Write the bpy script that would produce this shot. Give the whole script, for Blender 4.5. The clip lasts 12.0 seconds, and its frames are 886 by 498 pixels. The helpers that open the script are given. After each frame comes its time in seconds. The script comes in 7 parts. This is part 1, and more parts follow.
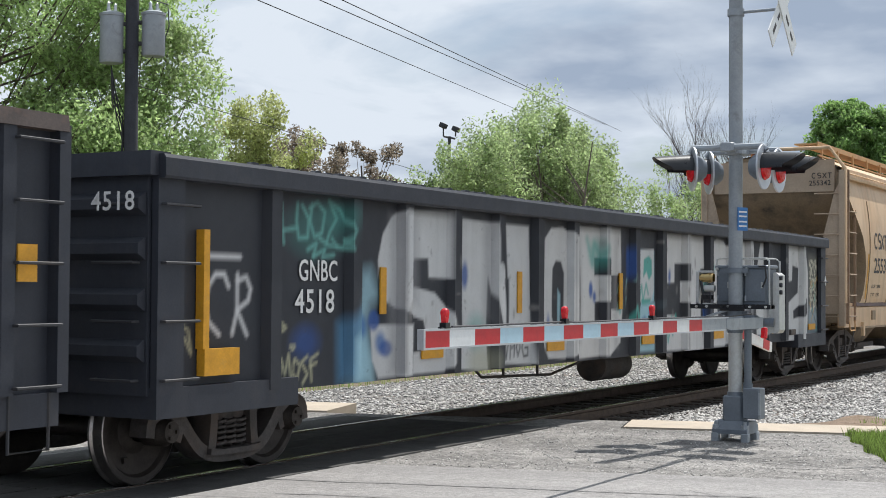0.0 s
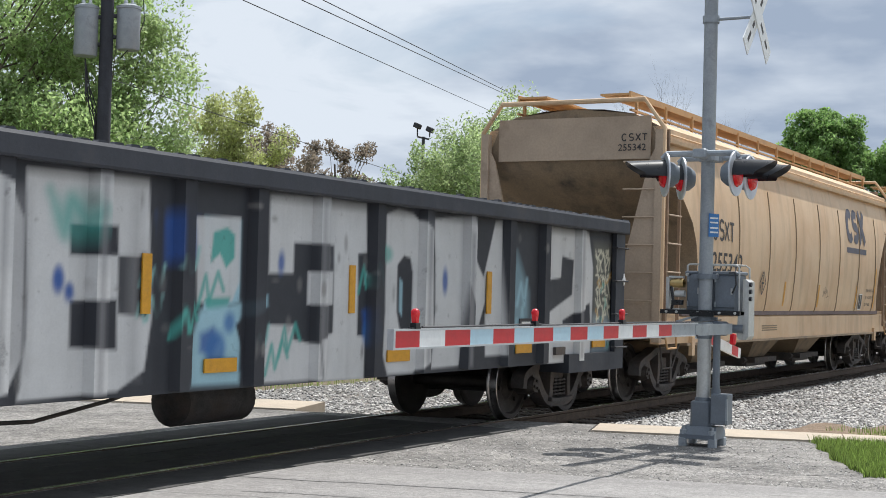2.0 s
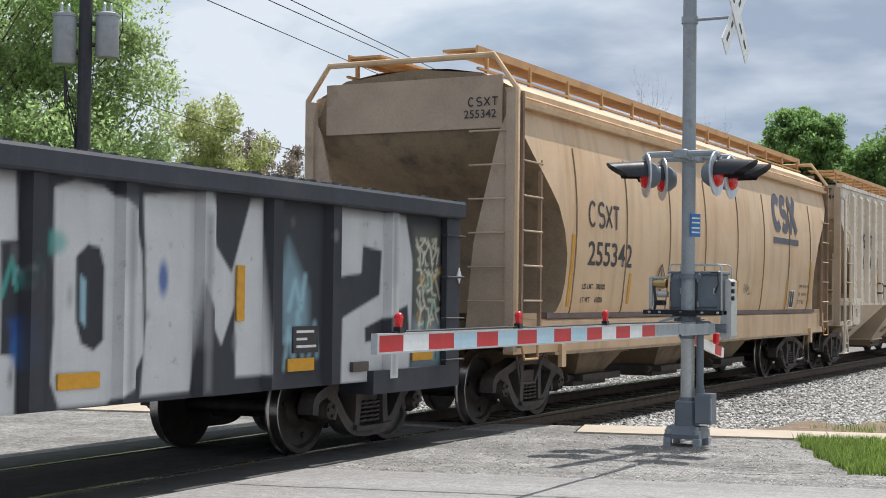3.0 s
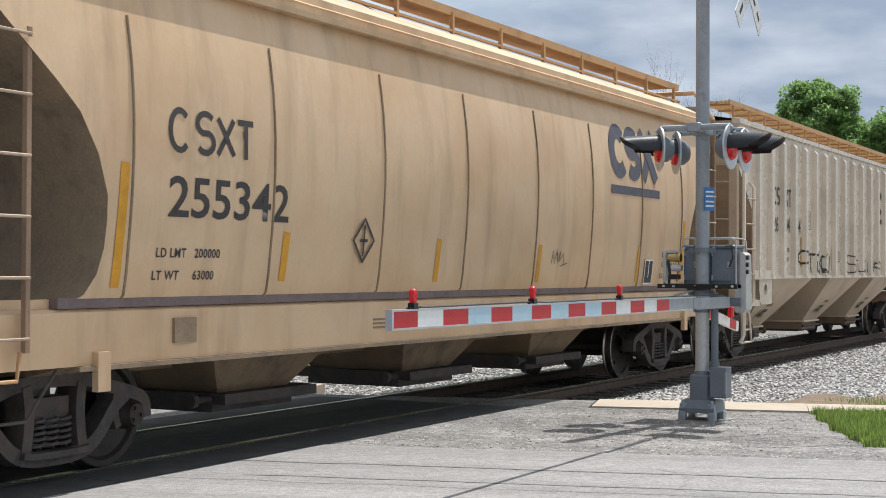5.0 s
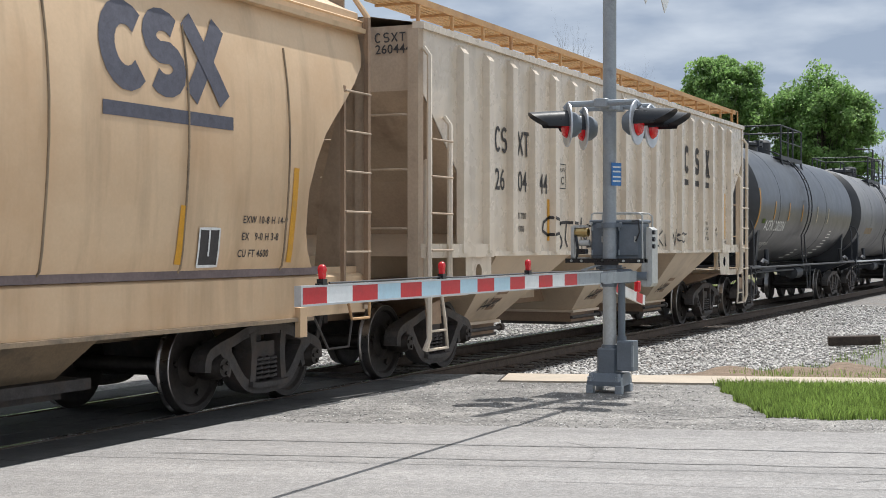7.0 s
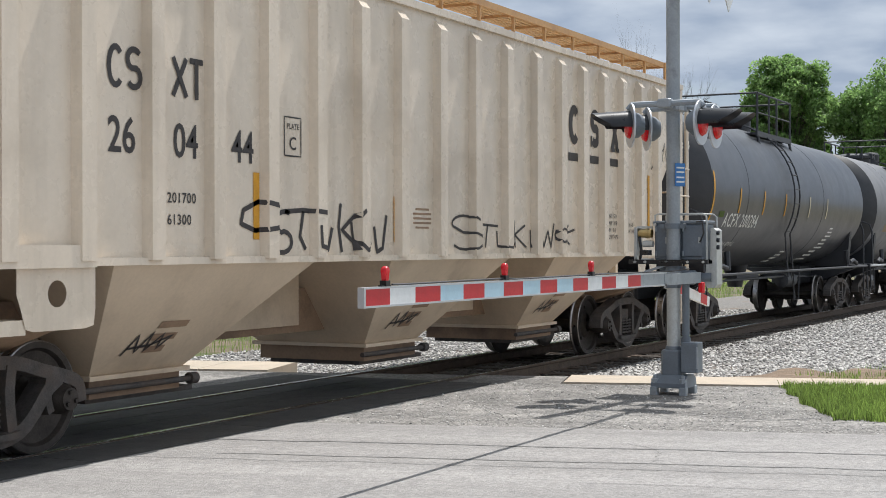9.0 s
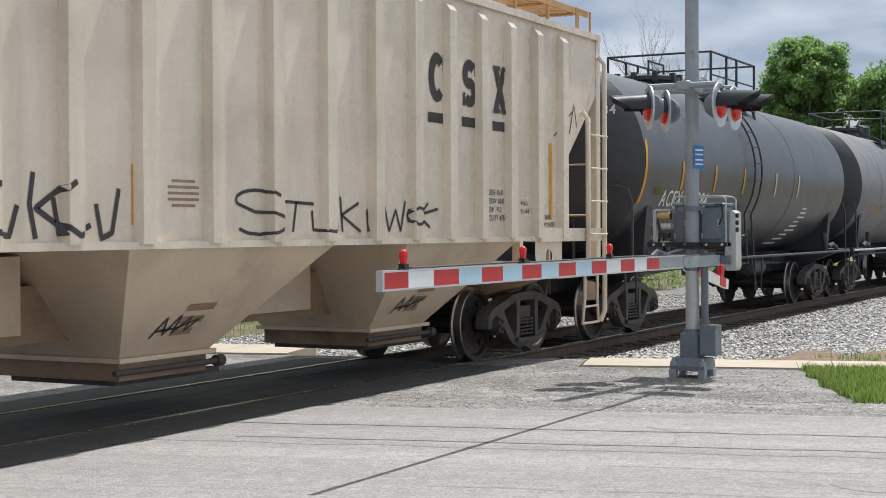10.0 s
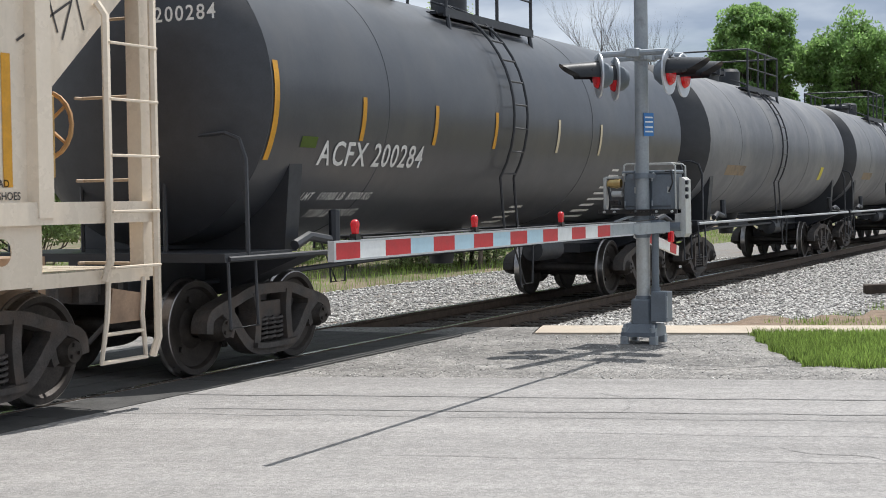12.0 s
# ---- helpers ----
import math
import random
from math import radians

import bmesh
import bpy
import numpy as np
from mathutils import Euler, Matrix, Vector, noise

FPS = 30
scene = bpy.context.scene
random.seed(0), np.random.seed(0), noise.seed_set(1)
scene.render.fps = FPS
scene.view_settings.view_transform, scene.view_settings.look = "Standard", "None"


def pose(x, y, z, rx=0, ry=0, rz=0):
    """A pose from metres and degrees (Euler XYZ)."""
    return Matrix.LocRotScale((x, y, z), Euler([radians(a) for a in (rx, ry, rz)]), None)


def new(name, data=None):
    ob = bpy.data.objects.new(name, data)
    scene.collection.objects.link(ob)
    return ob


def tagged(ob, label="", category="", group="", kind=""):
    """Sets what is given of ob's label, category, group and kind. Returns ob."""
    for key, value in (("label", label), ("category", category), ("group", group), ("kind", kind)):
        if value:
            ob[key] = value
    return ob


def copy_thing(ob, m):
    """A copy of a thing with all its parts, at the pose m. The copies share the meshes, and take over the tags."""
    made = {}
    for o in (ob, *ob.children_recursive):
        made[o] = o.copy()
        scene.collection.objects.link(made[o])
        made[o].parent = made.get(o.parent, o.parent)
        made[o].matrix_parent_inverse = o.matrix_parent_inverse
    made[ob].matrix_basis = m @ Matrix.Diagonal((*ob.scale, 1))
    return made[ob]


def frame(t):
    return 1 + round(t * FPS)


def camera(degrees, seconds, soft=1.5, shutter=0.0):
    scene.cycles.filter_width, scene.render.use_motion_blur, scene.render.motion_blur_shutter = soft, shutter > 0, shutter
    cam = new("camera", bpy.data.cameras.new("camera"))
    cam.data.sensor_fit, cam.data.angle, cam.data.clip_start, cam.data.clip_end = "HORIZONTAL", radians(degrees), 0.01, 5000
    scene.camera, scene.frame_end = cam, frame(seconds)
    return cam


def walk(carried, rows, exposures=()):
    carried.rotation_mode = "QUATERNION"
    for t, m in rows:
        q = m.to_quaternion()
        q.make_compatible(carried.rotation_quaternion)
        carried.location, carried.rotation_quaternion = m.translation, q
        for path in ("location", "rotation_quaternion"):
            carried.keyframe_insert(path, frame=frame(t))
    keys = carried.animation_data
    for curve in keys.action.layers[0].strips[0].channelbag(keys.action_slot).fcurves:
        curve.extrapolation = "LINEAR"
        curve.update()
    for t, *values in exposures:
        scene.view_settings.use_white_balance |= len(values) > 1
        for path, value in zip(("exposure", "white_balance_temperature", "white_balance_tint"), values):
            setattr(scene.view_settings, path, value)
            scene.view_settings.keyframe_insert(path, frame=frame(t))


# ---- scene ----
# The camera stands on the road beside the crossing; x runs along the track, y across it, z = 0 at the rail heads.
EYE = (0.0, 0.0, 1.648)
TURNS = [  # seconds, heading from +x, tilt up, lean
    (0.0, 29.482, 1.585, 0.397),
    (0.5, 29.707, 1.504, 0.594),
    (1.0, 29.872, 1.768, 0.558),
    (1.5, 29.199, 1.774, 1.128),
    (2.0, 28.372, 1.624, 1.499),
    (2.5, 27.955, 1.765, 1.124),
    (3.0, 27.686, 1.779, 0.683),
    (5.0, 28.220, 0.822, 0.238),
    (5.5, 27.772, 0.423, 0.252),
    (6.0, 26.948, 0.230, -0.102),
    (6.5, 25.735, 0.009, 0.168),
    (7.0, 24.640, -0.135, 0.004),
    (7.5, 24.081, -0.026, -0.263),
    (9.5, 27.906, -0.316, -0.166),
    (10.0, 27.833, -0.733, -0.263),
    (10.5, 26.910, -1.183, -0.574),
    (11.0, 26.216, -1.574, -0.868),
    (11.5, 26.098, -1.795, -0.889),
    (12.0, 25.942, -1.955, -0.842),
]
cam = camera(33.863, 12.0, soft=0.9, shutter=0.05)
walk(cam, [(t, pose(*EYE, 90 + tilt, 0, head - 90) @ pose(0, 0, 0, 0, 0, lean)) for t, head, tilt, lean in TURNS])

TRACK_Y = 8.989


def travelled(t):
    """Metres that the train has rolled towards -x by t seconds."""
    return 4.5353 * t + -0.2361 * t * (t - 12) / 36 + -0.0626 * t * (t - 6) * (t - 12) / 216

# ---- light ----
SUN_TO = Vector((0.50, -0.075, 1.0)).normalized()
sun = new("sun", bpy.data.lights.new("sun", "SUN"))
sun.data.energy, sun.data.angle, sun.data.color = 5.0, radians(0.6), (1.0, 0.975, 0.935)
sun.matrix_world = SUN_TO.to_track_quat("Z", "Y").to_matrix().to_4x4()


def build_world():
    world = bpy.data.worlds.new("sky")
    scene.world = world
    world.use_nodes = True
    nt = world.node_tree
    n, l = nt.nodes, nt.links
    bg = n["Background"]
    sky = n.new("ShaderNodeTexSky")
    sky.sky_type, sky.sun_disc = "NISHITA", False
    sky.sun_elevation = math.asin(SUN_TO.z)
    sky.sun_rotation = math.atan2(SUN_TO.x, SUN_TO.y)
    sky.air_density, sky.dust_density = 1.0, 1.5
    co = n.new("ShaderNodeTexCoord")
    sep = n.new("ShaderNodeSeparateXYZ")
    l.new(co.outputs["Generated"], sep.inputs[0])
    # clouds lie on a flat layer: divide the direction by its height
    up = n.new("ShaderNodeMath"); up.operation = "MAXIMUM"; up.inputs[1].default_value = 0.0
    l.new(sep.outputs["Z"], up.inputs[0])
    add = n.new("ShaderNodeMath"); add.inputs[1].default_value = 0.16
    l.new(up.outputs[0], add.inputs[0])
    div = n.new("ShaderNodeVectorMath"); div.operation = "DIVIDE"
    comb = n.new("ShaderNodeCombineXYZ")
    for i in range(3):
        l.new(add.outputs[0], comb.inputs[i])
    l.new(co.outputs["Generated"], div.inputs[0]); l.new(comb.outputs[0], div.inputs[1])
    big = n.new("ShaderNodeTexNoise"); big.inputs["Scale"].default_value = 1.1; big.inputs["Detail"].default_value = 7; big.inputs["Roughness"].default_value = 0.55
    big.inputs["Distortion"].default_value = 0.5
    l.new(div.outputs[0], big.inputs["Vector"])
    cover = n.new("ShaderNodeValToRGB")
    cover.color_ramp.elements[0].position, cover.color_ramp.elements[1].position = 0.22, 0.40
    l.new(big.outputs["Fac"], cover.inputs[0])
    shade = n.new("ShaderNodeTexNoise"); shade.inputs["Scale"].default_value = 2.0; shade.inputs["Detail"].default_value = 6
    l.new(div.outputs[0], shade.inputs["Vector"])
    tone = n.new("ShaderNodeValToRGB")
    tone.color_ramp.elements[0].position, tone.color_ramp.elements[1].position = 0.34, 0.64
    tone.color_ramp.elements[0].color, tone.color_ramp.elements[1].color = (3.6, 4.4, 5.7, 1), (7.5, 8.2, 9.1, 1)
    # the sky is brightest overhead and beside the sun, duller opposite to it and where the bank thickens along +x
    half_x = n.new("ShaderNodeMath"); half_x.operation = "MULTIPLY_ADD"
    half_x.inputs[1].default_value, half_x.inputs[2].default_value = 0.5, 0.5
    l.new(sep.outputs["X"], half_x.inputs[0])
    haze = n.new("ShaderNodeValToRGB")
    for k, (at, level) in enumerate(((0.0, 0.0), (0.42, 0.34), (0.915, 0.34), (0.98, 0.03))):
        el = haze.color_ramp.elements[k] if k < 2 else haze.color_ramp.elements.new(at)
        el.position, el.color = at, (level, level, level, 1)
    l.new(half_x.outputs[0], haze.inputs[0])
    bank = n.new("ShaderNodeMath"); bank.operation = "SUBTRACT"; bank.inputs[1].default_value = 0.18
    l.new(haze.outputs[0], bank.inputs[0])
    thick = n.new("ShaderNodeMath")
    l.new(shade.outputs["Fac"], thick.inputs[0]); l.new(bank.outputs[0], thick.inputs[1])
    l.new(thick.outputs[0], tone.inputs[0])
    mix = n.new("ShaderNodeMix"); mix.data_type = "RGBA"
    l.new(cover.outputs[0], mix.inputs["Factor"]); l.new(sky.outputs[0], mix.inputs["A"]); l.new(tone.outputs[0], mix.inputs["B"])
    l.new(mix.outputs["Result"], bg.inputs["Color"])
    bg.inputs["Strength"].default_value = 0.10


build_world()
scene.view_settings.exposure = 0.0

# ---- tools ----
class Solid:
    """Collects vertices and faces of one mesh."""

    def __init__(self):
        self.v, self.f, self.smooth, self.slot, self.now = [], [], [], [], 0

    def add(self, verts, faces, smooth=False):
        b = len(self.v)
        self.v.extend(tuple(p) for p in verts)
        self.f.extend(tuple(i + b for i in f) for f in faces)
        self.smooth.extend([smooth] * len(faces))
        self.slot.extend([self.now] * len(faces))
        return self

    def use(self, slot):
        self.now = slot
        return self

    def box(self, x0, x1, y0, y1, z0, z1):
        v = [(x, y, z) for x in (x0, x1) for y in (y0, y1) for z in (z0, z1)]
        return self.add(v, [(0, 1, 3, 2), (4, 6, 7, 5), (0, 4, 5, 1), (2, 3, 7, 6), (0, 2, 6, 4), (1, 5, 7, 3)])

    def cbox(self, c, s, m=None, bevel=0.0):
        """A box of size s round c, its upright edges cut by bevel, turned by the matrix m."""
        hx, hy, hz = (q / 2 for q in s)
        b = min(bevel, hx * 0.9, hy * 0.9)
        ring = [(-hx + b, -hy), (hx - b, -hy), (hx, -hy + b), (hx, hy - b), (hx - b, hy), (-hx + b, hy), (-hx, hy - b), (-hx, -hy + b)] if b > 0 else [(-hx, -hy), (hx, -hy), (hx, hy), (-hx, hy)]
        levels = [(-hz, 0.0), (hz, 0.0)] if b <= 0 else [(-hz, b * 0.5), (-hz + b * 0.5, 0), (hz - b * 0.5, 0), (hz, b * 0.5)]
        v, f, n = [], [], len(ring)
        for z, ins in levels:
            for x, y in ring:
                v.append(Vector((x * (1 - ins / hx), y * (1 - ins / hy), z)))
        for k in range(len(levels) - 1):
            for i in range(n):
                f.append((k * n + i, k * n + (i + 1) % n, (k + 1) * n + (i + 1) % n, (k + 1) * n + i))
        f.append(tuple(range(n - 1, -1, -1)))
        f.append(tuple((len(levels) - 1) * n + i for i in range(n)))
        m = m or Matrix()
        return self.add([(m @ p) + Vector(c) for p in v], f)

    def tube(self, pts, r, n=8, closed=False, caps=True):
        """A round bar along pts; r is one radius or one for each point."""
        pts = [Vector(p) for p in pts]
        rs = r if hasattr(r, "__len__") else [r] * len(pts)
        v, f = [], []
        ref = None
        for i, p in enumerate(pts):
            a, b = pts[max(i - 1, 0)], pts[min(i + 1, len(pts) - 1)]
            if closed:
                a, b = pts[i - 1], pts[(i + 1) % len(pts)]
            d = (b - a).normalized()
            if ref is None:
                ref = Vector((0, 0, 1)) if abs(d.z) < 0.9 else Vector((1, 0, 0))
            u = (ref - d * ref.dot(d)).normalized()
            w = d.cross(u)
            ref = u
            for k in range(n):
                q = 2 * math.pi * k / n
                v.append(p + (u * math.cos(q) + w * math.sin(q)) * rs[i])
        m = len(pts)
        for i in range(m if closed else m - 1):
            j = (i + 1) % m
            for k in range(n):
                f.append((i * n + k, i * n + (k + 1) % n, j * n + (k + 1) % n, j * n + k))
        self.add(v, f, True)
        if caps and not closed:
            self.add(v[:n], [tuple(range(n - 1, -1, -1))])
            self.add(v[-n:], [tuple(range(n))])
        return self

    def prism(self, outline, y0, y1, axis="y"):
        """An outline of (a, b) pairs swept along an axis: y takes them as (x, z), x as (y, z), z as (x, y)."""
        put = {"y": lambda a, b, c: (a, c, b), "x": lambda a, b, c: (c, a, b), "z": lambda a, b, c: (a, b, c)}[axis]
        n = len(outline)
        v = [put(a, b, y0) for a, b in outline] + [put(a, b, y1) for a, b in outline]
        f = [(i, (i + 1) % n, n + (i + 1) % n, n + i) for i in range(n)]
        return self.add(v, f + [tuple(range(n - 1, -1, -1)), tuple(range(n, 2 * n))])

    def lathe(self, profile, n=24, axis="y", c=(0, 0, 0)):
        """A profile of (along, radius) pairs turned round an axis."""
        v, f = [], []
        for a, r in profile:
            for k in range(n):
                q = 2 * math.pi * k / n
                s, t = r * math.cos(q), r * math.sin(q)
                v.append({"y": (s + c[0], a + c[1], t + c[2]), "x": (a + c[0], s + c[1], t + c[2]), "z": (s + c[0], t + c[1], a + c[2])}[axis])
        for i in range(len(profile) - 1):
            for k in range(n):
                f.append((i * n + k, i * n + (k + 1) % n, (i + 1) * n + (k + 1) % n, (i + 1) * n + k))
        return self.add(v, f, True)

    def sheet(self, rows, smooth=True):
        """A surface over rows of equally many points."""
        n = len(rows[0])
        v = [p for row in rows for p in row]
        f = [(i * n + k, i * n + k + 1, (i + 1) * n + k + 1, (i + 1) * n + k) for i in range(len(rows) - 1) for k in range(n - 1)]
        return self.add(v, f, smooth)

    def mesh(self, name, mats):
        me = bpy.data.meshes.new(name)
        me.from_pydata(self.v, [], self.f)
        for m in mats if isinstance(mats, (list, tuple)) else [mats]:
            me.materials.append(m)
        me.polygons.foreach_set("use_smooth", self.smooth)
        me.polygons.foreach_set("material_index", self.slot)
        bm = bmesh.new()
        bm.from_mesh(me)
        if len(self.f) < 60000:
            bmesh.ops.recalc_face_normals(bm, faces=bm.faces)
        for e in bm.edges:
            if len(e.link_faces) == 2 and e.calc_face_angle(0) > 0.7:
                e.smooth = False
        bm.to_mesh(me)
        bm.free()
        return me


def part(name, solid, material, parent, label="", at=None):
    """One mesh object under a thing or a part; solid is a Solid or a finished mesh."""
    me = solid.mesh(name, material) if isinstance(solid, Solid) else solid
    ob = new(name, me)
    ob.parent = parent
    if at is not None:
        ob.matrix_basis = at
    return tagged(ob, label) if label else ob


def thing(name, label, category, at=None, group="", kind="", solid=None, material=None):
    """A top-level thing: an Empty that parents its parts, or one mesh."""
    ob = new(name, solid.mesh(name, material) if solid else None)
    if at is not None:
        ob.matrix_basis = at
    return tagged(ob, label, category, group, kind)


def arc(cx, cy, r, a0, a1, n, ry=None):
    ry = r if ry is None else ry
    return [(cx + r * math.cos(radians(a0 + (a1 - a0) * i / n)), cy + ry * math.sin(radians(a0 + (a1 - a0) * i / n))) for i in range(n + 1)]


def wrapped(pts, wrap, lift=0.006):
    return [(x, wrap(x, z) - lift, z) for x, z in pts]


def ribbons(lines, width, wrap, lift=0.006, step=0.06):
    """Flat painted strokes along lines of (x, z), laid on the surface y = wrap(x, z)."""
    s = Solid()
    for line in lines:
        pts = []
        for (x0, z0), (x1, z1) in zip(line, line[1:]):
            n = max(1, int(math.hypot(x1 - x0, z1 - z0) / step))
            pts += [(x0 + (x1 - x0) * i / n, z0 + (z1 - z0) * i / n) for i in range(n)]
        pts.append(line[-1])
        a, b = [], []
        for i, (x, z) in enumerate(pts):
            p, q = pts[max(i - 1, 0)], pts[min(i + 1, len(pts) - 1)]
            dx, dz = q[0] - p[0], q[1] - p[1]
            d = math.hypot(dx, dz) or 1
            a.append((x - dz / d * width / 2, z + dx / d * width / 2))
            b.append((x + dz / d * width / 2, z - dx / d * width / 2))
        s.sheet([wrapped(a, wrap, lift), wrapped(b, wrap, lift)], False)
    return s


def lettering(name, text, size, mat, parent, x, z, wrap, space=1.0, lift=0.006, tilt=0.0, squeeze=1.0, label=""):
    """Painted writing on a side: its lower left corner at (x, z)."""
    cu = bpy.data.curves.new(name, "FONT")
    cu.body, cu.size, cu.space_character, cu.resolution_u, cu.offset = text, size, space, 3, size * 0.012
    ob = bpy.data.objects.new(name, cu)
    scene.collection.objects.link(ob)
    bpy.context.view_layer.update()
    me = bpy.data.meshes.new_from_object(ob.evaluated_get(bpy.context.evaluated_depsgraph_get()))
    bpy.data.objects.remove(ob)
    bpy.data.curves.remove(cu)
    for v in me.vertices:
        u, w = x + v.co.x * squeeze + v.co.y * tilt, z + v.co.y
        v.co = (u, wrap(u, w) - lift, w)
    me.materials.clear()
    me.materials.append(mat)
    return part(name, me, mat, parent, label)


# ---- materials ----
def material(name, color, rough=0.6, metal=0.0, grain=0.12, scale=6.0, fine=60.0, bump=0.1, bump_scale=None, stain=None, stain_at=(0.5, 0.75), stain_scale=2.0, streak=None, attribute=False, noise_rough=0.1, coat=0.0):
    """A surface with broad and fine variation of its colour, patches of a second colour (stain), runs down its face (streak) and relief."""
    m = bpy.data.materials.new(name)
    m.use_nodes = True
    n, l = m.node_tree.nodes, m.node_tree.links
    b = n["Principled BSDF"]
    b.inputs["Metallic"].default_value = metal
    b.inputs["Coat Weight"].default_value = coat
    co = n.new("ShaderNodeTexCoord")

    def tex(s, detail=5, vec=None, rough_=0.6):
        t = n.new("ShaderNodeTexNoise")
        t.inputs["Scale"].default_value, t.inputs["Detail"].default_value, t.inputs["Roughness"].default_value = s, detail, rough_
        l.new(vec or co.outputs["Object"], t.inputs["Vector"])
        return t.outputs["Fac"]

    def ramp(fac, p0, p1, c0=(0, 0, 0, 1), c1=(1, 1, 1, 1)):
        r = n.new("ShaderNodeValToRGB")
        r.color_ramp.elements[0].position, r.color_ramp.elements[1].position = p0, p1
        r.color_ramp.elements[0].color, r.color_ramp.elements[1].color = c0, c1
        l.new(fac, r.inputs[0])
        return r.outputs[0]

    def mix(fac, a, b_, mode="MIX"):
        x = n.new("ShaderNodeMix")
        x.data_type, x.blend_type = "RGBA", mode
        for sock, val in (("Factor", fac), ("A", a), ("B", b_)):
            if isinstance(val, (int, float)):
                x.inputs[sock].default_value = val
            elif isinstance(val, tuple):
                x.inputs[sock].default_value = val
            else:
                l.new(val, x.inputs[sock])
        return x.outputs["Result"]

    base = (*color, 1)
    if attribute:
        at = n.new("ShaderNodeAttribute")
        at.attribute_name = "paint"
        base = at.outputs["Color"]
    lo, hi = 1 - grain, 1 + grain
    col = mix(1.0, base, ramp(tex(scale), 0.3, 0.7, (lo, lo, lo, 1), (hi, hi, hi, 1)), "MULTIPLY")
    lo, hi = 1 - grain * 0.6, 1 + grain * 0.6
    col = mix(1.0, col, ramp(tex(fine, 3), 0.3, 0.7, (lo, lo, lo, 1), (hi, hi, hi, 1)), "MULTIPLY")
    if stain:
        col = mix(ramp(tex(stain_scale, 8, None, 0.65), *stain_at), col, (*stain, 1))
    if streak:
        colr, amount, freq = streak
        mp = n.new("ShaderNodeMapping")
        mp.inputs["Scale"].default_value = (freq, freq, 0.35)
        l.new(co.outputs["Object"], mp.inputs["Vector"])
        run = ramp(tex(1.0, 5, mp.outputs[0]), 0.5, 0.78, (0, 0, 0, 1), (amount, amount, amount, 1))
        col = mix(run, col, (*colr, 1))
    l.new(col, b.inputs["Base Color"])
    r = n.new("ShaderNodeMapRange")
    r.inputs["To Min"].default_value, r.inputs["To Max"].default_value = max(rough - noise_rough, 0.02), min(rough + noise_rough, 1)
    l.new(tex(scale * 2.3), r.inputs["Value"])
    l.new(r.outputs[0], b.inputs["Roughness"])
    if bump:
        bp = n.new("ShaderNodeBump")
        bp.inputs["Strength"].default_value, bp.inputs["Distance"].default_value = bump, 0.02
        l.new(tex(bump_scale or fine, 6), bp.inputs["Height"])
        l.new(bp.outputs[0], b.inputs["Normal"])
    return m


def vary(m, amount, hue=0.0):
    """Lets each object, or each loose piece of a joined mesh, differ in brightness."""
    n, l = m.node_tree.nodes, m.node_tree.links
    b = n["Principled BSDF"]
    src = b.inputs["Base Color"].links[0].from_socket
    info, geo = n.new("ShaderNodeObjectInfo"), n.new("ShaderNodeNewGeometry")
    s = n.new("ShaderNodeMath")
    s.operation = "ADD"
    l.new(info.outputs["Random"], s.inputs[0]); l.new(geo.outputs["Random Per Island"], s.inputs[1])
    fr = n.new("ShaderNodeMath"); fr.operation = "FRACT"
    l.new(s.outputs[0], fr.inputs[0])
    hsv = n.new("ShaderNodeHueSaturation")
    mr = n.new("ShaderNodeMapRange")
    mr.inputs["To Min"].default_value, mr.inputs["To Max"].default_value = 1 - amount, 1 + amount
    l.new(fr.outputs[0], mr.inputs["Value"])
    l.new(mr.outputs[0], hsv.inputs["Value"])
    if hue:
        mh = n.new("ShaderNodeMapRange")
        mh.inputs["To Min"].default_value, mh.inputs["To Max"].default_value = 0.5 - hue, 0.5 + hue
        l.new(info.outputs["Random"], mh.inputs["Value"]); l.new(mh.outputs[0], hsv.inputs["Hue"])
    l.new(src, hsv.inputs["Color"]); l.new(hsv.outputs[0], b.inputs["Base Color"])
    return m


def leafy(name, color, amount=0.35):
    """Foliage: thin leaves that let some light through."""
    m = vary(material(name, color, 0.5, grain=0.2, scale=0.6, fine=3.0, bump=0.0), amount)
    n, l = m.node_tree.nodes, m.node_tree.links
    b, out = n["Principled BSDF"], n["Material Output"]
    tr = n.new("ShaderNodeBsdfTranslucent")
    src = b.inputs["Base Color"].links[0].from_socket
    l.new(src, tr.inputs["Color"])
    mx = n.new("ShaderNodeMixShader")
    mx.inputs[0].default_value = 0.62
    l.new(b.outputs[0], mx.inputs[1]); l.new(tr.outputs[0], mx.inputs[2]); l.new(mx.outputs[0], out.inputs["Surface"])
    return m


def glowing(name, color, strength):
    m = material(name, color, 0.25, bump=0)
    b = m.node_tree.nodes["Principled BSDF"]
    b.inputs["Emission Color"].default_value, b.inputs["Emission Strength"].default_value = (*color, 1), strength
    return m


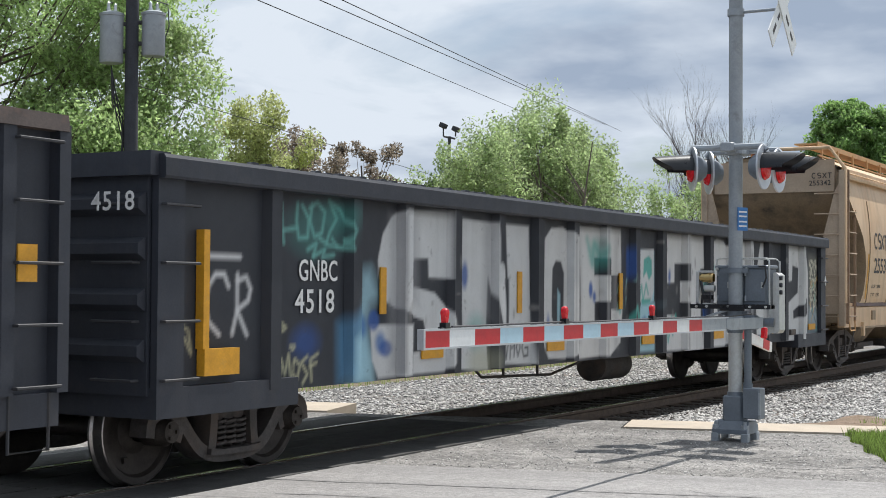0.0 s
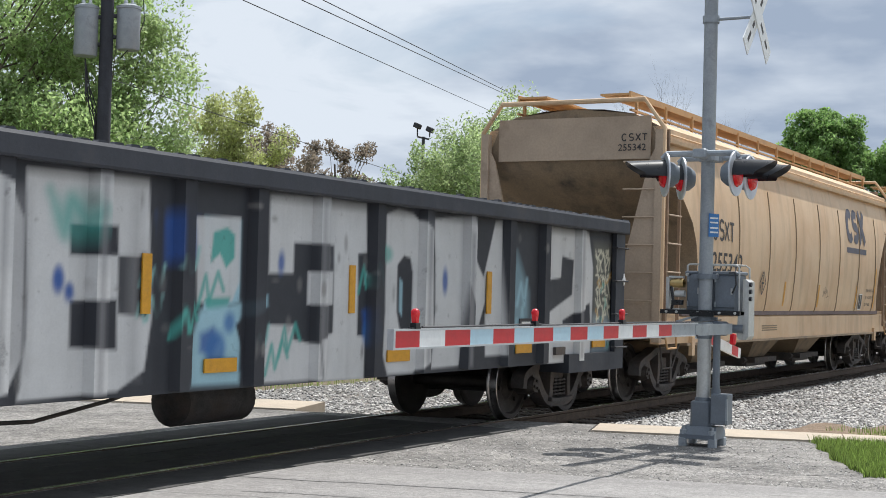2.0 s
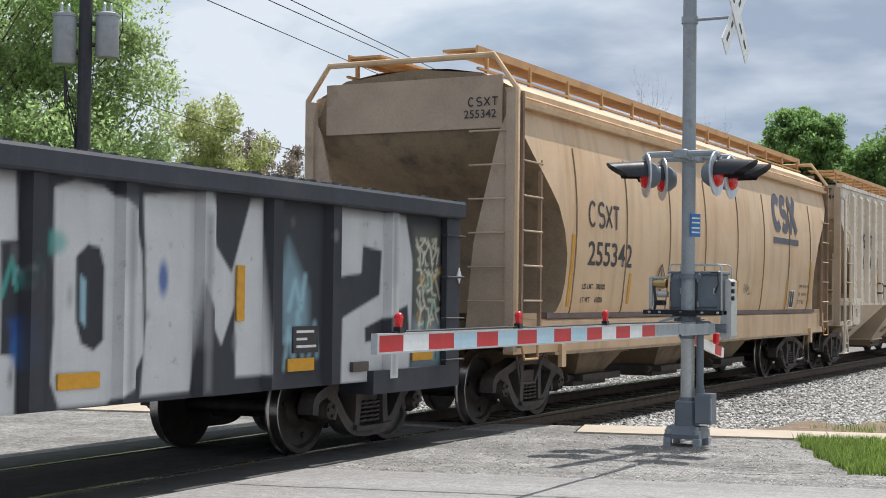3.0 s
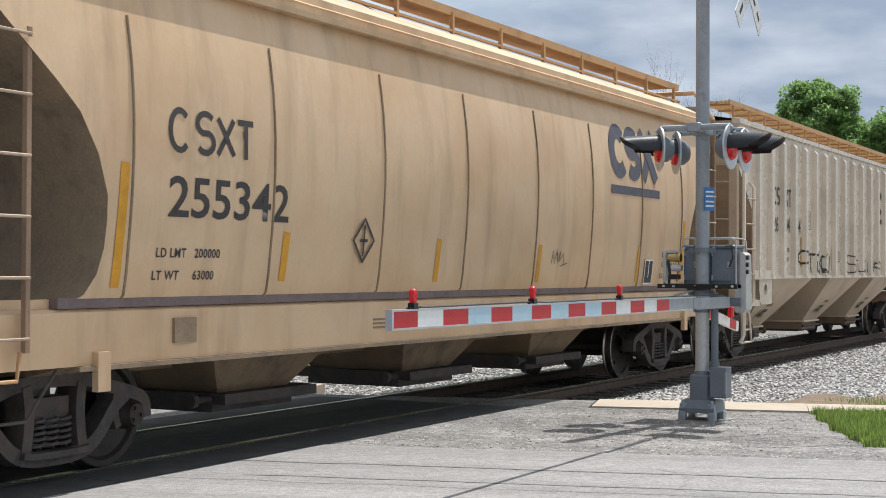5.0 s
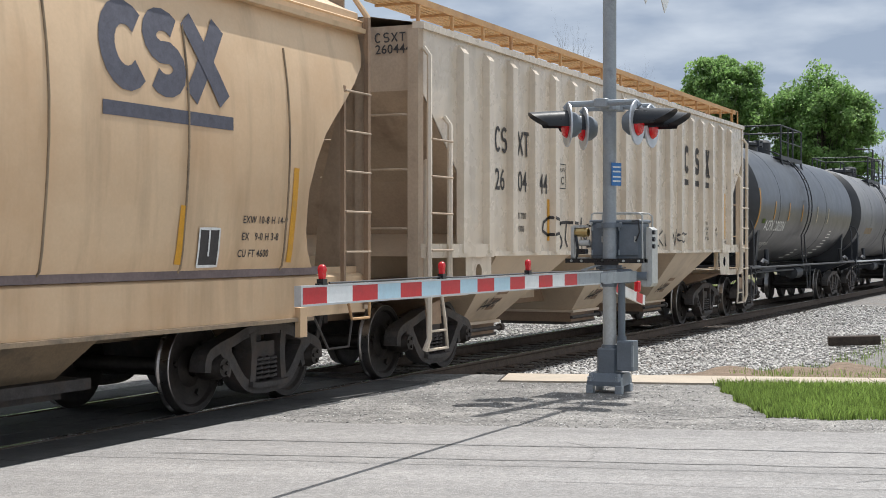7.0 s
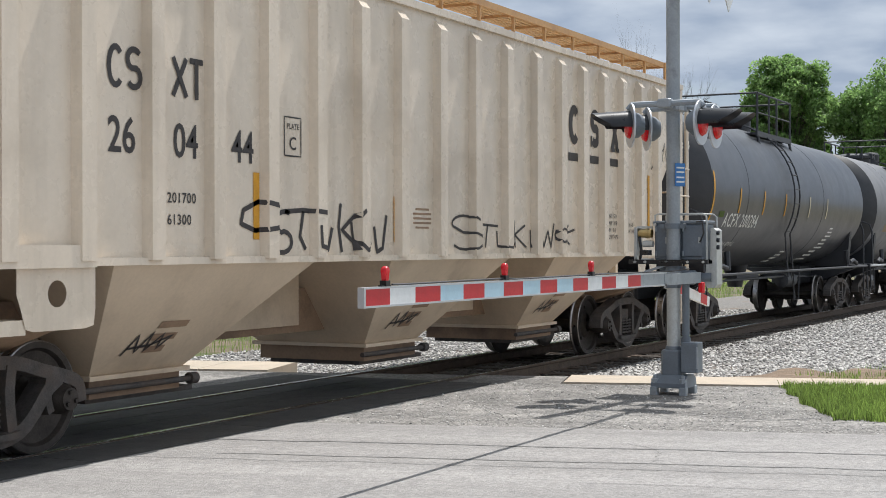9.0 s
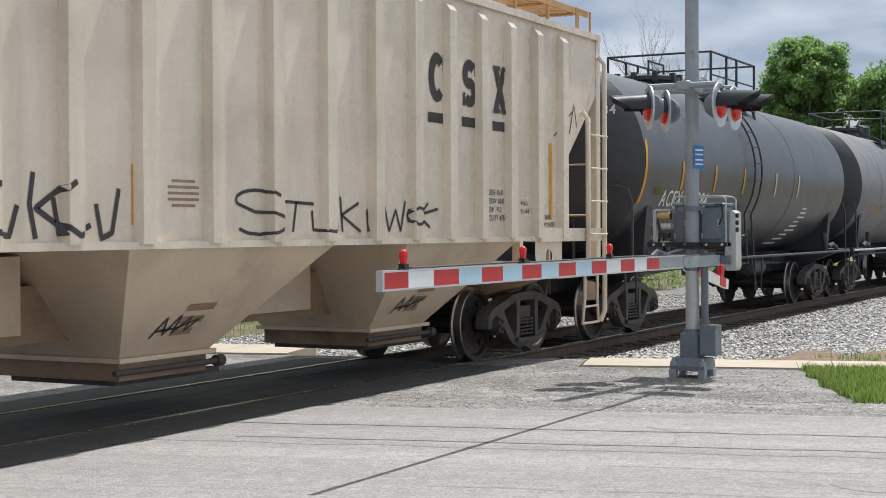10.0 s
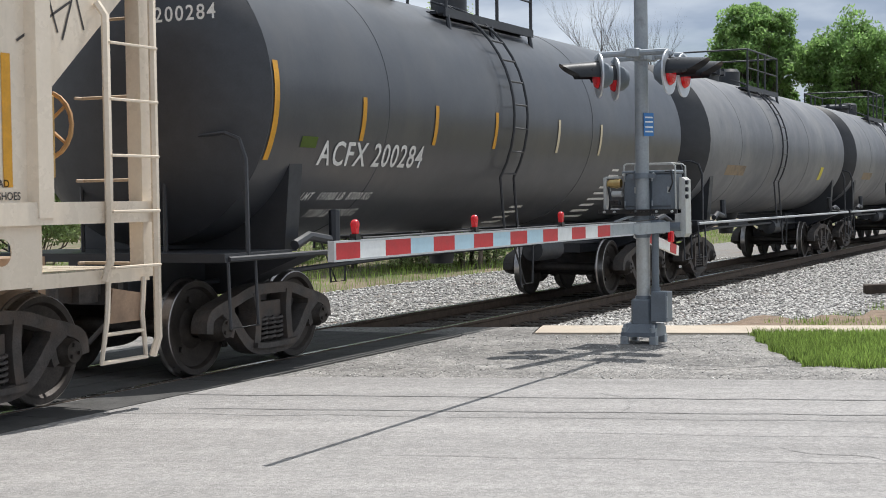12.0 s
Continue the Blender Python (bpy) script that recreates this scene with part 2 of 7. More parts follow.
def lengthwise(m, angle, stretch, dark, light, speck):
    """Wear drawn out along one direction of the ground, and pale and dark specks of aggregate."""
    n, l = m.node_tree.nodes, m.node_tree.links
    b = n["Principled BSDF"]
    col = b.inputs["Base Color"].links[0].from_socket
    co = n.new("ShaderNodeTexCoord")
    for scale, lo, hi in (stretch[0], dark, light), (stretch[1], 0.93, 1.06):
        turn, squash = n.new("ShaderNodeMapping"), n.new("ShaderNodeMapping")
        turn.inputs["Rotation"].default_value = (0, 0, -angle)
        squash.inputs["Scale"].default_value = (*scale, 1)
        l.new(co.outputs["Object"], turn.inputs["Vector"]); l.new(turn.outputs[0], squash.inputs["Vector"])
        t = n.new("ShaderNodeTexNoise"); t.inputs["Detail"].default_value = 6; t.inputs["Scale"].default_value = 1.0
        l.new(squash.outputs[0], t.inputs["Vector"])
        r = n.new("ShaderNodeMapRange")
        for sock, val in (("From Min", 0.32), ("From Max", 0.66), ("To Min", lo), ("To Max", hi)):
            r.inputs[sock].default_value = val
        l.new(t.outputs["Fac"], r.inputs["Value"])
        x = n.new("ShaderNodeMix"); x.data_type, x.blend_type = "RGBA", "MULTIPLY"
        x.inputs["Factor"].default_value = 1.0
        l.new(col, x.inputs["A"]); l.new(r.outputs[0], x.inputs["B"])
        col = x.outputs["Result"]
    v = n.new("ShaderNodeTexVoronoi"); v.inputs["Scale"].default_value = 42
    l.new(co.outputs["Object"], v.inputs["Vector"])
    hs = n.new("ShaderNodeSeparateColor")
    l.new(v.outputs["Color"], hs.inputs[0])
    r = n.new("ShaderNodeMapRange")
    r.inputs["To Min"].default_value, r.inputs["To Max"].default_value = 1 - speck, 1 + speck
    l.new(hs.outputs[0], r.inputs["Value"])
    x = n.new("ShaderNodeMix"); x.data_type, x.blend_type = "RGBA", "MULTIPLY"
    x.inputs["Factor"].default_value = 1.0
    l.new(col, x.inputs["A"]); l.new(r.outputs[0], x.inputs["B"])
    l.new(x.outputs["Result"], b.inputs["Base Color"])
    return m


ROAD_TURN = math.atan2(-0.96, 0.28)
MAT = {
    "asphalt": lengthwise(material("asphalt", (0.295, 0.283, 0.274), 0.9, grain=0.10, scale=5, fine=75, bump=0.7, bump_scale=60, stain=(0.25, 0.245, 0.24), stain_at=(0.55, 0.8), stain_scale=3.5), ROAD_TURN, ((0.10, 1.5), (0.8, 14.0)), 0.88, 1.10, 0.15),
    "shoulder": lengthwise(material("shoulder", (0.215, 0.205, 0.195), 0.95, grain=0.30, scale=7, fine=38, bump=0.8, bump_scale=60, stain=(0.31, 0.295, 0.275), stain_at=(0.45, 0.7), stain_scale=2.4), ROAD_TURN, ((0.3, 1.1), (1.5, 5.0)), 0.75, 1.15, 0.4),
    "concrete": material("concrete", (0.465, 0.395, 0.315), 0.9, grain=0.1, scale=2, fine=90, bump=0.2, stain=(0.38, 0.34, 0.28), stain_scale=1.5),
    "dirt": material("dirt", (0.19, 0.135, 0.092), 0.95, grain=0.35, scale=5, fine=45, bump=0.8, bump_scale=30, stain=(0.34, 0.30, 0.26), stain_at=(0.62, 0.75), stain_scale=6),
    "earth": material("earth", (0.17, 0.13, 0.09), 0.95, grain=0.3, scale=1.5, fine=40, bump=0.6, stain=(0.08, 0.10, 0.03), stain_at=(0.45, 0.6), stain_scale=0.5),
    "gravel": vary(material("gravel", (0.41, 0.395, 0.375), 0.9, grain=0.25, scale=9, fine=60, bump=0.3), 0.6),
    "gravel_bed": material("gravel_bed", (0.19, 0.18, 0.17), 0.95, grain=0.45, scale=14, fine=45, bump=1.0, bump_scale=28, stain=(0.20, 0.13, 0.08), stain_at=(0.55, 0.75), stain_scale=0.7),
    "dark_gravel": vary(material("dark_gravel", (0.085, 0.075, 0.066), 0.9, grain=0.35, scale=9, fine=60, bump=0.4, stain=(0.15, 0.125, 0.10), stain_at=(0.55, 0.8), stain_scale=3), 0.5),
    "tie": vary(material("tie", (0.06, 0.045, 0.035), 0.9, grain=0.3, scale=5, fine=50, bump=0.5), 0.3),
    "rail": material("rail", (0.10, 0.07, 0.05), 0.7, 0.4, grain=0.3, scale=8, bump=0.2),
    "rail_head": material("rail_head", (0.55, 0.54, 0.53), 0.25, 1.0, grain=0.1, bump=0.05),
    "timber": material("timber", (0.06, 0.058, 0.056), 0.85, grain=0.3, scale=4, fine=60, bump=0.4),
    "grass": leafy("grass", (0.205, 0.295, 0.07), 0.6),
    "rim_rust": material("rim_rust", (0.06, 0.045, 0.04), 0.7, grain=0.3, scale=4, stain=(0.16, 0.09, 0.06), stain_at=(0.45, 0.7), stain_scale=3),
    "dark_steel": material("dark_steel", (0.033, 0.034, 0.039), 0.6, 0.0, grain=0.25, scale=3, fine=40, bump=0.1, stain=(0.06, 0.05, 0.045), stain_at=(0.52, 0.75)),
    "truck_iron": material("truck_iron", (0.07, 0.063, 0.06), 0.75, 0.1, grain=0.35, scale=7, fine=60, bump=0.25, stain=(0.10, 0.075, 0.06), stain_at=(0.45, 0.7), stain_scale=3),
    "wheel_steel": material("wheel_steel", (0.05, 0.042, 0.037), 0.6, 0.5, grain=0.3, scale=8, bump=0.15),
    "tread": material("tread", (0.35, 0.33, 0.32), 0.3, 1.0, grain=0.2, bump=0.05),
    "gondola": material("gondola_paint", (0.025, 0.029, 0.040), 0.6, grain=0.2, scale=2, fine=50, bump=0.08, stain=(0.055, 0.05, 0.048), stain_at=(0.55, 0.85), streak=((0.05, 0.05, 0.055), 0.35, 9)),
    "graffiti": material("sprayed_paint", (1, 1, 1), 0.62, grain=0.06, scale=3, fine=50, bump=0.08, attribute=True, stain=(0.035, 0.036, 0.04), stain_at=(0.62, 0.84), stain_scale=5, streak=((0.045, 0.046, 0.052), 0.14, 5)),
    "tan": material("tan_paint", (0.66, 0.475, 0.30), 0.5, grain=0.05, scale=1.2, fine=30, bump=0.04, stain=(0.55, 0.34, 0.18), stain_at=(0.42, 0.8), stain_scale=0.7, streak=((0.28, 0.18, 0.10), 0.55, 2.6)),
    "tan_rail": material("tan_rail_paint", (0.55, 0.33, 0.15), 0.6, grain=0.1, scale=2, fine=40, bump=0.05, stain=(0.36, 0.20, 0.10), stain_at=(0.45, 0.7)),
    "walkway": material("walkway_paint", (0.62, 0.42, 0.21), 0.6, grain=0.1, scale=2, fine=40, bump=0.05, stain=(0.42, 0.26, 0.13), stain_at=(0.5, 0.75)),
    # darker tan for end sheets, underbody, seams and faint markings
    "tan_dark": material("darker_tan", (0.30, 0.22, 0.14), 0.7, grain=0.2, scale=2, fine=40, bump=0.1, stain=(0.10, 0.08, 0.06), stain_at=(0.45, 0.7)),
    "cream": material("cream_paint", (0.71, 0.615, 0.50), 0.28, grain=0.05, scale=1.4, fine=30, bump=0.03, stain=(0.50, 0.42, 0.33), stain_at=(0.5, 0.85), stain_scale=0.8, streak=((0.33, 0.27, 0.2), 0.35, 3.5)),
    "cream_hopper": material("hopper_paint", (0.62, 0.50, 0.37), 0.5, grain=0.07, scale=1.4, fine=30, bump=0.04, stain=(0.36, 0.27, 0.19), stain_at=(0.55, 0.85), stain_scale=1.0, streak=((0.25, 0.19, 0.13), 0.35, 2)),
    "end_brown": material("dusty_end_sheet", (0.44, 0.34, 0.25), 0.7, grain=0.12, scale=1.5, fine=30, bump=0.06, stain=(0.17, 0.12, 0.09), stain_at=(0.55, 0.78), stain_scale=1.1),
    # the shadow in the sill groove, put into a dark colour
    "channel": material("groove_shade", (0.17, 0.13, 0.125), 0.8, grain=0.2, scale=3, fine=30, bump=0.05),
    "rust_brown": material("rusty_slope", (0.30, 0.20, 0.13), 0.75, grain=0.15, scale=1.5, fine=30, bump=0.08, stain=(0.12, 0.08, 0.06), stain_at=(0.5, 0.75), stain_scale=0.9),
    "tank": material("tank_paint", (0.056, 0.060, 0.069), 0.33, grain=0.1, scale=1.0, fine=30, bump=0.03, stain=(0.095, 0.097, 0.10), stain_at=(0.45, 0.8), stain_scale=0.6, streak=((0.11, 0.105, 0.10), 0.4, 2)),
    "tank_dusty": material("dusty_tank_paint", (0.125, 0.13, 0.145), 0.5, grain=0.12, scale=1.0, fine=30, bump=0.03, stain=(0.23, 0.23, 0.23), stain_at=(0.45, 0.75), stain_scale=0.5, streak=((0.28, 0.27, 0.26), 0.5, 1.2)),
    "tank_black": material("tank_black", (0.034, 0.036, 0.042), 0.5, grain=0.15, bump=0.03),
    "yellow": material("reflector_yellow", (0.62, 0.30, 0.02), 0.5, grain=0.12, scale=9, bump=0.02, stain=(0.42, 0.26, 0.08), stain_at=(0.6, 0.85), stain_scale=7),
    "pale_yellow": material("faded_reflector", (0.60, 0.52, 0.36), 0.5, grain=0.12, scale=9, bump=0.02),
    "white_letter": material("white_letter", (0.72, 0.72, 0.70), 0.6, grain=0.12, scale=14, fine=70, bump=0.02),
    "black_letter": material("black_letter", (0.045, 0.04, 0.04), 0.6, grain=0.2, scale=14, fine=70, bump=0.02),
    "blue_letter": material("blue_grey_letter", (0.085, 0.085, 0.11), 0.6, grain=0.2, scale=14, fine=70, bump=0.02),
    "galvanised": material("galvanised_steel", (0.33, 0.36, 0.39), 0.5, 0.25, grain=0.12, scale=5, fine=50, bump=0.06, stain=(0.20, 0.21, 0.22), stain_at=(0.55, 0.75), stain_scale=5),
    "bright_steel": material("bright_galvanised_steel", (0.52, 0.53, 0.52), 0.5, 0.2, grain=0.12, scale=6, fine=50, bump=0.06, stain=(0.36, 0.35, 0.33), stain_at=(0.5, 0.75), stain_scale=6, streak=((0.25, 0.23, 0.2), 0.4, 14)),
    "silver": material("silver_paint", (0.55, 0.57, 0.60), 0.35, 0.5, grain=0.08, bump=0.03),
    "box_grey": material("cabinet_grey", (0.16, 0.185, 0.215), 0.5, 0.1, grain=0.12, scale=4, fine=50, bump=0.05),
    "black_hood": material("black_hood", (0.014, 0.015, 0.018), 0.3, grain=0.15, bump=0.02),
    "red_lens": glowing("red_lens", (0.55, 0.010, 0.018), 0.10),
    "red_sheet": material("red_sheeting", (0.50, 0.022, 0.03), 0.4, grain=0.08, scale=14, bump=0.03),
    "white_sheet": material("white_sheeting", (0.72, 0.74, 0.74), 0.4, grain=0.06, scale=14, bump=0.03),
    "blue_sheet": material("pale_blue_sheeting", (0.42, 0.60, 0.70), 0.4, grain=0.06, scale=14, bump=0.03),
    "blue_sign": material("blue_sign", (0.03, 0.17, 0.45), 0.4, grain=0.05, bump=0.0),
    "brass": material("brass", (0.55, 0.40, 0.18), 0.35, 0.9, grain=0.1, bump=0.03),
    "twig": material("twig", (0.10, 0.085, 0.08), 0.9, grain=0.2, bump=0),
    "bark": material("bark", (0.14, 0.115, 0.095), 0.9, grain=0.3, scale=4, fine=30, bump=0.7),
    "pole_wood": material("pole_wood", (0.042, 0.045, 0.055), 0.9, grain=0.25, scale=4, fine=50, bump=0.4, streak=((0.07, 0.07, 0.075), 0.5, 14)),
    "wire": material("wire", (0.03, 0.03, 0.033), 0.6, bump=0),
    "leaf_mid": leafy("leaf_mid", (0.42, 0.56, 0.25)),
    "leaf_yellow": leafy("leaf_yellow", (0.46, 0.50, 0.22)),
    "leaf_spring": leafy("leaf_spring", (0.40, 0.50, 0.25)),
    "leaf_maple": leafy("leaf_maple", (0.24, 0.38, 0.13)),
    "leaf_purple": leafy("leaf_purple", (0.27, 0.225, 0.175)),
    "cracks": material("tar", (0.12, 0.12, 0.118), 0.8, grain=0.2, bump=0.1),
    "scrap_gold": material("ochre_casting", (0.50, 0.33, 0.12), 0.6, grain=0.2, scale=8, bump=0.1),
}

# ---- ground, road, track ----
V_AX, U_AX = Vector((0.96, 0.28, 0)), Vector((0.28, -0.96, 0))


def uv_slab(s, u0, u1, v0, v1, z0, z1):
    """A slab between two stations along the road (u) and across it (v)."""
    c = [U_AX * u + V_AX * v for u, v in ((u0, v0), (u1, v0), (u1, v1), (u0, v1))]
    v = [(p.x, p.y, z) for z in (z0, z1) for p in c]
    return s.add(v, [(0, 1, 2, 3), (7, 6, 5, 4), (0, 4, 5, 1), (1, 5, 6, 2), (2, 6, 7, 3), (3, 7, 4, 0)])


def to_uv(x, y):
    return 0.28 * x - 0.96 * y, 0.96 * x + 0.28 * y


def ballast_height(x, y):
    d = abs(y - TRACK_Y)
    z = -0.17 if d < 1.7 else -0.17 - 0.10 * min((d - 1.7) / 2.2, 1)
    u, v = to_uv(x, y)
    return z + 0.09 * max(0.0, 1 - (v - 18.7) / 1.2) + 0.015 * noise.noise(Vector((x * 1.3, y * 1.3, 0)))


def dirt_reach(u):
    """How far the bare dirt runs from the sidewalk into the ballast."""
    return 0.9 + 3.6 * min(max((u + 0.6) / 2.2, 0.0), 1.0) * (0.8 + 0.7 * noise.noise(Vector((u * 1.6, 2, 0))))


def build_ground():
    s = Solid()
    s.sheet([[(x, y, -0.34) for x in (-3000, -300, -40, 60, 300, 3000)] for y in (-3000, -300, -40, 60, 300, 3000)], False)
    thing("ground", "weedy dirt and grass ground reaching the horizon", "ground", kind="structure", solid=s, material=MAT["earth"])
    road = thing("road", "pale weathered asphalt road across the railway track", "road", kind="structure", solid=uv_slab(Solid(), -70, 70, -14, 13.3, -0.33, -0.012), material=MAT["asphalt"])
    # seams and cracks sealed with tar, along and across the road
    rng = random.Random(3)
    for v0, u0, u1, w in ((12.0, -9.5, 22, 0.012), (11.2, -4, 20, 0.010), (10.9, -8, 9, 0.006), (10.2, -1, 12, 0.004), (9.2, -2, 10, 0.004)):
        pts, u = [], u0
        while u < u1:
            pts.append(U_AX * u + V_AX * (v0 + rng.uniform(-0.035, 0.035)))
            u += rng.uniform(0.3, 0.7)
        c = Solid()
        c.sheet([[(p.x + V_AX.x * k, p.y + V_AX.y * k, -0.008) for p in pts] for k in (-w, w)], False)
        part("crack", c, MAT["cracks"], road)
    for k in range(7):
        u, v = rng.uniform(-3, 6), rng.uniform(8, 13)
        pts = []
        a = rng.uniform(0, 6.28)
        for i in range(9):
            pts.append(U_AX * u + V_AX * v)
            a += rng.uniform(-0.7, 0.7)
            u, v = u + 0.14 * math.cos(a), v + 0.14 * math.sin(a)
        c = Solid()
        c.sheet([[(p.x + V_AX.x * q, p.y + V_AX.y * q, -0.008) for p in pts] for q in (-0.006, 0.006)], False)
        part("crack", c, MAT["cracks"], road)
    s = Solid()
    uv_slab(s, -60, 40, 13.3, 17.7, -0.33, -0.022)
    uv_slab(s, -5.9, -1.95, 17.7, 18.75, -0.33, -0.024)
    uv_slab(s, -40, -5.9, 17.7, 18.78, -0.33, -0.024)
    thing("shoulder", "cracked darker asphalt shoulder with loose grit beside the road", "pavement", kind="structure", solid=s, material=MAT["shoulder"])
    side = bpy.data.objects["shoulder"]
    for k in range(34):
        u, v = rng.uniform(-6, 1.5), rng.uniform(13.5, 17.4)
        pts, a = [], rng.choice((0.0, 1.57, 3.14, 4.7)) + rng.uniform(-0.4, 0.4)
        for i in range(rng.randint(6, 14)):
            pts.append(U_AX * u + V_AX * v)
            a += rng.uniform(-0.6, 0.6)
            u, v = u + 0.13 * math.cos(a), min(max(v + 0.13 * math.sin(a), 13.4), 17.6)
        c = Solid()
        w = rng.uniform(0.004, 0.010)
        c.sheet([[(p.x + V_AX.x * q, p.y + V_AX.y * q, -0.018) for p in pts] for q in (-w, w)], False)
        part("crack", c, MAT["cracks"], side)
    walk_ = tagged(new("pavement"), "buff concrete sidewalk slabs beside the road", "pavement", kind="structure")
    for u0, u1, v0, v1 in ((-1.9, 30, 17.72, 18.72), (-40, -6.0, 18.80, 20.20)):
        u = u0
        while u < u1:
            e = min(u + 1.5, u1)
            part("slab", uv_slab(Solid(), u, e - 0.012, v0, v1, -0.33, 0.0), MAT["concrete"], walk_)
            u = e
    # bare brown dirt between the sidewalk and the ballast
    s = Solid()
    rows = []
    for i in range(60):
        u = -1.6 + 12 * i / 59
        row = []
        for k in range(9):
            v = 18.75 + dirt_reach(u) * k / 8
            p = U_AX * u + V_AX * v
            row.append((p.x, p.y, max(-0.03 - 0.12 * k / 8, ballast_height(p.x, p.y) + 0.03 - 0.02 * k / 8) - (0.2 if k == 8 else 0) + 0.02 * noise.noise(Vector((u * 5, v * 5, 4)))))
        rows.append(row)
    s.sheet(rows)
    thing("dirt_strip", "bare reddish-brown dirt strip between sidewalk and ballast", "ground", kind="structure", solid=s, material=MAT["dirt"])
    # ballast on both sides of the rails beyond the crossing
    s = Solid()
    ys = [3.3 + 0.35 * i for i in range(38)]
    rows = []
    for y in ys:
        u_row = []
        for i in range(120):
            x0 = (18.76 - 0.28 * y) / 0.96
            x = x0 + (i / 119) ** 2 * 180
            e = min(min(y - 3.3, 16.2 - y) / 0.8, 1.0)
            u_row.append((x, y, ballast_height(x, y) * e - 0.35 * (1 - e)))
        rows.append(u_row)
    s.sheet(rows)
    thing("ballast_bed", "grey crushed stone ballast bed under the railway track", "ballast", kind="structure", solid=s, material=MAT["gravel_bed"])


# a darker strip of ballast along the rails
def build_dark_strip():
    s = Solid()
    rows = []
    for k in range(11):
        y = TRACK_Y - 1.55 + 3.1 * k / 10
        e = 0.02 if k in (0, 10) else -0.004
        rows.append([(x, y + 0.08 * noise.noise(Vector((x * 1.1, k, 2))) * (k in (0, 10)), ballast_height(x, y) - e + 0.012 * noise.noise(Vector((x * 4, y * 4, 9)))) for x in ((18.76 - 0.28 * y) / 0.96 + (i / 159) ** 2 * 150 for i in range(160))])
    s.sheet(rows)
    thing("track_strip", "darker ballast between and beside the rails", "ballast", kind="structure", solid=s, material=MAT["dark_gravel"])


def build_stones():
    """Loose crushed stone over the bed, densest near the crossing."""
    rng = np.random.RandomState(5)
    shapes = []
    for k in range(6):
        bm = bmesh.new()
        bmesh.ops.create_icosphere(bm, subdivisions=1, radius=1)
        for v in bm.verts:
            v.co *= 0.75 + 0.5 * rng.rand()
            v.co.z *= 0.7
        shapes.append((np.array([v.co[:] for v in bm.verts]), np.array([[v.index for v in f.verts] for f in bm.faces])))
        bm.free()
    vs, fs, base = [], [], 0
    # near side and far side
    for y0, y1, count, reach in ((3.8, 7.6, 21000, 28), (10.4, 15.5, 13000, 26)):
        for i in range(count):
            y = rng.uniform(y0, y1)
            x = (18.8 - 0.28 * y) / 0.96 + reach * rng.rand() ** 1.6
            if y < 4.4 and rng.rand() < 0.6:
                continue
            u, v = to_uv(x, y)
            if u < -5.9 and v < 20.3:
                continue
            if u > -5.9 and v < 18.6 + dirt_reach(u) and rng.rand() < 0.86 - 0.6 * (v - 18.7) / dirt_reach(u):
                continue
            sv, sf = shapes[i % 6]
            r = rng.uniform(0.015, 0.036)
            a = rng.uniform(0, 6.28)
            c, d = math.cos(a), math.sin(a)
            p = sv * r
            q = np.stack([p[:, 0] * c - p[:, 1] * d + x, p[:, 0] * d + p[:, 1] * c + y, p[:, 2] + ballast_height(x, y) + r * 0.3], 1)
            vs.append(q); fs.append(sf + base); base += len(q)
    # grit strewn on the shoulder round the mast
    for i in range(5200):
        u, v = rng.uniform(-5.5, 3.5), rng.uniform(13.2, 17.7)
        w = U_AX * u + V_AX * v
        sv, sf = shapes[i % 6]
        r = 0.004 + 0.011 * rng.rand() ** 2.5
        vs.append(sv * r + np.array([w.x, w.y, -0.02])); fs.append(sf + base); base += len(sv)
    dark_v, dark_f, at = [], [], 0
    for i in range(5200):
        y = TRACK_Y + rng.uniform(-1.7, 1.7)
        x = (18.8 - 0.28 * y) / 0.96 + 24 * rng.rand() ** 1.5
        sv, sf = shapes[i % 6]
        r = rng.uniform(0.015, 0.034)
        dark_v.append(sv * r + np.array([x, y, ballast_height(x, y) + r * 0.3])); dark_f.append(sf + at); at += len(sv)
    me = bpy.data.meshes.new("oily_stones")
    me.from_pydata(np.concatenate(dark_v).tolist(), [], np.concatenate(dark_f).tolist())
    me.materials.append(MAT["dark_gravel"])
    tagged(new("oily_stones", me), "darker crushed stones between the rails", "gravel", kind="stuff")
    me = bpy.data.meshes.new("ballast_stones")
    me.from_pydata(np.concatenate(vs).tolist(), [], np.concatenate(fs).tolist())
    me.materials.append(MAT["gravel"])
    ob = new("ballast_stones", me)
    tagged(ob, "loose grey and white crushed ballast stones beside the rails", "gravel", kind="stuff")


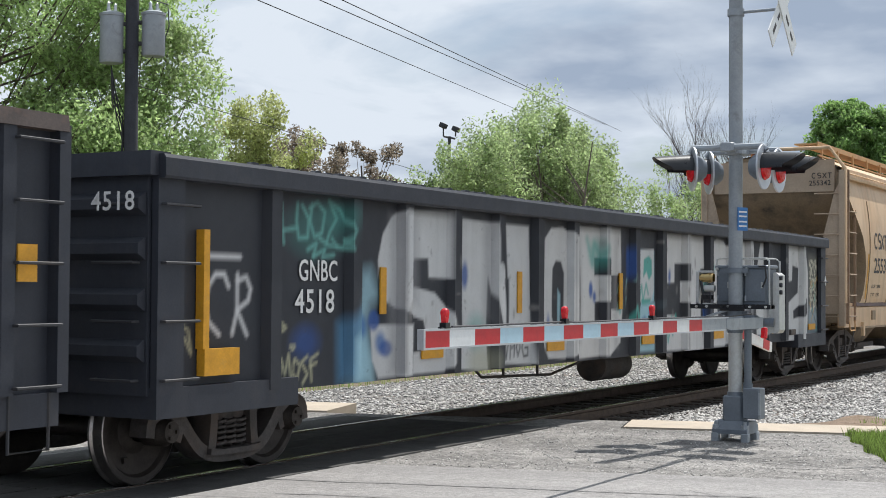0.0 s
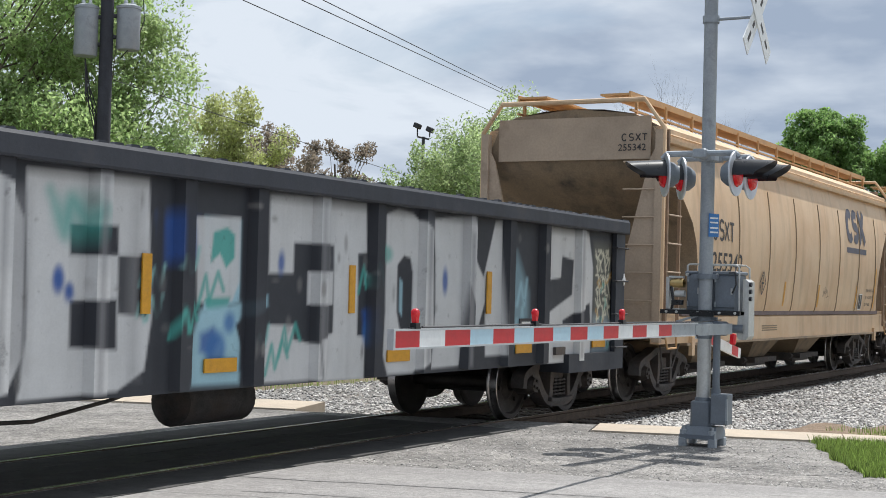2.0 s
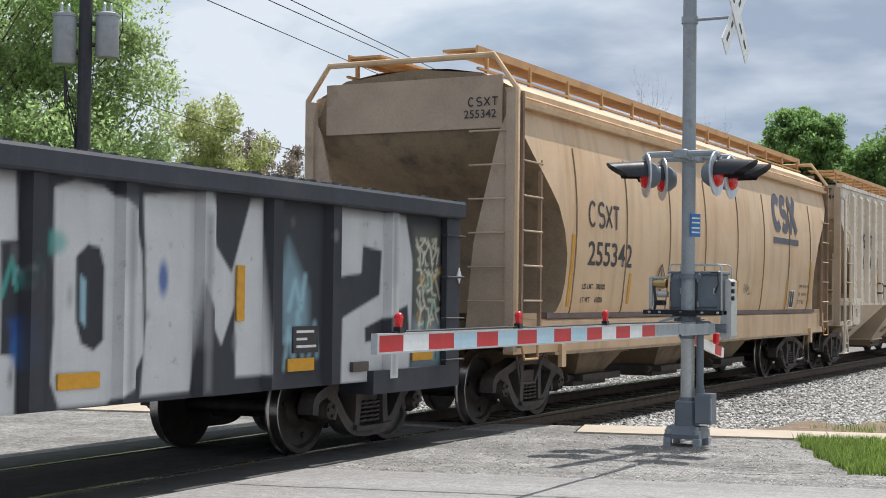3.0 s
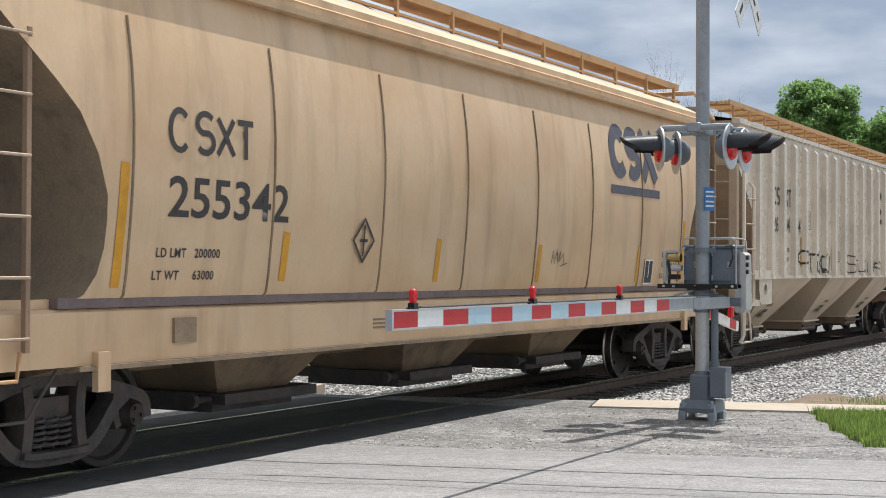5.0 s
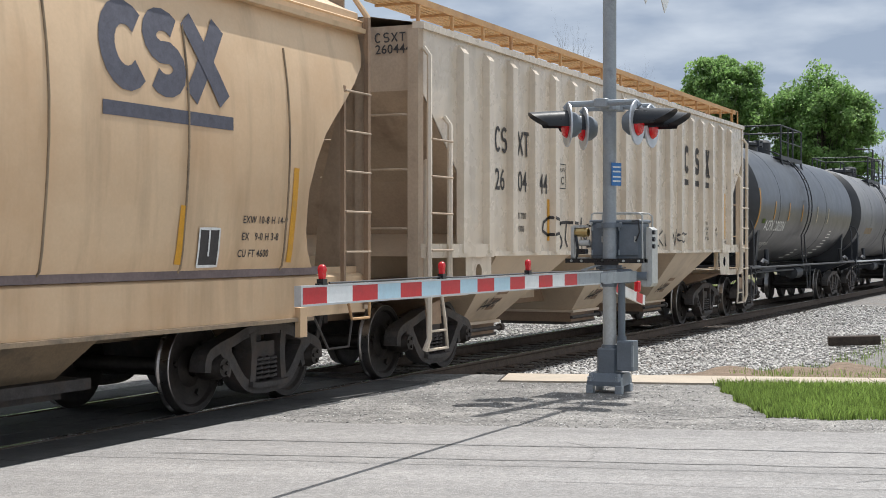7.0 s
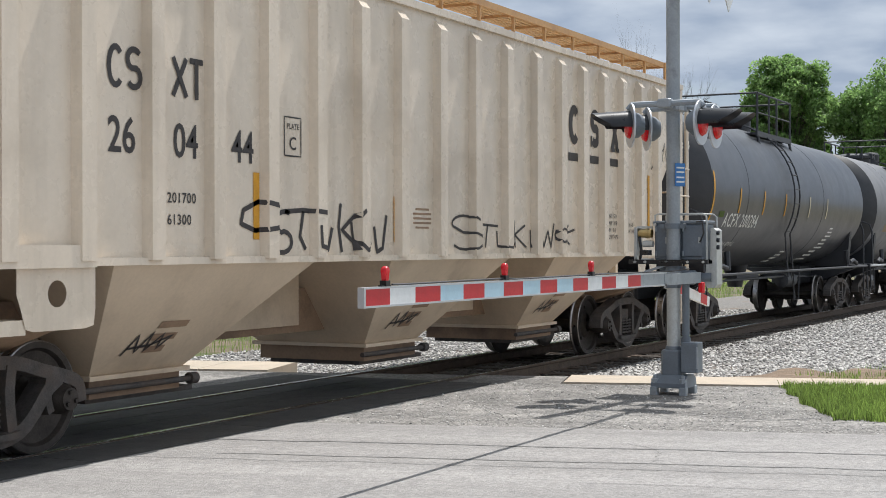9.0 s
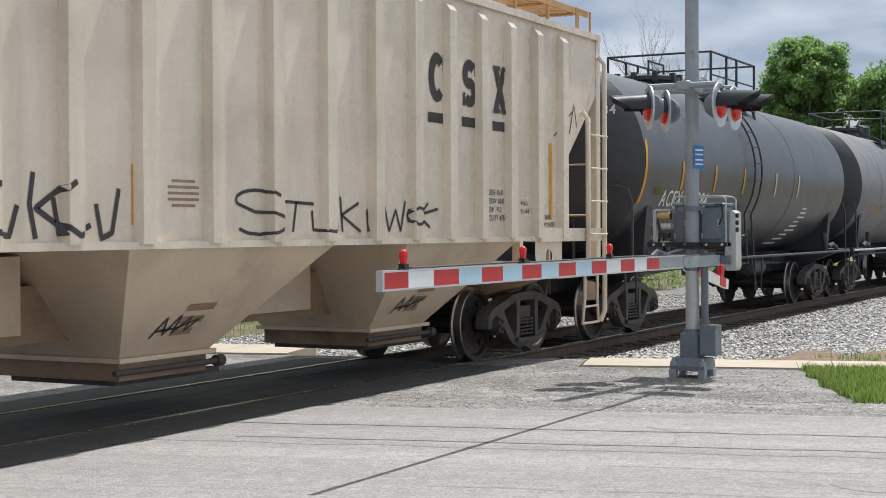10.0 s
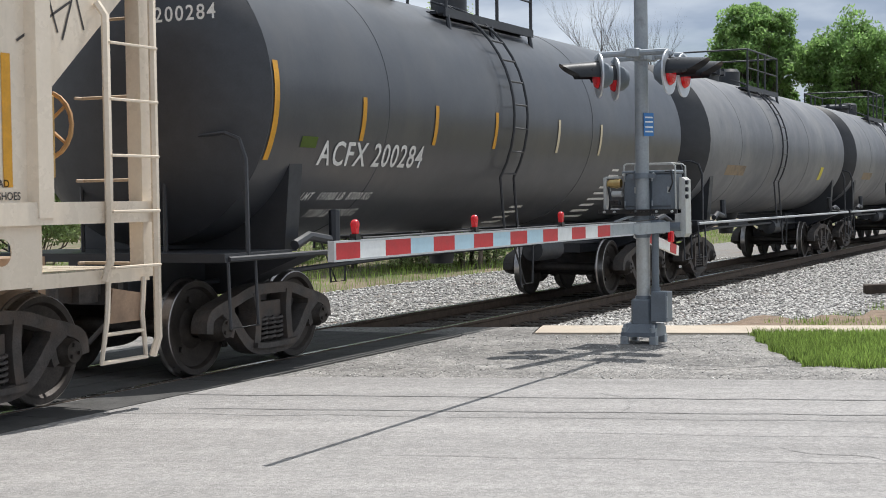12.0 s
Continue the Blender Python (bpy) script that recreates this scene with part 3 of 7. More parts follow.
def build_track():
    track = tagged(new("railway_track"), "steel rails on dark wooden ties, flush with the road at the crossing", "railway track", kind="structure")
    for y in (TRACK_Y - 0.753, TRACK_Y + 0.753):
        s = Solid()
        o = [(-0.07, -0.18), (0.07, -0.18), (0.07, -0.165), (0.012, -0.15), (0.010, -0.05), (0.034, -0.035), (0.036, -0.004), (-0.036, -0.004), (-0.034, -0.035), (-0.010, -0.05), (-0.012, -0.15), (-0.07, -0.165)]
        s.prism([(y + a, b) for a, b in o], -60, 300, "x")
        rail = part("rail", s, MAT["rail"], track)
        part("rail_head", Solid().box(-60, 300, y - 0.03, y + 0.03, -0.0035, 0.0), MAT["rail_head"], rail, "polished running surface of the rail")
    # crossing planks beside and between the rails
    for y0, y1 in ((-1.45, -0.83), (-0.66, -0.22), (-0.20, 0.20), (0.22, 0.66), (0.83, 1.45)):
        for k in range(10):
            u0 = -8.0 + 2.4 * k
            s = Solid()
            s.box(u0, u0 + 2.385, TRACK_Y + y0, TRACK_Y + y1, -0.1, -0.006)
            part("crossing_plank", s, MAT["timber"], track)
    tie = Solid().cbox((0, 0, 0), (0.22, 2.55, 0.17), bevel=0.015).mesh("tie", MAT["tie"])
    rng = random.Random(4)
    plate = Solid().box(-0.1, 0.1, -0.17, 0.17, 0, 0.012).mesh("tie_plate", MAT["rail"])
    for k in range(170):
        x = 18.6 + 0.53 * k
        t = part("tie", tie, None, track, at=pose(x + rng.uniform(-0.03, 0.03), TRACK_Y + rng.uniform(-0.05, 0.05), -0.235, 0, 0, rng.uniform(-1, 1)))
        if k < 40:
            for y in (-0.753, 0.753):
                part("tie_plate", plate, None, t, at=pose(0, y, 0.075))


def blades(name, label, spots, count, height, seed, mat):
    """A patch of grass blades; spots() gives a random ground point."""
    rng = np.random.RandomState(seed)
    vs, fs = [], []
    for i in range(count):
        x, y, z = spots(rng)
        hgt = height * rng.uniform(0.45, 1.25)
        a, lean = rng.uniform(0, 6.28), rng.uniform(0.05, 0.55) * hgt
        b = rng.uniform(0, 6.28)
        w = rng.uniform(0.0025, 0.0055) * (1 + height)
        dx, dy = math.cos(a) * w, math.sin(a) * w
        lx, ly = math.cos(b) * lean, math.sin(b) * lean
        n = len(vs)
        vs += [(x - dx, y - dy, z), (x + dx, y + dy, z), (x + dx * .8 + lx * .35, y + dy * .8 + ly * .35, z + hgt * .55), (x - dx * .8 + lx * .35, y - dy * .8 + ly * .35, z + hgt * .55), (x + lx, y + ly, z + hgt)]
        fs += [(n, n + 1, n + 2, n + 3), (n + 3, n + 2, n + 4)]
    me = bpy.data.meshes.new(name)
    me.from_pydata(vs, [], fs)
    me.materials.append(mat)
    return tagged(new(name, me), label, "grass", kind="stuff")


def build_grass():
    def strip(rng):
        while True:
            u, v = rng.uniform(0.0, 9.0), rng.uniform(14.15, 17.62)
            edge = 14.3 + 0.25 * noise.noise(Vector((u * 1.7, 3, 0))) + 0.25 * max(0, 1.6 - u)
            left = 0.85 + 0.5 * noise.noise(Vector((v * 1.3, 7, 0))) - 0.15 * (v - 16)
            if v > edge and u > left:
                p = U_AX * u + V_AX * v
                return p.x, p.y, -0.03
    blades("verge_grass", "bright green tufty grass verge beside the sidewalk", strip, 105000, 0.105, 11, MAT["grass"])
    s = Solid()
    uv_slab(s, 1.3, 40, 14.7, 17.70, -0.33, -0.018)
    thing("verge", "grassy earth verge between shoulder and sidewalk", "ground", kind="structure", solid=s, material=MAT["earth"])

    def beyond(rng):
        while True:
            u, v = rng.uniform(-1.5, 14), 18.8 + 14 * rng.rand() ** 1.7
            p = U_AX * u + V_AX * v
            if p.y < 4.3 + 0.8 * noise.noise(Vector((p.x * 0.9, p.y * 0.9, 1))) and (noise.noise(Vector((p.x * 0.5, p.y * 0.5, 5))) > -0.25 or p.y < 2.5):
                return p.x, p.y, -0.09 if v < 20.4 else -0.30 if p.y < 3.6 else -0.26
    blades("trackside_weeds", "patchy green weeds at the foot of the ballast", beyond, 16000, 0.10, 12, MAT["grass"])

    def far(rng):
        while True:
            x, y = rng.uniform(14, 80), rng.uniform(15.3, 34)
            u, v = to_uv(x, y)
            if v > 20.4:
                return x, y, -0.34
    blades("far_grass", "rough green grass beyond the track", far, 26000, 0.32, 13, MAT["grass"])


build_ground()
build_dark_strip()
build_track()

# ---- train ----
WHEEL_R = 0.457
ROLLING, SPINNING = [], []      # cars with their place along the track; wheelsets


def helix(s, x, y, z0, z1, r, turns, wire):
    n = int(turns * 9)
    s.tube([(x + r * math.cos(2 * math.pi * turns * i / n), y + r * math.sin(2 * math.pi * turns * i / n), z0 + (z1 - z0) * i / n) for i in range(n + 1)], wire, 5)


def band(s, pts, width, y0, y1):
    """A bar of even width along a smooth curve in the x-z plane."""
    p = [Vector((a, b)) for a, b in pts]
    p = [p[0] * 2 - p[1]] + p + [p[-1] * 2 - p[-2]]
    line = []
    for i in range(1, len(p) - 2):
        for k in range(3):
            f = k / 3
            line.append(0.5 * (2 * p[i] + (p[i + 1] - p[i - 1]) * f + (2 * p[i - 1] - 5 * p[i] + 4 * p[i + 1] - p[i + 2]) * f * f + (3 * p[i] - p[i - 1] - 3 * p[i + 1] + p[i + 2]) * f ** 3))
    line.append(p[-2])
    left, right = [], []
    for i, c in enumerate(line):
        d = (line[min(i + 1, len(line) - 1)] - line[max(i - 1, 0)]).normalized()
        n = Vector((-d.y, d.x)) * width / 2
        left.append(c + n); right.append(c - n)
    for i in range(len(line) - 1):
        s.prism([tuple(left[i]), tuple(left[i + 1]), tuple(right[i + 1]), tuple(right[i])], y0, y1)


def truck_meshes():
    m = {}
    s = Solid()
    s.prism([(-0.2, 0.42), (0.2, 0.42), (0.2, 0.66), (-0.2, 0.66)], -1.05, 1.05)
    s.lathe([(0.66, 0.0), (0.66, 0.2), (0.74, 0.2), (0.74, 0.0)], 20, "z")
    s.box(-0.1, 0.1, -0.95, -0.6, 0.66, 0.72).box(-0.1, 0.1, 0.6, 0.95, 0.66, 0.72)
    m["bolster"] = s.mesh("bolster", MAT["truck_iron"])
    s = Solid()
    y0, y1 = -0.09, 0.09
    # cast bow over the bolster, arms sweeping down to a rounded spring basket
    band(s, [(-1.09, 0.42), (-1.06, 0.56), (-0.92, 0.63), (-0.64, 0.70), (-0.36, 0.775), (0, 0.79), (0.36, 0.775), (0.64, 0.70), (0.92, 0.63), (1.06, 0.56), (1.09, 0.42)], 0.105, y0, y1)
    band(s, [(-0.84, 0.63), (-0.70, 0.54), (-0.56, 0.38), (-0.42, 0.26), (-0.24, 0.205), (0, 0.195), (0.24, 0.205), (0.42, 0.26), (0.56, 0.38), (0.70, 0.54), (0.84, 0.63)], 0.115, y0, y1)
    band(s, [(-0.36, 0.245), (-0.2, 0.23), (0.2, 0.23), (0.36, 0.245)], 0.05, y0 - 0.05, y1 + 0.05)
    for q in (-1, 1):
        band(s, [(q * 0.31, 0.24), (q * 0.285, 0.40), (q * 0.275, 0.58), (q * 0.30, 0.76)], 0.10, y0 - 0.012, y1 + 0.012)
        band(s, [(q * 0.72, 0.66), (q * 0.70, 0.56), (q * 0.71, 0.44), (q * 0.74, 0.36)], 0.07, y0, y1)
    m["side_frame"] = s.mesh("side_frame", MAT["truck_iron"])
    s = Solid()
    helix(s, 0, 0, 0.27, 0.50, 0.065, 5, 0.016)
    m["spring"] = s.mesh("spring", MAT["truck_iron"])
    s = Solid()
    for q in (-1, 1):
        prof = [(0.62, 0.09), (0.64, 0.13), (0.66, 0.17), (0.675, 0.36), (0.66, 0.39), (0.66, 0.44), (0.672, 0.482)]
        s.use(0).lathe([(q * a, r) for a, r in prof], 36)
        s.use(1).lathe([(q * a, r) for a, r in ((0.672, 0.482), (0.69, 0.482), (0.705, 0.460), (0.80, 0.455), (0.805, 0.445))], 36)
        s.use(0).lathe([(q * a, r) for a, r in ((0.805, 0.445), (0.80, 0.395), (0.765, 0.37), (0.74, 0.20), (0.78, 0.15), (0.79, 0.10))], 36)
        # a casting mark on each plate lets the turning show
        for k in range(3):
            a = 2.1 * k
            s.cbox((math.cos(a) * 0.28, q * 0.765, math.sin(a) * 0.28), (0.05, 0.03, 0.05))
        s.lathe([(q * a, r) for a, r in ((0.86, 0.0), (0.86, 0.10), (0.90, 0.125), (1.08, 0.125), (1.11, 0.10), (1.15, 0.09), (1.15, 0.0))], 16)
        for k in range(3):
            a = 2.094 * k
            s.cbox((math.cos(a) * 0.055, q * 1.155, math.sin(a) * 0.055), (0.03, 0.03, 0.03))
    s.lathe([(-0.9, 0.0), (-0.9, 0.08), (0.9, 0.08), (0.9, 0.0)], 14)
    m["wheelset"] = s.mesh("wheelset", [MAT["wheel_steel"], MAT["tread"]])
    s = Solid()
    s.tube([(0, -0.8, 0.35), (0, 0.8, 0.35)], 0.05, 8)
    for y in (-0.76, 0.76):
        s.cbox((0.03, y, 0.40), (0.06, 0.1, 0.34))
    m["brake_beam"] = s.mesh("brake_beam", MAT["truck_iron"])
    return m


TRUCK = truck_meshes()


def add_truck(car, x):
    truck = part("truck", TRUCK["bolster"], None, car, "dark cast-iron railway truck with coil springs", pose(x, 0, 0))
    for y in (-1.0, 1.0):
        part("side_frame", TRUCK["side_frame"], None, truck, at=pose(0, y, 0))
        for dx in (-0.14, 0.0, 0.14):
            part("spring", TRUCK["spring"], None, truck, at=pose(dx, y * 1.03, 0))
    for q in (0, 180):
        part("brake_beam", TRUCK["brake_beam"], None, truck, at=pose(-0.40 if q else 0.40, 0, 0, 0, 0, q))
    for dx in (-0.89, 0.89):
        w = part("wheelset", TRUCK["wheelset"], None, truck, at=pose(dx, 0, WHEEL_R))
        SPINNING.append((w, dx))
    return truck


def coupler_mesh():
    s = Solid()
    s.box(-0.6, 0.25, -0.1, 0.1, 0.80, 0.98)
    s.prism([(0.2, -0.16), (0.42, -0.20), (0.50, -0.05), (0.40, 0.02), (0.44, 0.14), (0.34, 0.2), (0.2, 0.16)], 0.74, 1.02, "z")
    s.tube([(0.1, 0.28, 0.85), (0.25, 0.3, 0.55), (0.42, 0.22, 0.38), (0.55, 0.1, 0.42)], 0.025, 6)
    s.box(0.0, 0.08, -0.3, 0.3, 0.7, 1.05)
    return s.mesh("coupler", MAT["truck_iron"])


COUPLER = coupler_mesh()


def add_ladder(car, x, y, z0, z1, step, mat, width=0.42, n=None, side=True, label=""):
    """Rungs as bent bars that stand off a corner; side: along x, else across the end."""
    z = z0
    while z < z1 + 0.01:
        s = Solid()
        if side:
            s.tube([(x, y + 0.07, z), (x, y, z), (x + width, y, z), (x + width, y + 0.07, z)], 0.012, 6)
        else:
            s.tube([(x + 0.07, y, z), (x, y, z), (x, y + width, z), (x + 0.07, y + width, z)], 0.012, 6)
        part("rung", s, mat, car, label)
        z += step


def graffiti_field():
    """The sprayed lettering on the gondola: returns paint(x, z), x from the car's near end, z above the rails."""
    white, black = np.array((0.55, 0.555, 0.555)), np.array((0.021, 0.023, 0.031))
    blue, pale, teal, deep = np.array((0.10, 0.27, 0.45)), np.array((0.32, 0.52, 0.60)), np.array((0.06, 0.33, 0.29)), np.array((0.02, 0.08, 0.30))
    TAG_X0, TAG_X1 = 18.75, 19.38
    ops = []

    def soft(d, w=0.02):
        return np.clip(0.5 - d / w, 0, 1)

    def rect(c, x0, x1, z0, z1, a=1.0, slant=0.0, w=0.03):
        def f(x, z):
            xx = x - slant * (z - z0)
            return a * soft(np.maximum(np.maximum(x0 - xx, xx - x1), np.maximum(z0 - z, z - z1)), w)
        ops.append((c, f))

    def oval(c, cx, cz, rx, rz, a=1.0, w=0.03):
        def f(x, z):
            k = np.sqrt(((x - cx) / rx) ** 4 + ((z - cz) / rz) ** 4) ** 0.5
            return a * soft((k - 1) * min(rx, rz), w)
        ops.append((c, f))

    def disc(c, cx, cz, rx, rz=None, a=1.0, w=0.04):
        rz = rz or rx

        def f(x, z):
            return a * soft((np.sqrt(((x - cx) / rx) ** 2 + ((z - cz) / rz) ** 2) - 1) * min(rx, rz), w)
        ops.append((c, f))

    def stroke(c, pts, r, a=1.0, w=0.03):
        def f(x, z):
            d = np.full_like(x, 9.0)
            for (x0, z0), (x1, z1) in zip(pts, pts[1:]):
                ux, uz = x1 - x0, z1 - z0
                t = np.clip(((x - x0) * ux + (z - z0) * uz) / (ux * ux + uz * uz + 1e-9), 0, 1)
                d = np.minimum(d, np.hypot(x - x0 - t * ux, z - z0 - t * uz))
            return a * soft(d - r, w)
        ops.append((c, f))

    def blob(c, pts, a=1.0, w=0.03):
        def f(x, z):
            d = np.full_like(x, 9.0)
            inside = np.zeros(len(x), bool)
            for (x0, z0), (x1, z1) in zip(pts, pts[1:] + pts[:1]):
                ux, uz = x1 - x0, z1 - z0
                t = np.clip(((x - x0) * ux + (z - z0) * uz) / (ux * ux + uz * uz + 1e-9), 0, 1)
                d = np.minimum(d, np.hypot(x - x0 - t * ux, z - z0 - t * uz))
                if abs(uz) > 1e-9:
                    inside ^= ((z0 > z) != (z1 > z)) & (x < x0 + (z - z0) / uz * ux)
            return a * soft(np.where(inside, -d, d), w)
        ops.append((c, f))

    # the large letters, their black counters and the coloured mist round them
    blob(pale, [(3.06, 1.82), (3.22, 1.84), (3.42, 1.58), (3.23, 1.48), (3.16, 1.31), (3.24, 0.95), (3.26, 0.75), (2.79, 0.77), (2.97, 1.47)], 0.75, 0.2)
    blob(blue, [(2.63, 1.32), (3.02, 1.47), (3.13, 1.15), (3.09, 0.76), (2.64, 0.78)], 0.6, 0.15)
    blob(pale, [(2.83, 1.16), (3.08, 1.31), (3.24, 0.95), (3.25, 0.75), (2.84, 0.77)], 0.8, 0.12)
    blob(white, [(3.35, 1.94), (3.43, 2.19), (3.59, 2.36), (3.79, 2.46), (3.91, 2.45), (4.74, 2.48), (4.74, 1.76), (4.33, 1.77), (4.32, 1.97), (4.04, 1.96), (3.97, 1.84), (4.02, 1.67), (4.46, 1.61), (4.7, 1.47), (4.82, 1.27), (4.81, 0.87), (4.68, 0.78), (4.04, 0.78), (4.04, 1.0), (4.19, 1.01), (4.3, 1.16), (4.23, 1.33), (3.85, 1.4), (3.5, 1.52), (3.36, 1.78)], 1.0, 0.03)
    blob(white, [(3.22, 1.3), (4.03, 1.29), (4.03, 0.78), (3.36, 0.77), (3.25, 0.95)], 1.0, 0.03)
    blob(white, [(5.04, 2.42), (5.77, 2.4), (5.86, 1.97), (6.08, 1.66), (6.14, 1.22), (5.9, 1.21), (5.66, 1.8), (5.62, 1.21), (5.67, 0.76), (4.99, 0.79), (5.08, 1.27)], 1.0, 0.03)
    blob(white, [(6.11, 2.4), (6.69, 2.4), (6.75, 1.23), (6.79, 0.77), (6.09, 0.8), (6.16, 1.24)], 1.0, 0.03)
    blob(black, [(6.12, 1.78), (6.17, 1.78), (6.18, 1.05), (6.11, 1.05)], 1.0, 0.03)
    blob(white, [(7.13, 2.27), (7.3, 2.4), (7.64, 2.43), (8.01, 2.31), (8.14, 2.09), (8.16, 1.09), (8.04, 0.87), (7.73, 0.8), (7.24, 0.82), (7.09, 1.01)], 1.0, 0.03)
    blob(black, [(7.36, 1.91), (7.45, 2.01), (7.6, 2.0), (7.69, 1.86), (7.68, 1.26), (7.57, 1.12), (7.42, 1.16), (7.35, 1.32)], 1.0, 0.03)
    blob(pale, [(7.51, 1.67), (7.59, 1.59), (7.57, 1.27), (7.5, 1.21)], 0.8, 0.03)
    blob(white, [(8.15, 2.46), (9.49, 2.48), (9.58, 1.37), (9.5, 0.95), (9.18, 0.8), (8.13, 0.78), (8.19, 1.23)], 1.0, 0.03)
    blob(black, [(8.61, 2.07), (9.15, 2.08), (9.16, 1.85), (8.62, 1.84)], 1.0, 0.03)
    blob(black, [(8.63, 1.5), (9.16, 1.51), (9.17, 1.12), (8.64, 1.15)], 1.0, 0.03)
    blob(black, [(9.16, 1.85), (9.5, 1.85), (9.52, 1.37), (9.18, 1.4)], 0.95, 0.03)
    blob(deep, [(9.8, 2.12), (10.15, 2.19), (10.21, 1.91), (9.85, 1.91)], 0.6, 0.12)
    blob(pale, [(10.22, 2.22), (10.74, 2.21), (10.74, 1.5), (10.23, 1.42)], 0.95, 0.03)
    blob(white, [(10.11, 2.21), (10.73, 2.24), (10.73, 1.67), (10.63, 1.51), (10.14, 1.49)], 0.9, 0.03)
    blob(teal, [(10.35, 2.09), (10.54, 2.14), (10.65, 2.08), (10.65, 1.88), (10.53, 1.79), (10.44, 1.91), (10.31, 1.83)], 0.95, 0.03)
    blob(teal, [(10.23, 1.53), (10.6, 1.54), (10.55, 1.42), (10.28, 1.42)], 0.9, 0.03)
    blob(pale, [(10.19, 1.43), (10.74, 1.49), (11.17, 1.56), (11.18, 1.46), (10.75, 1.35), (10.78, 1.18), (10.77, 0.79), (10.01, 0.8), (10.09, 1.2)], 0.95, 0.06)
    blob(black, [(10.69, 1.31), (11.19, 1.46), (11.2, 1.26), (11.13, 0.78), (10.83, 0.78), (10.79, 1.1)], 1.0, 0.03)
    blob(deep, [(10.2, 1.23), (10.38, 1.29), (10.46, 1.17), (10.37, 1.03), (10.2, 1.08)], 0.85, 0.08)
    blob(white, [(11.15, 2.47), (12.06, 2.51), (12.07, 2.06), (11.56, 2.05), (11.57, 1.77), (11.18, 1.76)], 1.0, 0.03)
    blob(white, [(12.09, 2.5), (12.82, 2.51), (12.85, 2.0), (12.68, 1.99), (12.7, 1.18), (12.85, 1.17), (12.85, 0.74), (12.0, 0.75), (11.93, 1.15), (12.25, 1.21), (12.24, 2.05), (12.11, 2.06)], 1.0, 0.03)
    blob(white, [(11.8, 1.79), (12.23, 1.8), (12.23, 1.48), (11.8, 1.48)], 1.0, 0.03)
    blob(white, [(11.17, 1.17), (11.2, 1.3), (11.59, 1.29), (11.59, 1.16), (11.91, 1.11), (11.98, 0.77), (11.13, 0.78), (11.12, 1.0)], 1.0, 0.03)
    blob(deep, [(12.78, 1.42), (12.98, 1.47), (12.99, 1.22), (12.83, 1.2)], 0.85, 0.08)
    blob(white, [(13.21, 2.41), (13.45, 2.48), (13.76, 2.45), (14.14, 2.26), (14.23, 1.94), (14.27, 1.15), (14.1, 0.89), (13.83, 0.77), (13.3, 0.77), (13.21, 0.97), (13.25, 1.42)], 1.0, 0.03)
    blob(black, [(13.47, 1.9), (13.6, 2.0), (13.73, 1.98), (13.79, 1.83), (13.79, 1.26), (13.68, 1.18), (13.54, 1.24), (13.48, 1.42)], 1.0, 0.03)
    blob(pale, [(13.52, 1.77), (13.59, 1.72), (13.59, 1.36), (13.53, 1.42)], 0.8, 0.03)
    blob(white, [(14.25, 2.42), (15.05, 2.5), (15.23, 2.03), (15.46, 1.81), (15.72, 2.48), (15.91, 2.5), (15.97, 0.9), (15.53, 0.9), (15.51, 1.52), (15.32, 1.18), (14.95, 1.74), (14.9, 0.97), (14.88, 0.81), (14.25, 0.8), (14.29, 1.41)], 1.0, 0.03)
    blob(pale, [(16.17, 1.76), (16.34, 2.13), (16.68, 1.65), (16.7, 1.22), (16.25, 1.22)], 0.5, 0.15)
    blob(white, [(17.2, 2.51), (18.58, 2.48), (18.73, 2.01), (18.69, 0.74), (17.29, 0.76), (17.32, 1.4), (18.03, 1.63), (18.07, 2.09), (17.69, 2.13), (17.67, 1.85), (17.25, 1.81)], 1.0, 0.03)
    blob(black, [(17.75, 1.3), (18.62, 1.53), (18.67, 1.22), (17.76, 1.15)], 1.0, 0.03)
    # a patch of small many-coloured tags by the far end
    rect(np.array((0.10, 0.10, 0.085)), TAG_X0, TAG_X1, 1.30, 2.36, 0.9, w=0.12)
    rect(np.array((0.34, 0.42, 0.46)), TAG_X0, TAG_X1 + 0.05, 0.86, 1.34, 0.7, w=0.2)
    scr = np.random.RandomState(17)
    cream = np.array((0.62, 0.60, 0.47))
    for row in range(3):
        for col in range(6):
            x0, z0 = TAG_X0 + 0.06 + (TAG_X1 - TAG_X0 - 0.1) * col / 6, 2.24 - 0.33 * row
            pts = [(x0 + 0.02 * scr.rand(), z0)]
            for k in range(5):
                pts.append((x0 + scr.uniform(0.0, 0.14), z0 - 0.28 * (k + 1) / 5 + scr.uniform(-0.08, 0.08)))
            stroke(cream, pts, 0.014, 0.95, 0.02)
    for i in range(14):
        x0, z0 = scr.uniform(TAG_X0, TAG_X1), scr.uniform(0.9, 2.3)
        pts = [(x0, z0)]
        for k in range(3):
            pts.append((pts[-1][0] + scr.uniform(-0.1, 0.1), pts[-1][1] + scr.uniform(-0.12, 0.12)))
        stroke((black, np.array((0.45, 0.26, 0.07)), teal)[i % 3], pts, 0.014, 0.85, 0.03)
    blob(deep, [(9.62, 2.2), (10.05, 2.28), (10.1, 1.85), (9.7, 1.8)], 0.75, 0.14)
    for x0, z0 in ((9.42, 1.62), (9.40, 1.38), (9.86, 1.78), (10.9, 1.12), (12.82, 1.70)):
        wave = [(x0 + 0.30 * i / 10, z0 + 0.09 * math.sin(i * 1.35) + 0.01 * i) for i in range(11)]
        stroke(np.array((0.25, 0.47, 0.45)), wave, 0.018, 0.9, 0.03)
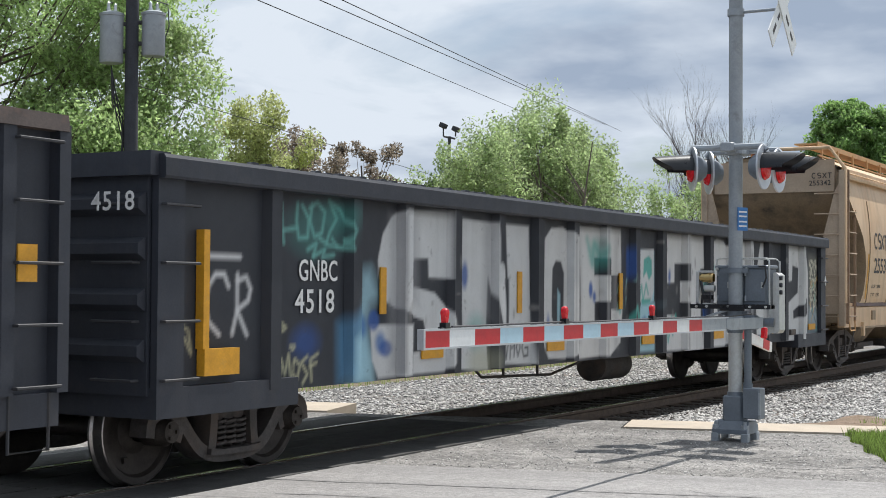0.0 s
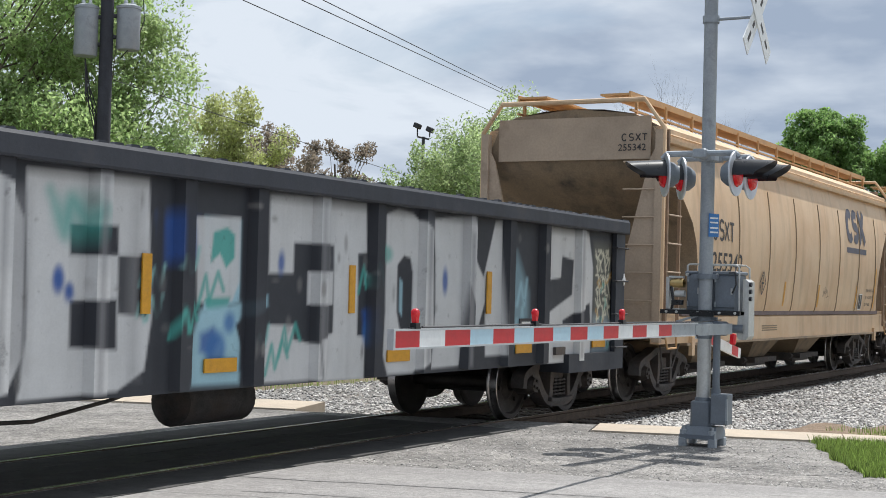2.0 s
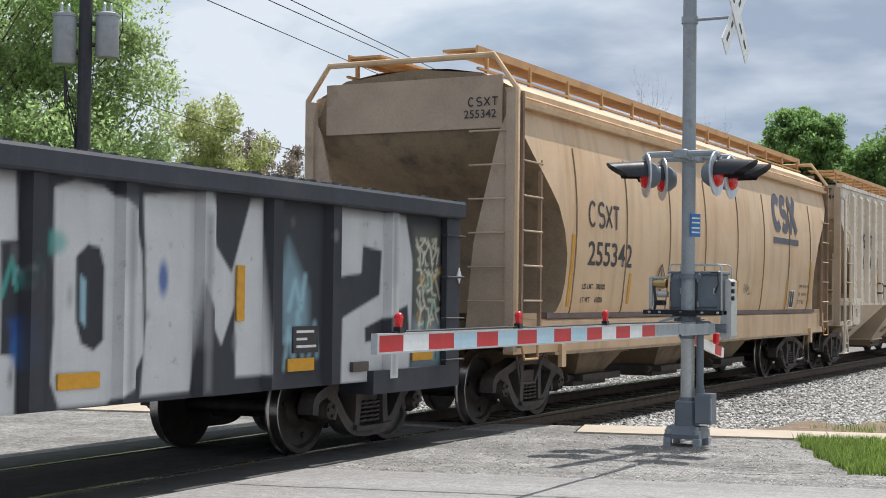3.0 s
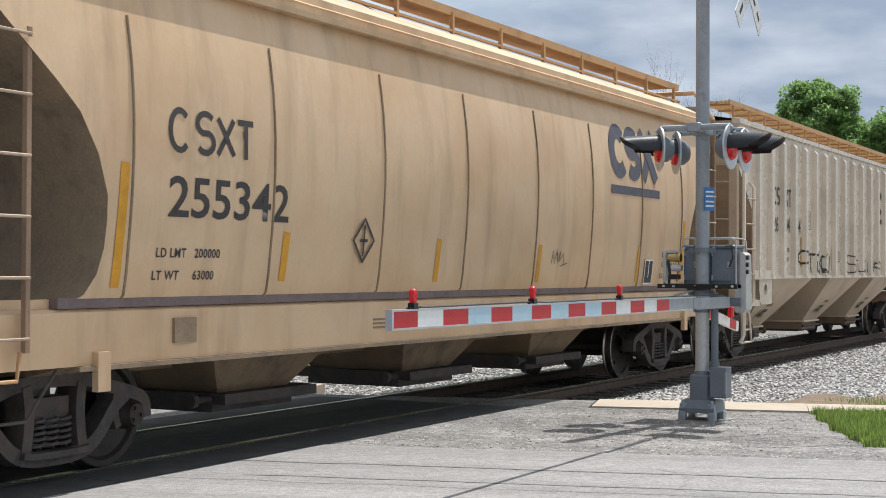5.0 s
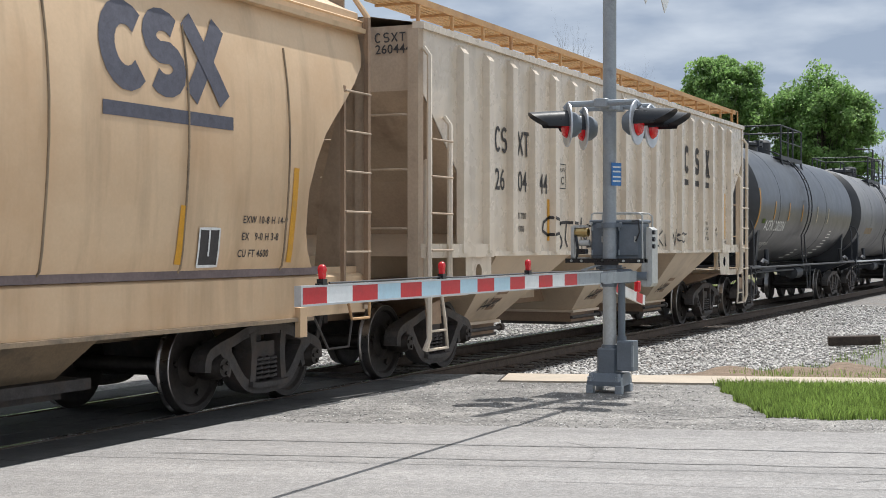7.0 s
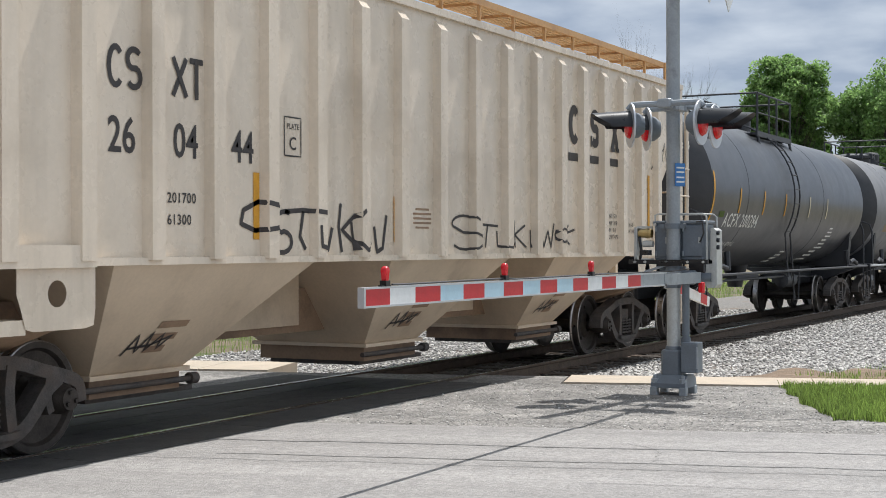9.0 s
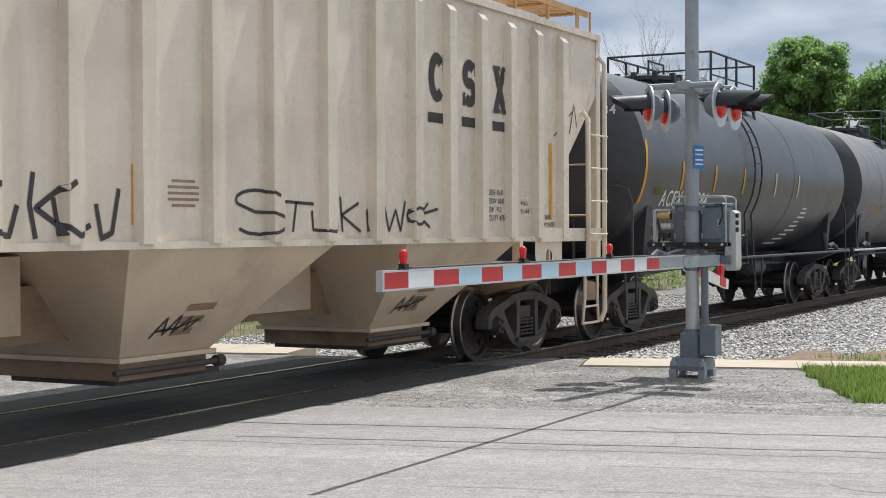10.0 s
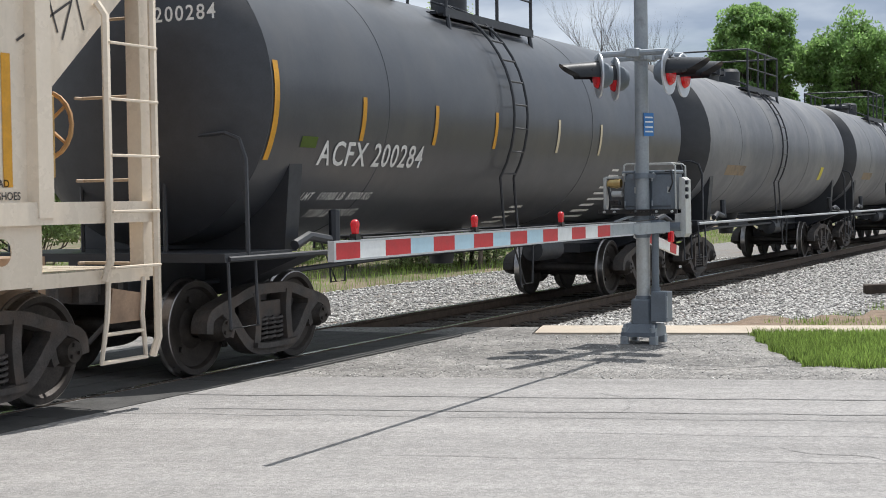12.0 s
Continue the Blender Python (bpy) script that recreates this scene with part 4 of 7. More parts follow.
    for cx_, cz, r_ in ((10.42, 1.10, 0.14), (10.60, 1.32, 0.08), (12.92, 1.20, 0.12), (3.05, 1.28, 0.1), (3.4, 1.12, 0.09)):
        disc(np.array((0.03, 0.13, 0.36)), cx_, cz, r_, r_ * 1.1, 0.8, 0.08)
    # pale wisps between the last two letters
    for line in ([(16.3, 0.95), (16.35, 1.3), (16.45, 1.0), (16.5, 1.45), (16.6, 1.05)], [(16.35, 1.5), (16.45, 1.75), (16.55, 1.5), (16.62, 1.8)], [(16.7, 1.0), (16.8, 1.35), (16.85, 1.05)], [(16.3, 1.2), (16.7, 1.28)]):
        stroke(pale, line, 0.03, 0.75, 0.06)
    for cx, cz, rx, rz in ((6.0 - 0.0, 2.05, 0.05, 0.07), (5.05 + 0.08, 1.80, 0.07, 0.14), (3.28, 1.34, 0.1, 0.1), (3.5, 1.06, 0.12, 0.08), (7.25, 1.22, 0.04, 0.12), (8.5, 1.66, 0.05, 0.09), (8.62, 1.58, 0.04, 0.05), (14.5, 1.75, 0.06, 0.14), (11.37, 1.86, 0.05, 0.1)):
        disc(deep, cx, cz, rx, rz, 0.85, 0.05)
    disc(teal, 5.4, 1.18, 0.22, 0.2, 0.45, 0.15); disc(np.array((0.45, 0.45, 0.33)), 5.5, 0.85, 0.3, 0.15, 0.6, 0.15); disc(teal, 8.7, 2.12, 0.25, 0.2, 0.5, 0.15); disc(teal, 13.2, 2.0, 0.16, 0.09, 0.7, 0.06)
    # grey shading inside the letters
    for x0, x1, z0, z1 in ((3.55, 3.75, 0.8, 2.4), (3.95, 4.12, 1.5, 2.4), (8.0, 8.2, 1.0, 2.3), (9.3, 9.42, 0.9, 2.4), (12.0, 12.15, 0.8, 2.4), (13.95, 14.1, 0.9, 2.35), (14.9, 15.05, 1.2, 2.4), (5.55, 5.75, 1.3, 2.4)):
        rect(np.array((0.26, 0.26, 0.27)), x0, x1, z0, z1, 0.45, w=0.14)
    # teal and pale tags sprayed over the rest
    for line in ([(1.74, 2.39), (1.75, 2.16), (1.77, 2.05)], [(1.75, 2.16), (1.97, 2.19)], [(1.99, 2.41), (1.97, 2.25), (2.0, 2.1), (2.14, 2.11), (2.16, 2.28), (2.06, 2.4)],
                 [(2.22, 2.42), (2.18, 2.26), (2.25, 2.12), (2.37, 2.16), (2.42, 2.35), (2.3, 2.44), (2.18, 2.38)], [(2.49, 2.46), (2.61, 2.3), (2.49, 2.16), (2.45, 2.08)],
                 [(2.49, 2.46), (2.66, 2.39), (2.82, 2.2), (2.74, 2.06)], [(2.14, 2.0), (2.28, 2.06), (2.23, 1.94)], [(2.23, 1.94), (2.42, 2.01), (2.38, 1.94), (2.57, 1.96)],
                 [(2.33, 2.11), (2.47, 2.05), (2.62, 2.04), (2.54, 2.11)], [(2.62, 2.04), (2.79, 2.02), (2.74, 2.11)]):
        stroke(np.array((0.16, 0.40, 0.36)), line, 0.016, 0.9, 0.04)
    disc(teal, 2.66, 2.36, 0.22, 0.14, 0.35, 0.2)
    disc(deep, 2.12, 1.16, 0.20, 0.14, 0.6, 0.15)
    disc(teal, 2.3, 2.18, 0.45, 0.24, 0.25, 0.2)
    stroke(teal, [(8.4, 2.3), (8.55, 2.0), (8.62, 2.25), (8.8, 2.1), (8.9, 2.2)], 0.05, 0.5, 0.08); disc(deep, 8.5, 1.65, 0.06, 0.09, 0.8, 0.06); disc(deep, 8.62, 1.55, 0.05, 0.06, 0.8, 0.06)
    for x0, z0 in ((9.95, 1.35), (11.3, 1.0), (12.85, 1.75), (10.3, 1.6), (11.5, 1.15)):
        stroke(teal, [(x0 - 0.15, z0 - 0.15), (x0 - 0.05, z0 + 0.12), (x0, z0 - 0.1), (x0 + 0.12, z0 + 0.15), (x0 + 0.2, z0)], 0.022, 0.85)
    for line in ([(0.04, 1.33), (0.03, 1.24), (0.11, 1.1), (0.24, 1.03), (0.22, 1.14), (0.09, 1.33)], [(0.16, 1.35), (0.18, 1.24), (0.26, 1.05)], [(0.34, 1.36), (0.23, 1.28), (0.27, 1.19)],
                 [(0.34, 1.36), (0.47, 1.3), (0.51, 1.11), (0.43, 1.23), (0.32, 1.26)], [(0.34, 1.26), (0.35, 1.0)]):
        stroke(np.array((0.46, 0.43, 0.28)), line, 0.012, 0.9)
    for line in ([(1.73, 0.82), (1.75, 1.02), (1.81, 0.88), (1.86, 1.06), (1.9, 0.85)], [(1.95, 1.01), (1.93, 0.88), (2.0, 0.83), (2.04, 0.95), (1.97, 1.01)], [(2.15, 1.03), (2.06, 0.98), (2.16, 0.87), (2.09, 0.79)],
                 [(2.32, 1.05), (2.2, 1.0), (2.23, 0.81)], [(2.2, 0.94), (2.3, 0.97)], [(1.74, 1.34), (1.81, 1.3), (1.76, 1.27), (1.72, 1.31), (1.74, 1.34)], [(1.88, 1.13), (1.95, 1.13), (1.92, 1.1), (1.88, 1.13)]):
        stroke(np.array((0.44, 0.43, 0.28)), line, 0.014, 0.9)
    for line in ([(0.33, 1.7), (0.35, 1.6)], [(0.34, 1.45), (0.37, 1.54)], [(1.0, 1.66), (0.94, 1.76), (0.82, 1.76), (0.73, 1.66), (0.69, 1.51), (0.73, 1.37), (0.87, 1.26)],
                 [(1.12, 1.76), (1.12, 1.46), (1.05, 1.26)], [(1.12, 1.71), (1.24, 1.74), (1.3, 1.64), (1.27, 1.54), (1.12, 1.46), (1.25, 1.25)], [(0.73, 1.91), (1.15, 1.91)]):
        stroke(np.array((0.62, 0.62, 0.62)), line, 0.020, 0.95, 0.04)
    # black bands sprayed over the posts between the letters
    for x0, x1, z0, z1 in ((4.79, 5.03, 0.74, 2.56), (6.80, 7.07, 0.74, 2.56), (9.60, 9.70, 0.74, 2.56), (9.86, 10.06, 1.45, 2.56), (10.77, 11.13, 0.9, 2.56), (12.87, 13.17, 0.74, 2.56), (15.98, 16.24, 0.9, 2.56), (16.98, 17.24, 0.74, 2.56), (5.80, 5.96, 1.95, 2.56)):
        rect(black, x0, x1, z0, z1, 0.94, w=0.05)
    # shade lines of the posts within the letters, painted in grey
    for x0, x1, z0, z1 in ((3.70, 3.78, 0.8, 2.4), (7.84, 7.90, 0.85, 2.35), (8.86, 8.93, 0.8, 2.45), (11.90, 11.98, 0.8, 2.45), (13.98, 14.05, 0.85, 2.3), (14.98, 15.06, 0.8, 2.3), (18.16, 18.24, 0.8, 2.45)):
        rect(np.array((0.20, 0.20, 0.21)), x0, x1, z0, z1, 0.55, w=0.05)
    # black band along the top of the side, next to the chord
    rect(black, 0.0, 19.7, 2.44, 2.60, 0.75, w=0.12)
    stroke(black, [(6.06, 1.12), (6.13, 0.85), (6.20, 1.12)], 0.014, 0.95)
    stroke(black, [(6.24, 1.10), (6.23, 0.86), (6.235, 0.98), (6.33, 0.99), (6.34, 1.10), (6.33, 0.88)], 0.014, 0.95)
    stroke(black, [(6.38, 0.98), (6.43, 1.08), (6.48, 0.98), (6.43, 0.88), (6.38, 0.98)], 0.014, 0.95)
    stroke(black, [(6.68, 1.06), (6.58, 1.10), (6.53, 0.98), (6.58, 0.87), (6.68, 0.88), (6.68, 0.97), (6.61, 0.97)], 0.014, 0.95)
    rng = np.random.RandomState(8)
    for i in range(60):
        x0, z0 = rng.uniform(3.4, 18.3), rng.uniform(0.85, 2.35)
        disc(np.array((0.18, 0.175, 0.17)), x0, z0, rng.uniform(0.01, 0.05), rng.uniform(0.01, 0.09), rng.uniform(0.2, 0.8), 0.03)

    def paint(x, z):
        col = np.tile(np.array((0.027, 0.030, 0.038)), (len(x), 1))
        for c, f in ops:
            a = f(x, z)[:, None]
            col = col * (1 - a) + c * a
        return col
    return paint


def paint_mesh(me, paint, x0):
    co = np.empty(len(me.vertices) * 3)
    me.vertices.foreach_get("co", co)
    co = co.reshape(-1, 3)
    col = np.ones((len(co), 4))
    col[:, :3] = paint(co[:, 0] - x0, co[:, 2])
    at = me.color_attributes.new("paint", "FLOAT_COLOR", "POINT")
    at.data.foreach_set("color", col.ravel())


def build_gondola():
    half, top, low = 9.85, 2.69, 0.75
    car = thing("gondola_car", "black open-top gondola car covered with white and teal graffiti", "train car")
    paint = graffiti_field()
    posts = [-8.30, -7.0] + [-6.05 + 1.02 * k for k in range(14)] + [8.36]
    # side sheets, painted
    for side in (-1, 1):
        s = Solid()
        if side < 0:
            nx, nz = 820, 74
            xs = np.linspace(-half + 0.03, half - 0.03, nx)
            zs = np.linspace(low, top - 0.14, nz)
            s.sheet([[(x, -1.42 + 0.008 * math.sin(z * 3) * math.sin((x + 8.3) * 3.05), z) for x in xs] for z in zs])
            me = s.mesh("side_sheet", MAT["graffiti"])
            paint_mesh(me, paint, -half)
            part("side_sheet", me, None, car, "black steel side sprayed with large white letters")
        else:
            s.box(-half, half, 1.40, 1.42, low, top - 0.1)
            part("side_sheet", s, MAT["gondola"], car)
        part("top_chord", Solid().prism([(side * 1.36, top - 0.19), (side * 1.56, top - 0.19), (side * 1.57, top - 0.17), (side * 1.57, top - 0.03), (side * 1.55, top), (side * 1.36, top)], -half, half, "x"), MAT["gondola"], car)
        part("bottom_sill", Solid().prism([(side * 1.30, low + 0.01), (side * 1.40, low + 0.01), (side * 1.40, low + 0.15), (side * 1.30, low + 0.15)], -half + 1.65, half - 1.65, "x"), MAT["gondola"], car)
        for x in posts:
            s = Solid()
            o = [(-0.105, 0.0), (-0.075, 0.09), (0.075, 0.09), (0.105, 0.0)]
            zs = np.linspace(low + 0.02, top - 0.19, 74)
            wide = [(a, b) for a, b in o]
            pts = []
            for (a0, b0), (a1, b1) in zip(wide, wide[1:]):
                pts += [(a0 + (a1 - a0) * i / 5, b0 + (b1 - b0) * i / 5) for i in range(5)]
            pts.append(wide[-1])
            s.sheet([[(x + a, side * (1.42 + b), z) for a, b in pts] for z in zs], False)
            me = s.mesh("side_post", MAT["graffiti"] if side < 0 else MAT["gondola"])
            if side < 0:
                paint_mesh(me, paint, -half)
            part("side_post", me, None, car)
    for q in (-1, 1):
        s = Solid().box(q * half - 0.03, q * half + 0.03, -1.42, 1.42, low + 0.05, top - 0.12)
        part("end_sheet", s, MAT["gondola"], car)
        for z in (1.15, 1.55, 1.95, 2.3):
            part("end_rib", Solid().prism([(q * (half + 0.032), z - 0.09), (q * (half + 0.12), z - 0.04), (q * (half + 0.12), z + 0.04), (q * (half + 0.032), z + 0.09)], -1.40, 1.40), MAT["gondola"], car)
        part("end_chord", Solid().box(q * half - 0.1, q * half + 0.14, -1.5, 1.5, top - 0.17, top + 0.02), MAT["gondola"], car)
        # smooth plate at the corners of the side
        part("corner_plate", Solid().box(min(q * half, q * (half - 0.32)), max(q * half, q * (half - 0.32)), -1.50, -1.435, low + 0.02, top - 0.19), MAT["gondola"], car)
        part("end_sill", Solid().box(min(q * half, q * (half - 1.9)), max(q * half, q * (half - 1.9)), -1.50, 1.50, 0.62, 0.86), MAT["gondola"], car)
        x = q * half - (0.06 if q < 0 else 0.40)
        add_ladder(car, x + (0.1 if q < 0 else 0), -1.545, 0.92, 2.3, 0.46, MAT["dark_steel"])
        add_ladder(car, q * (half + 0.12), -1.35, 0.92, 2.3, 0.46, MAT["dark_steel"], side=False)
        part("coupler", COUPLER, None, car, at=pose(q * (half + 0.1), 0, 0, 0, 0, 0 if q > 0 else 180))
    # jagged crushed scrap showing over the rim
    rng = random.Random(6)
    for side in (-1.44, 1.44):
        s = Solid()
        x = -half + 1.2
        while x < half - 0.2:
            h_ = rng.uniform(0.012, 0.038)
            s.prism([(x, top - 0.01), (x + 0.16, top - 0.01), (x + 0.12, top + h_), (x + 0.04, top + h_)], side - 0.03, side + 0.03)
            x += 0.19
        part("bead", s, MAT["gondola"], car, "welded bead along the top rim")
    part("floor_plate", Solid().box(-half, half, -1.38, 1.38, 1.0, 1.06), MAT["gondola"], car)
    part("centre_sill", Solid().box(-half, half, -0.2, 0.2, 0.62, 1.0), MAT["truck_iron"], car)
    s = Solid().lathe([(-0.62, 0.0), (-0.6, 0.12), (-0.52, 0.24), (0.52, 0.24), (0.6, 0.12), (0.62, 0.0)], 20, "x", (2.1, -0.15, 0.52))
    part("air_reservoir", s, MAT["truck_iron"], car)
    s = Solid()
    s.tube([(-2.9, -0.5, 0.74), (-2.6, -0.5, 0.56), (-0.6, -0.5, 0.50), (0.3, -0.5, 0.62), (0.9, -0.5, 0.74)], 0.018, 6)
    s.tube([(-1.0, -0.5, 0.5), (-1.0, -0.5, 0.76)], 0.018, 6).tube([(-2.0, -0.5, 0.53), (-2.0, -0.5, 0.76)], 0.018, 6)
    part("brake_rod", s, MAT["truck_iron"], car)
    flat = lambda x, z: -1.45
    for x, w, z0, z1 in ((-9.30, 0.075, 1.15, 2.12), (-6.49, 0.11, 1.40, 1.86), (-3.48, 0.11, 1.38, 1.86), (-0.43, 0.11, 1.40, 1.88), (2.66, 0.10, 1.40, 1.87), (5.66, 0.11, 1.39, 1.88),
                         (-9.28, 0.46, 0.93, 1.15), (-5.67, 0.44, 0.93, 1.04), (-2.67, 0.48, 0.91, 1.02), (0.40, 0.45, 0.90, 1.02), (3.42, 0.46, 0.90, 1.02), (6.47, 0.45, 0.91, 1.03), (8.87, 0.45, 0.93, 1.04)):
        part("reflector", Solid().box(x, x + w, -1.512 if x < -9 else -1.445, -1.43, z0, z1), MAT["yellow"], car, "yellow reflective strip")
    sheet_y = lambda x, z: -1.436
    part("data_panel", Solid().box(16.41 - half, 16.84 - half, -1.442, -1.43, 1.08, 1.33), MAT["black_letter"], car, "small black data panel with white marks")
    for z, w in ((1.28, 0.30), (1.21, 0.18), (1.14, 0.34)):
        part("panel_mark", Solid().box(16.46 - half, 16.46 - half + w, -1.446, -1.440, z - 0.012, z + 0.012), MAT["white_letter"], car)
    part("jacking_pad", Solid().box(17.45 - half, 17.75 - half, -1.47, -1.43, 0.86, 0.96), MAT["truck_iron"], car)
    part("end_plate_mark", Solid().prism([(19.62 - half, 1.86), (19.67 - half, 1.95), (19.72 - half, 1.86), (19.67 - half, 1.77)], -1.512, -1.50), MAT["white_letter"], car, "small white diamond mark")
    lettering("marking", "GNBC", 0.27, MAT["white_letter"], car, -7.88, 1.72, sheet_y, 1.05, squeeze=0.82, label="white stencilled lettering")
    lettering("marking", "4518", 0.30, MAT["white_letter"], car, -7.93, 1.43, sheet_y, 1.08, label="white stencilled number")
    me = lettering("marking", "4518", 0.21, MAT["white_letter"], car, 0, 0, lambda x, z: 0, 1.1, label="white stencilled number")
    me.matrix_basis = pose(-half - 0.135, -0.93, 2.25, 0, 0, -90)
    add_truck(car, -8.35)
    add_truck(car, 8.6)
    car.matrix_basis = pose(18.6, TRACK_Y, 0)
    ROLLING.append((car, 18.6))
    return car


def build_lead_gondola():
    """The dark car ahead, of which the last end shows at the start."""
    car = thing("gondola_car", "dark grey gondola car end with grab irons and a yellow reflector", "train car")
    x1, half = 7.7, 8.5
    s = Solid().box(-half, half, -1.46, -1.42, 0.9, 2.75).box(-half, half, 1.42, 1.46, 0.9, 2.75)
    part("side_sheet", s, MAT["gondola"], car)
    for k in range(12):
        x = half - 0.55 - 1.2 * k
        part("side_post", Solid().prism([(x - 0.1, -1.46), (x - 0.06, -1.56), (x + 0.06, -1.56), (x + 0.1, -1.46)], 0.9, 2.75, "z"), MAT["gondola"], car)
    part("end_sheet", Solid().box(half - 0.05, half, -1.46, 1.46, 0.85, 2.8), MAT["gondola"], car)
    part("corner_post", Solid().box(half - 0.08, half + 0.03, -1.56, -1.44, 0.9, 2.8), MAT["gondola"], car)
    part("top_chord", Solid().prism([(-1.58, 2.75), (-1.36, 2.75), (-1.36, 2.87), (-1.56, 2.87)], -half, half, "x"), MAT["rim_rust"], car, "rust-worn top rim")
    add_ladder(car, half - 0.5, -1.60, 0.95, 2.7, 0.43, MAT["dark_steel"])
    part("reflector", Solid().box(half - 0.47, half - 0.29, -1.565, -1.55, 1.68, 1.94), MAT["yellow"], car, "yellow reflective square")
    part("end_sill", Solid().box(half - 2.2, half, -1.5, 1.5, 0.66, 0.9), MAT["gondola"], car)
    s = Solid().tube([(half - 0.48, -1.5, 0.9), (half - 0.48, -1.5, 0.5), (half - 0.1, -1.5, 0.5), (half - 0.1, -1.5, 0.9)], 0.014, 6)
    part("step", s, MAT["dark_steel"], car)
    part("floor_plate", Solid().box(-half, half, -1.4, 1.4, 0.75, 1.1), MAT["gondola"], car)
    part("coupler", COUPLER, None, car, at=pose(half + 0.1, 0, 0))
    add_truck(car, half - 1.5)
    add_truck(car, -half + 1.5)
    c = x1 - half
    car.matrix_basis = pose(c, TRACK_Y, 0)
    ROLLING.append((car, c))


def frustum(s, top, zt, low, zb):
    """A funnel between two rectangles (x0, x1, y0, y1)."""
    v = [(x, y, z) for (x0, x1, y0, y1), z in ((top, zt), (low, zb)) for x, y in ((x0, y0), (x1, y0), (x1, y1), (x0, y1))]
    return s.add(v, [(0, 1, 2, 3), (7, 6, 5, 4), (0, 4, 5, 1), (1, 5, 6, 2), (2, 6, 7, 3), (3, 7, 4, 0)])


def shape_c(x, z, w, h):
    return [(x + w / 2 + w / 2 * math.cos(a), z + h / 2 + h / 2 * math.sin(a)) for a in (radians(45 + 270 * i / 14) for i in range(15))]


def shape_s(x, z, w, h):
    up = [(x + w / 2 + w / 2 * math.cos(a), z + h * 0.74 + h * 0.26 * math.sin(a)) for a in (radians(35 + 215 * i / 9) for i in range(10))]
    dn = [(x + w / 2 + w / 2 * math.cos(a), z + h * 0.26 + h * 0.26 * math.sin(a)) for a in (radians(70 - 215 * i / 9) for i in range(10))]
    return up + dn


def mark(car, mat, shapes, width, wrap, at=None):
    for k, line in enumerate(shapes):
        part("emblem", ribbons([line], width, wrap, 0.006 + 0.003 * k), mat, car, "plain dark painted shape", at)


def end_hoop(half, q, y, z0, z1, top, mat, car):
    s = Solid()
    x = q * half
    s.tube([(x, -y, z0), (x, -y, z1), (x, -y + 0.32, top), (x, y - 0.32, top), (x, y, z1), (x, y, z0)], 0.04, 8)
    part("end_frame", s, mat, car)


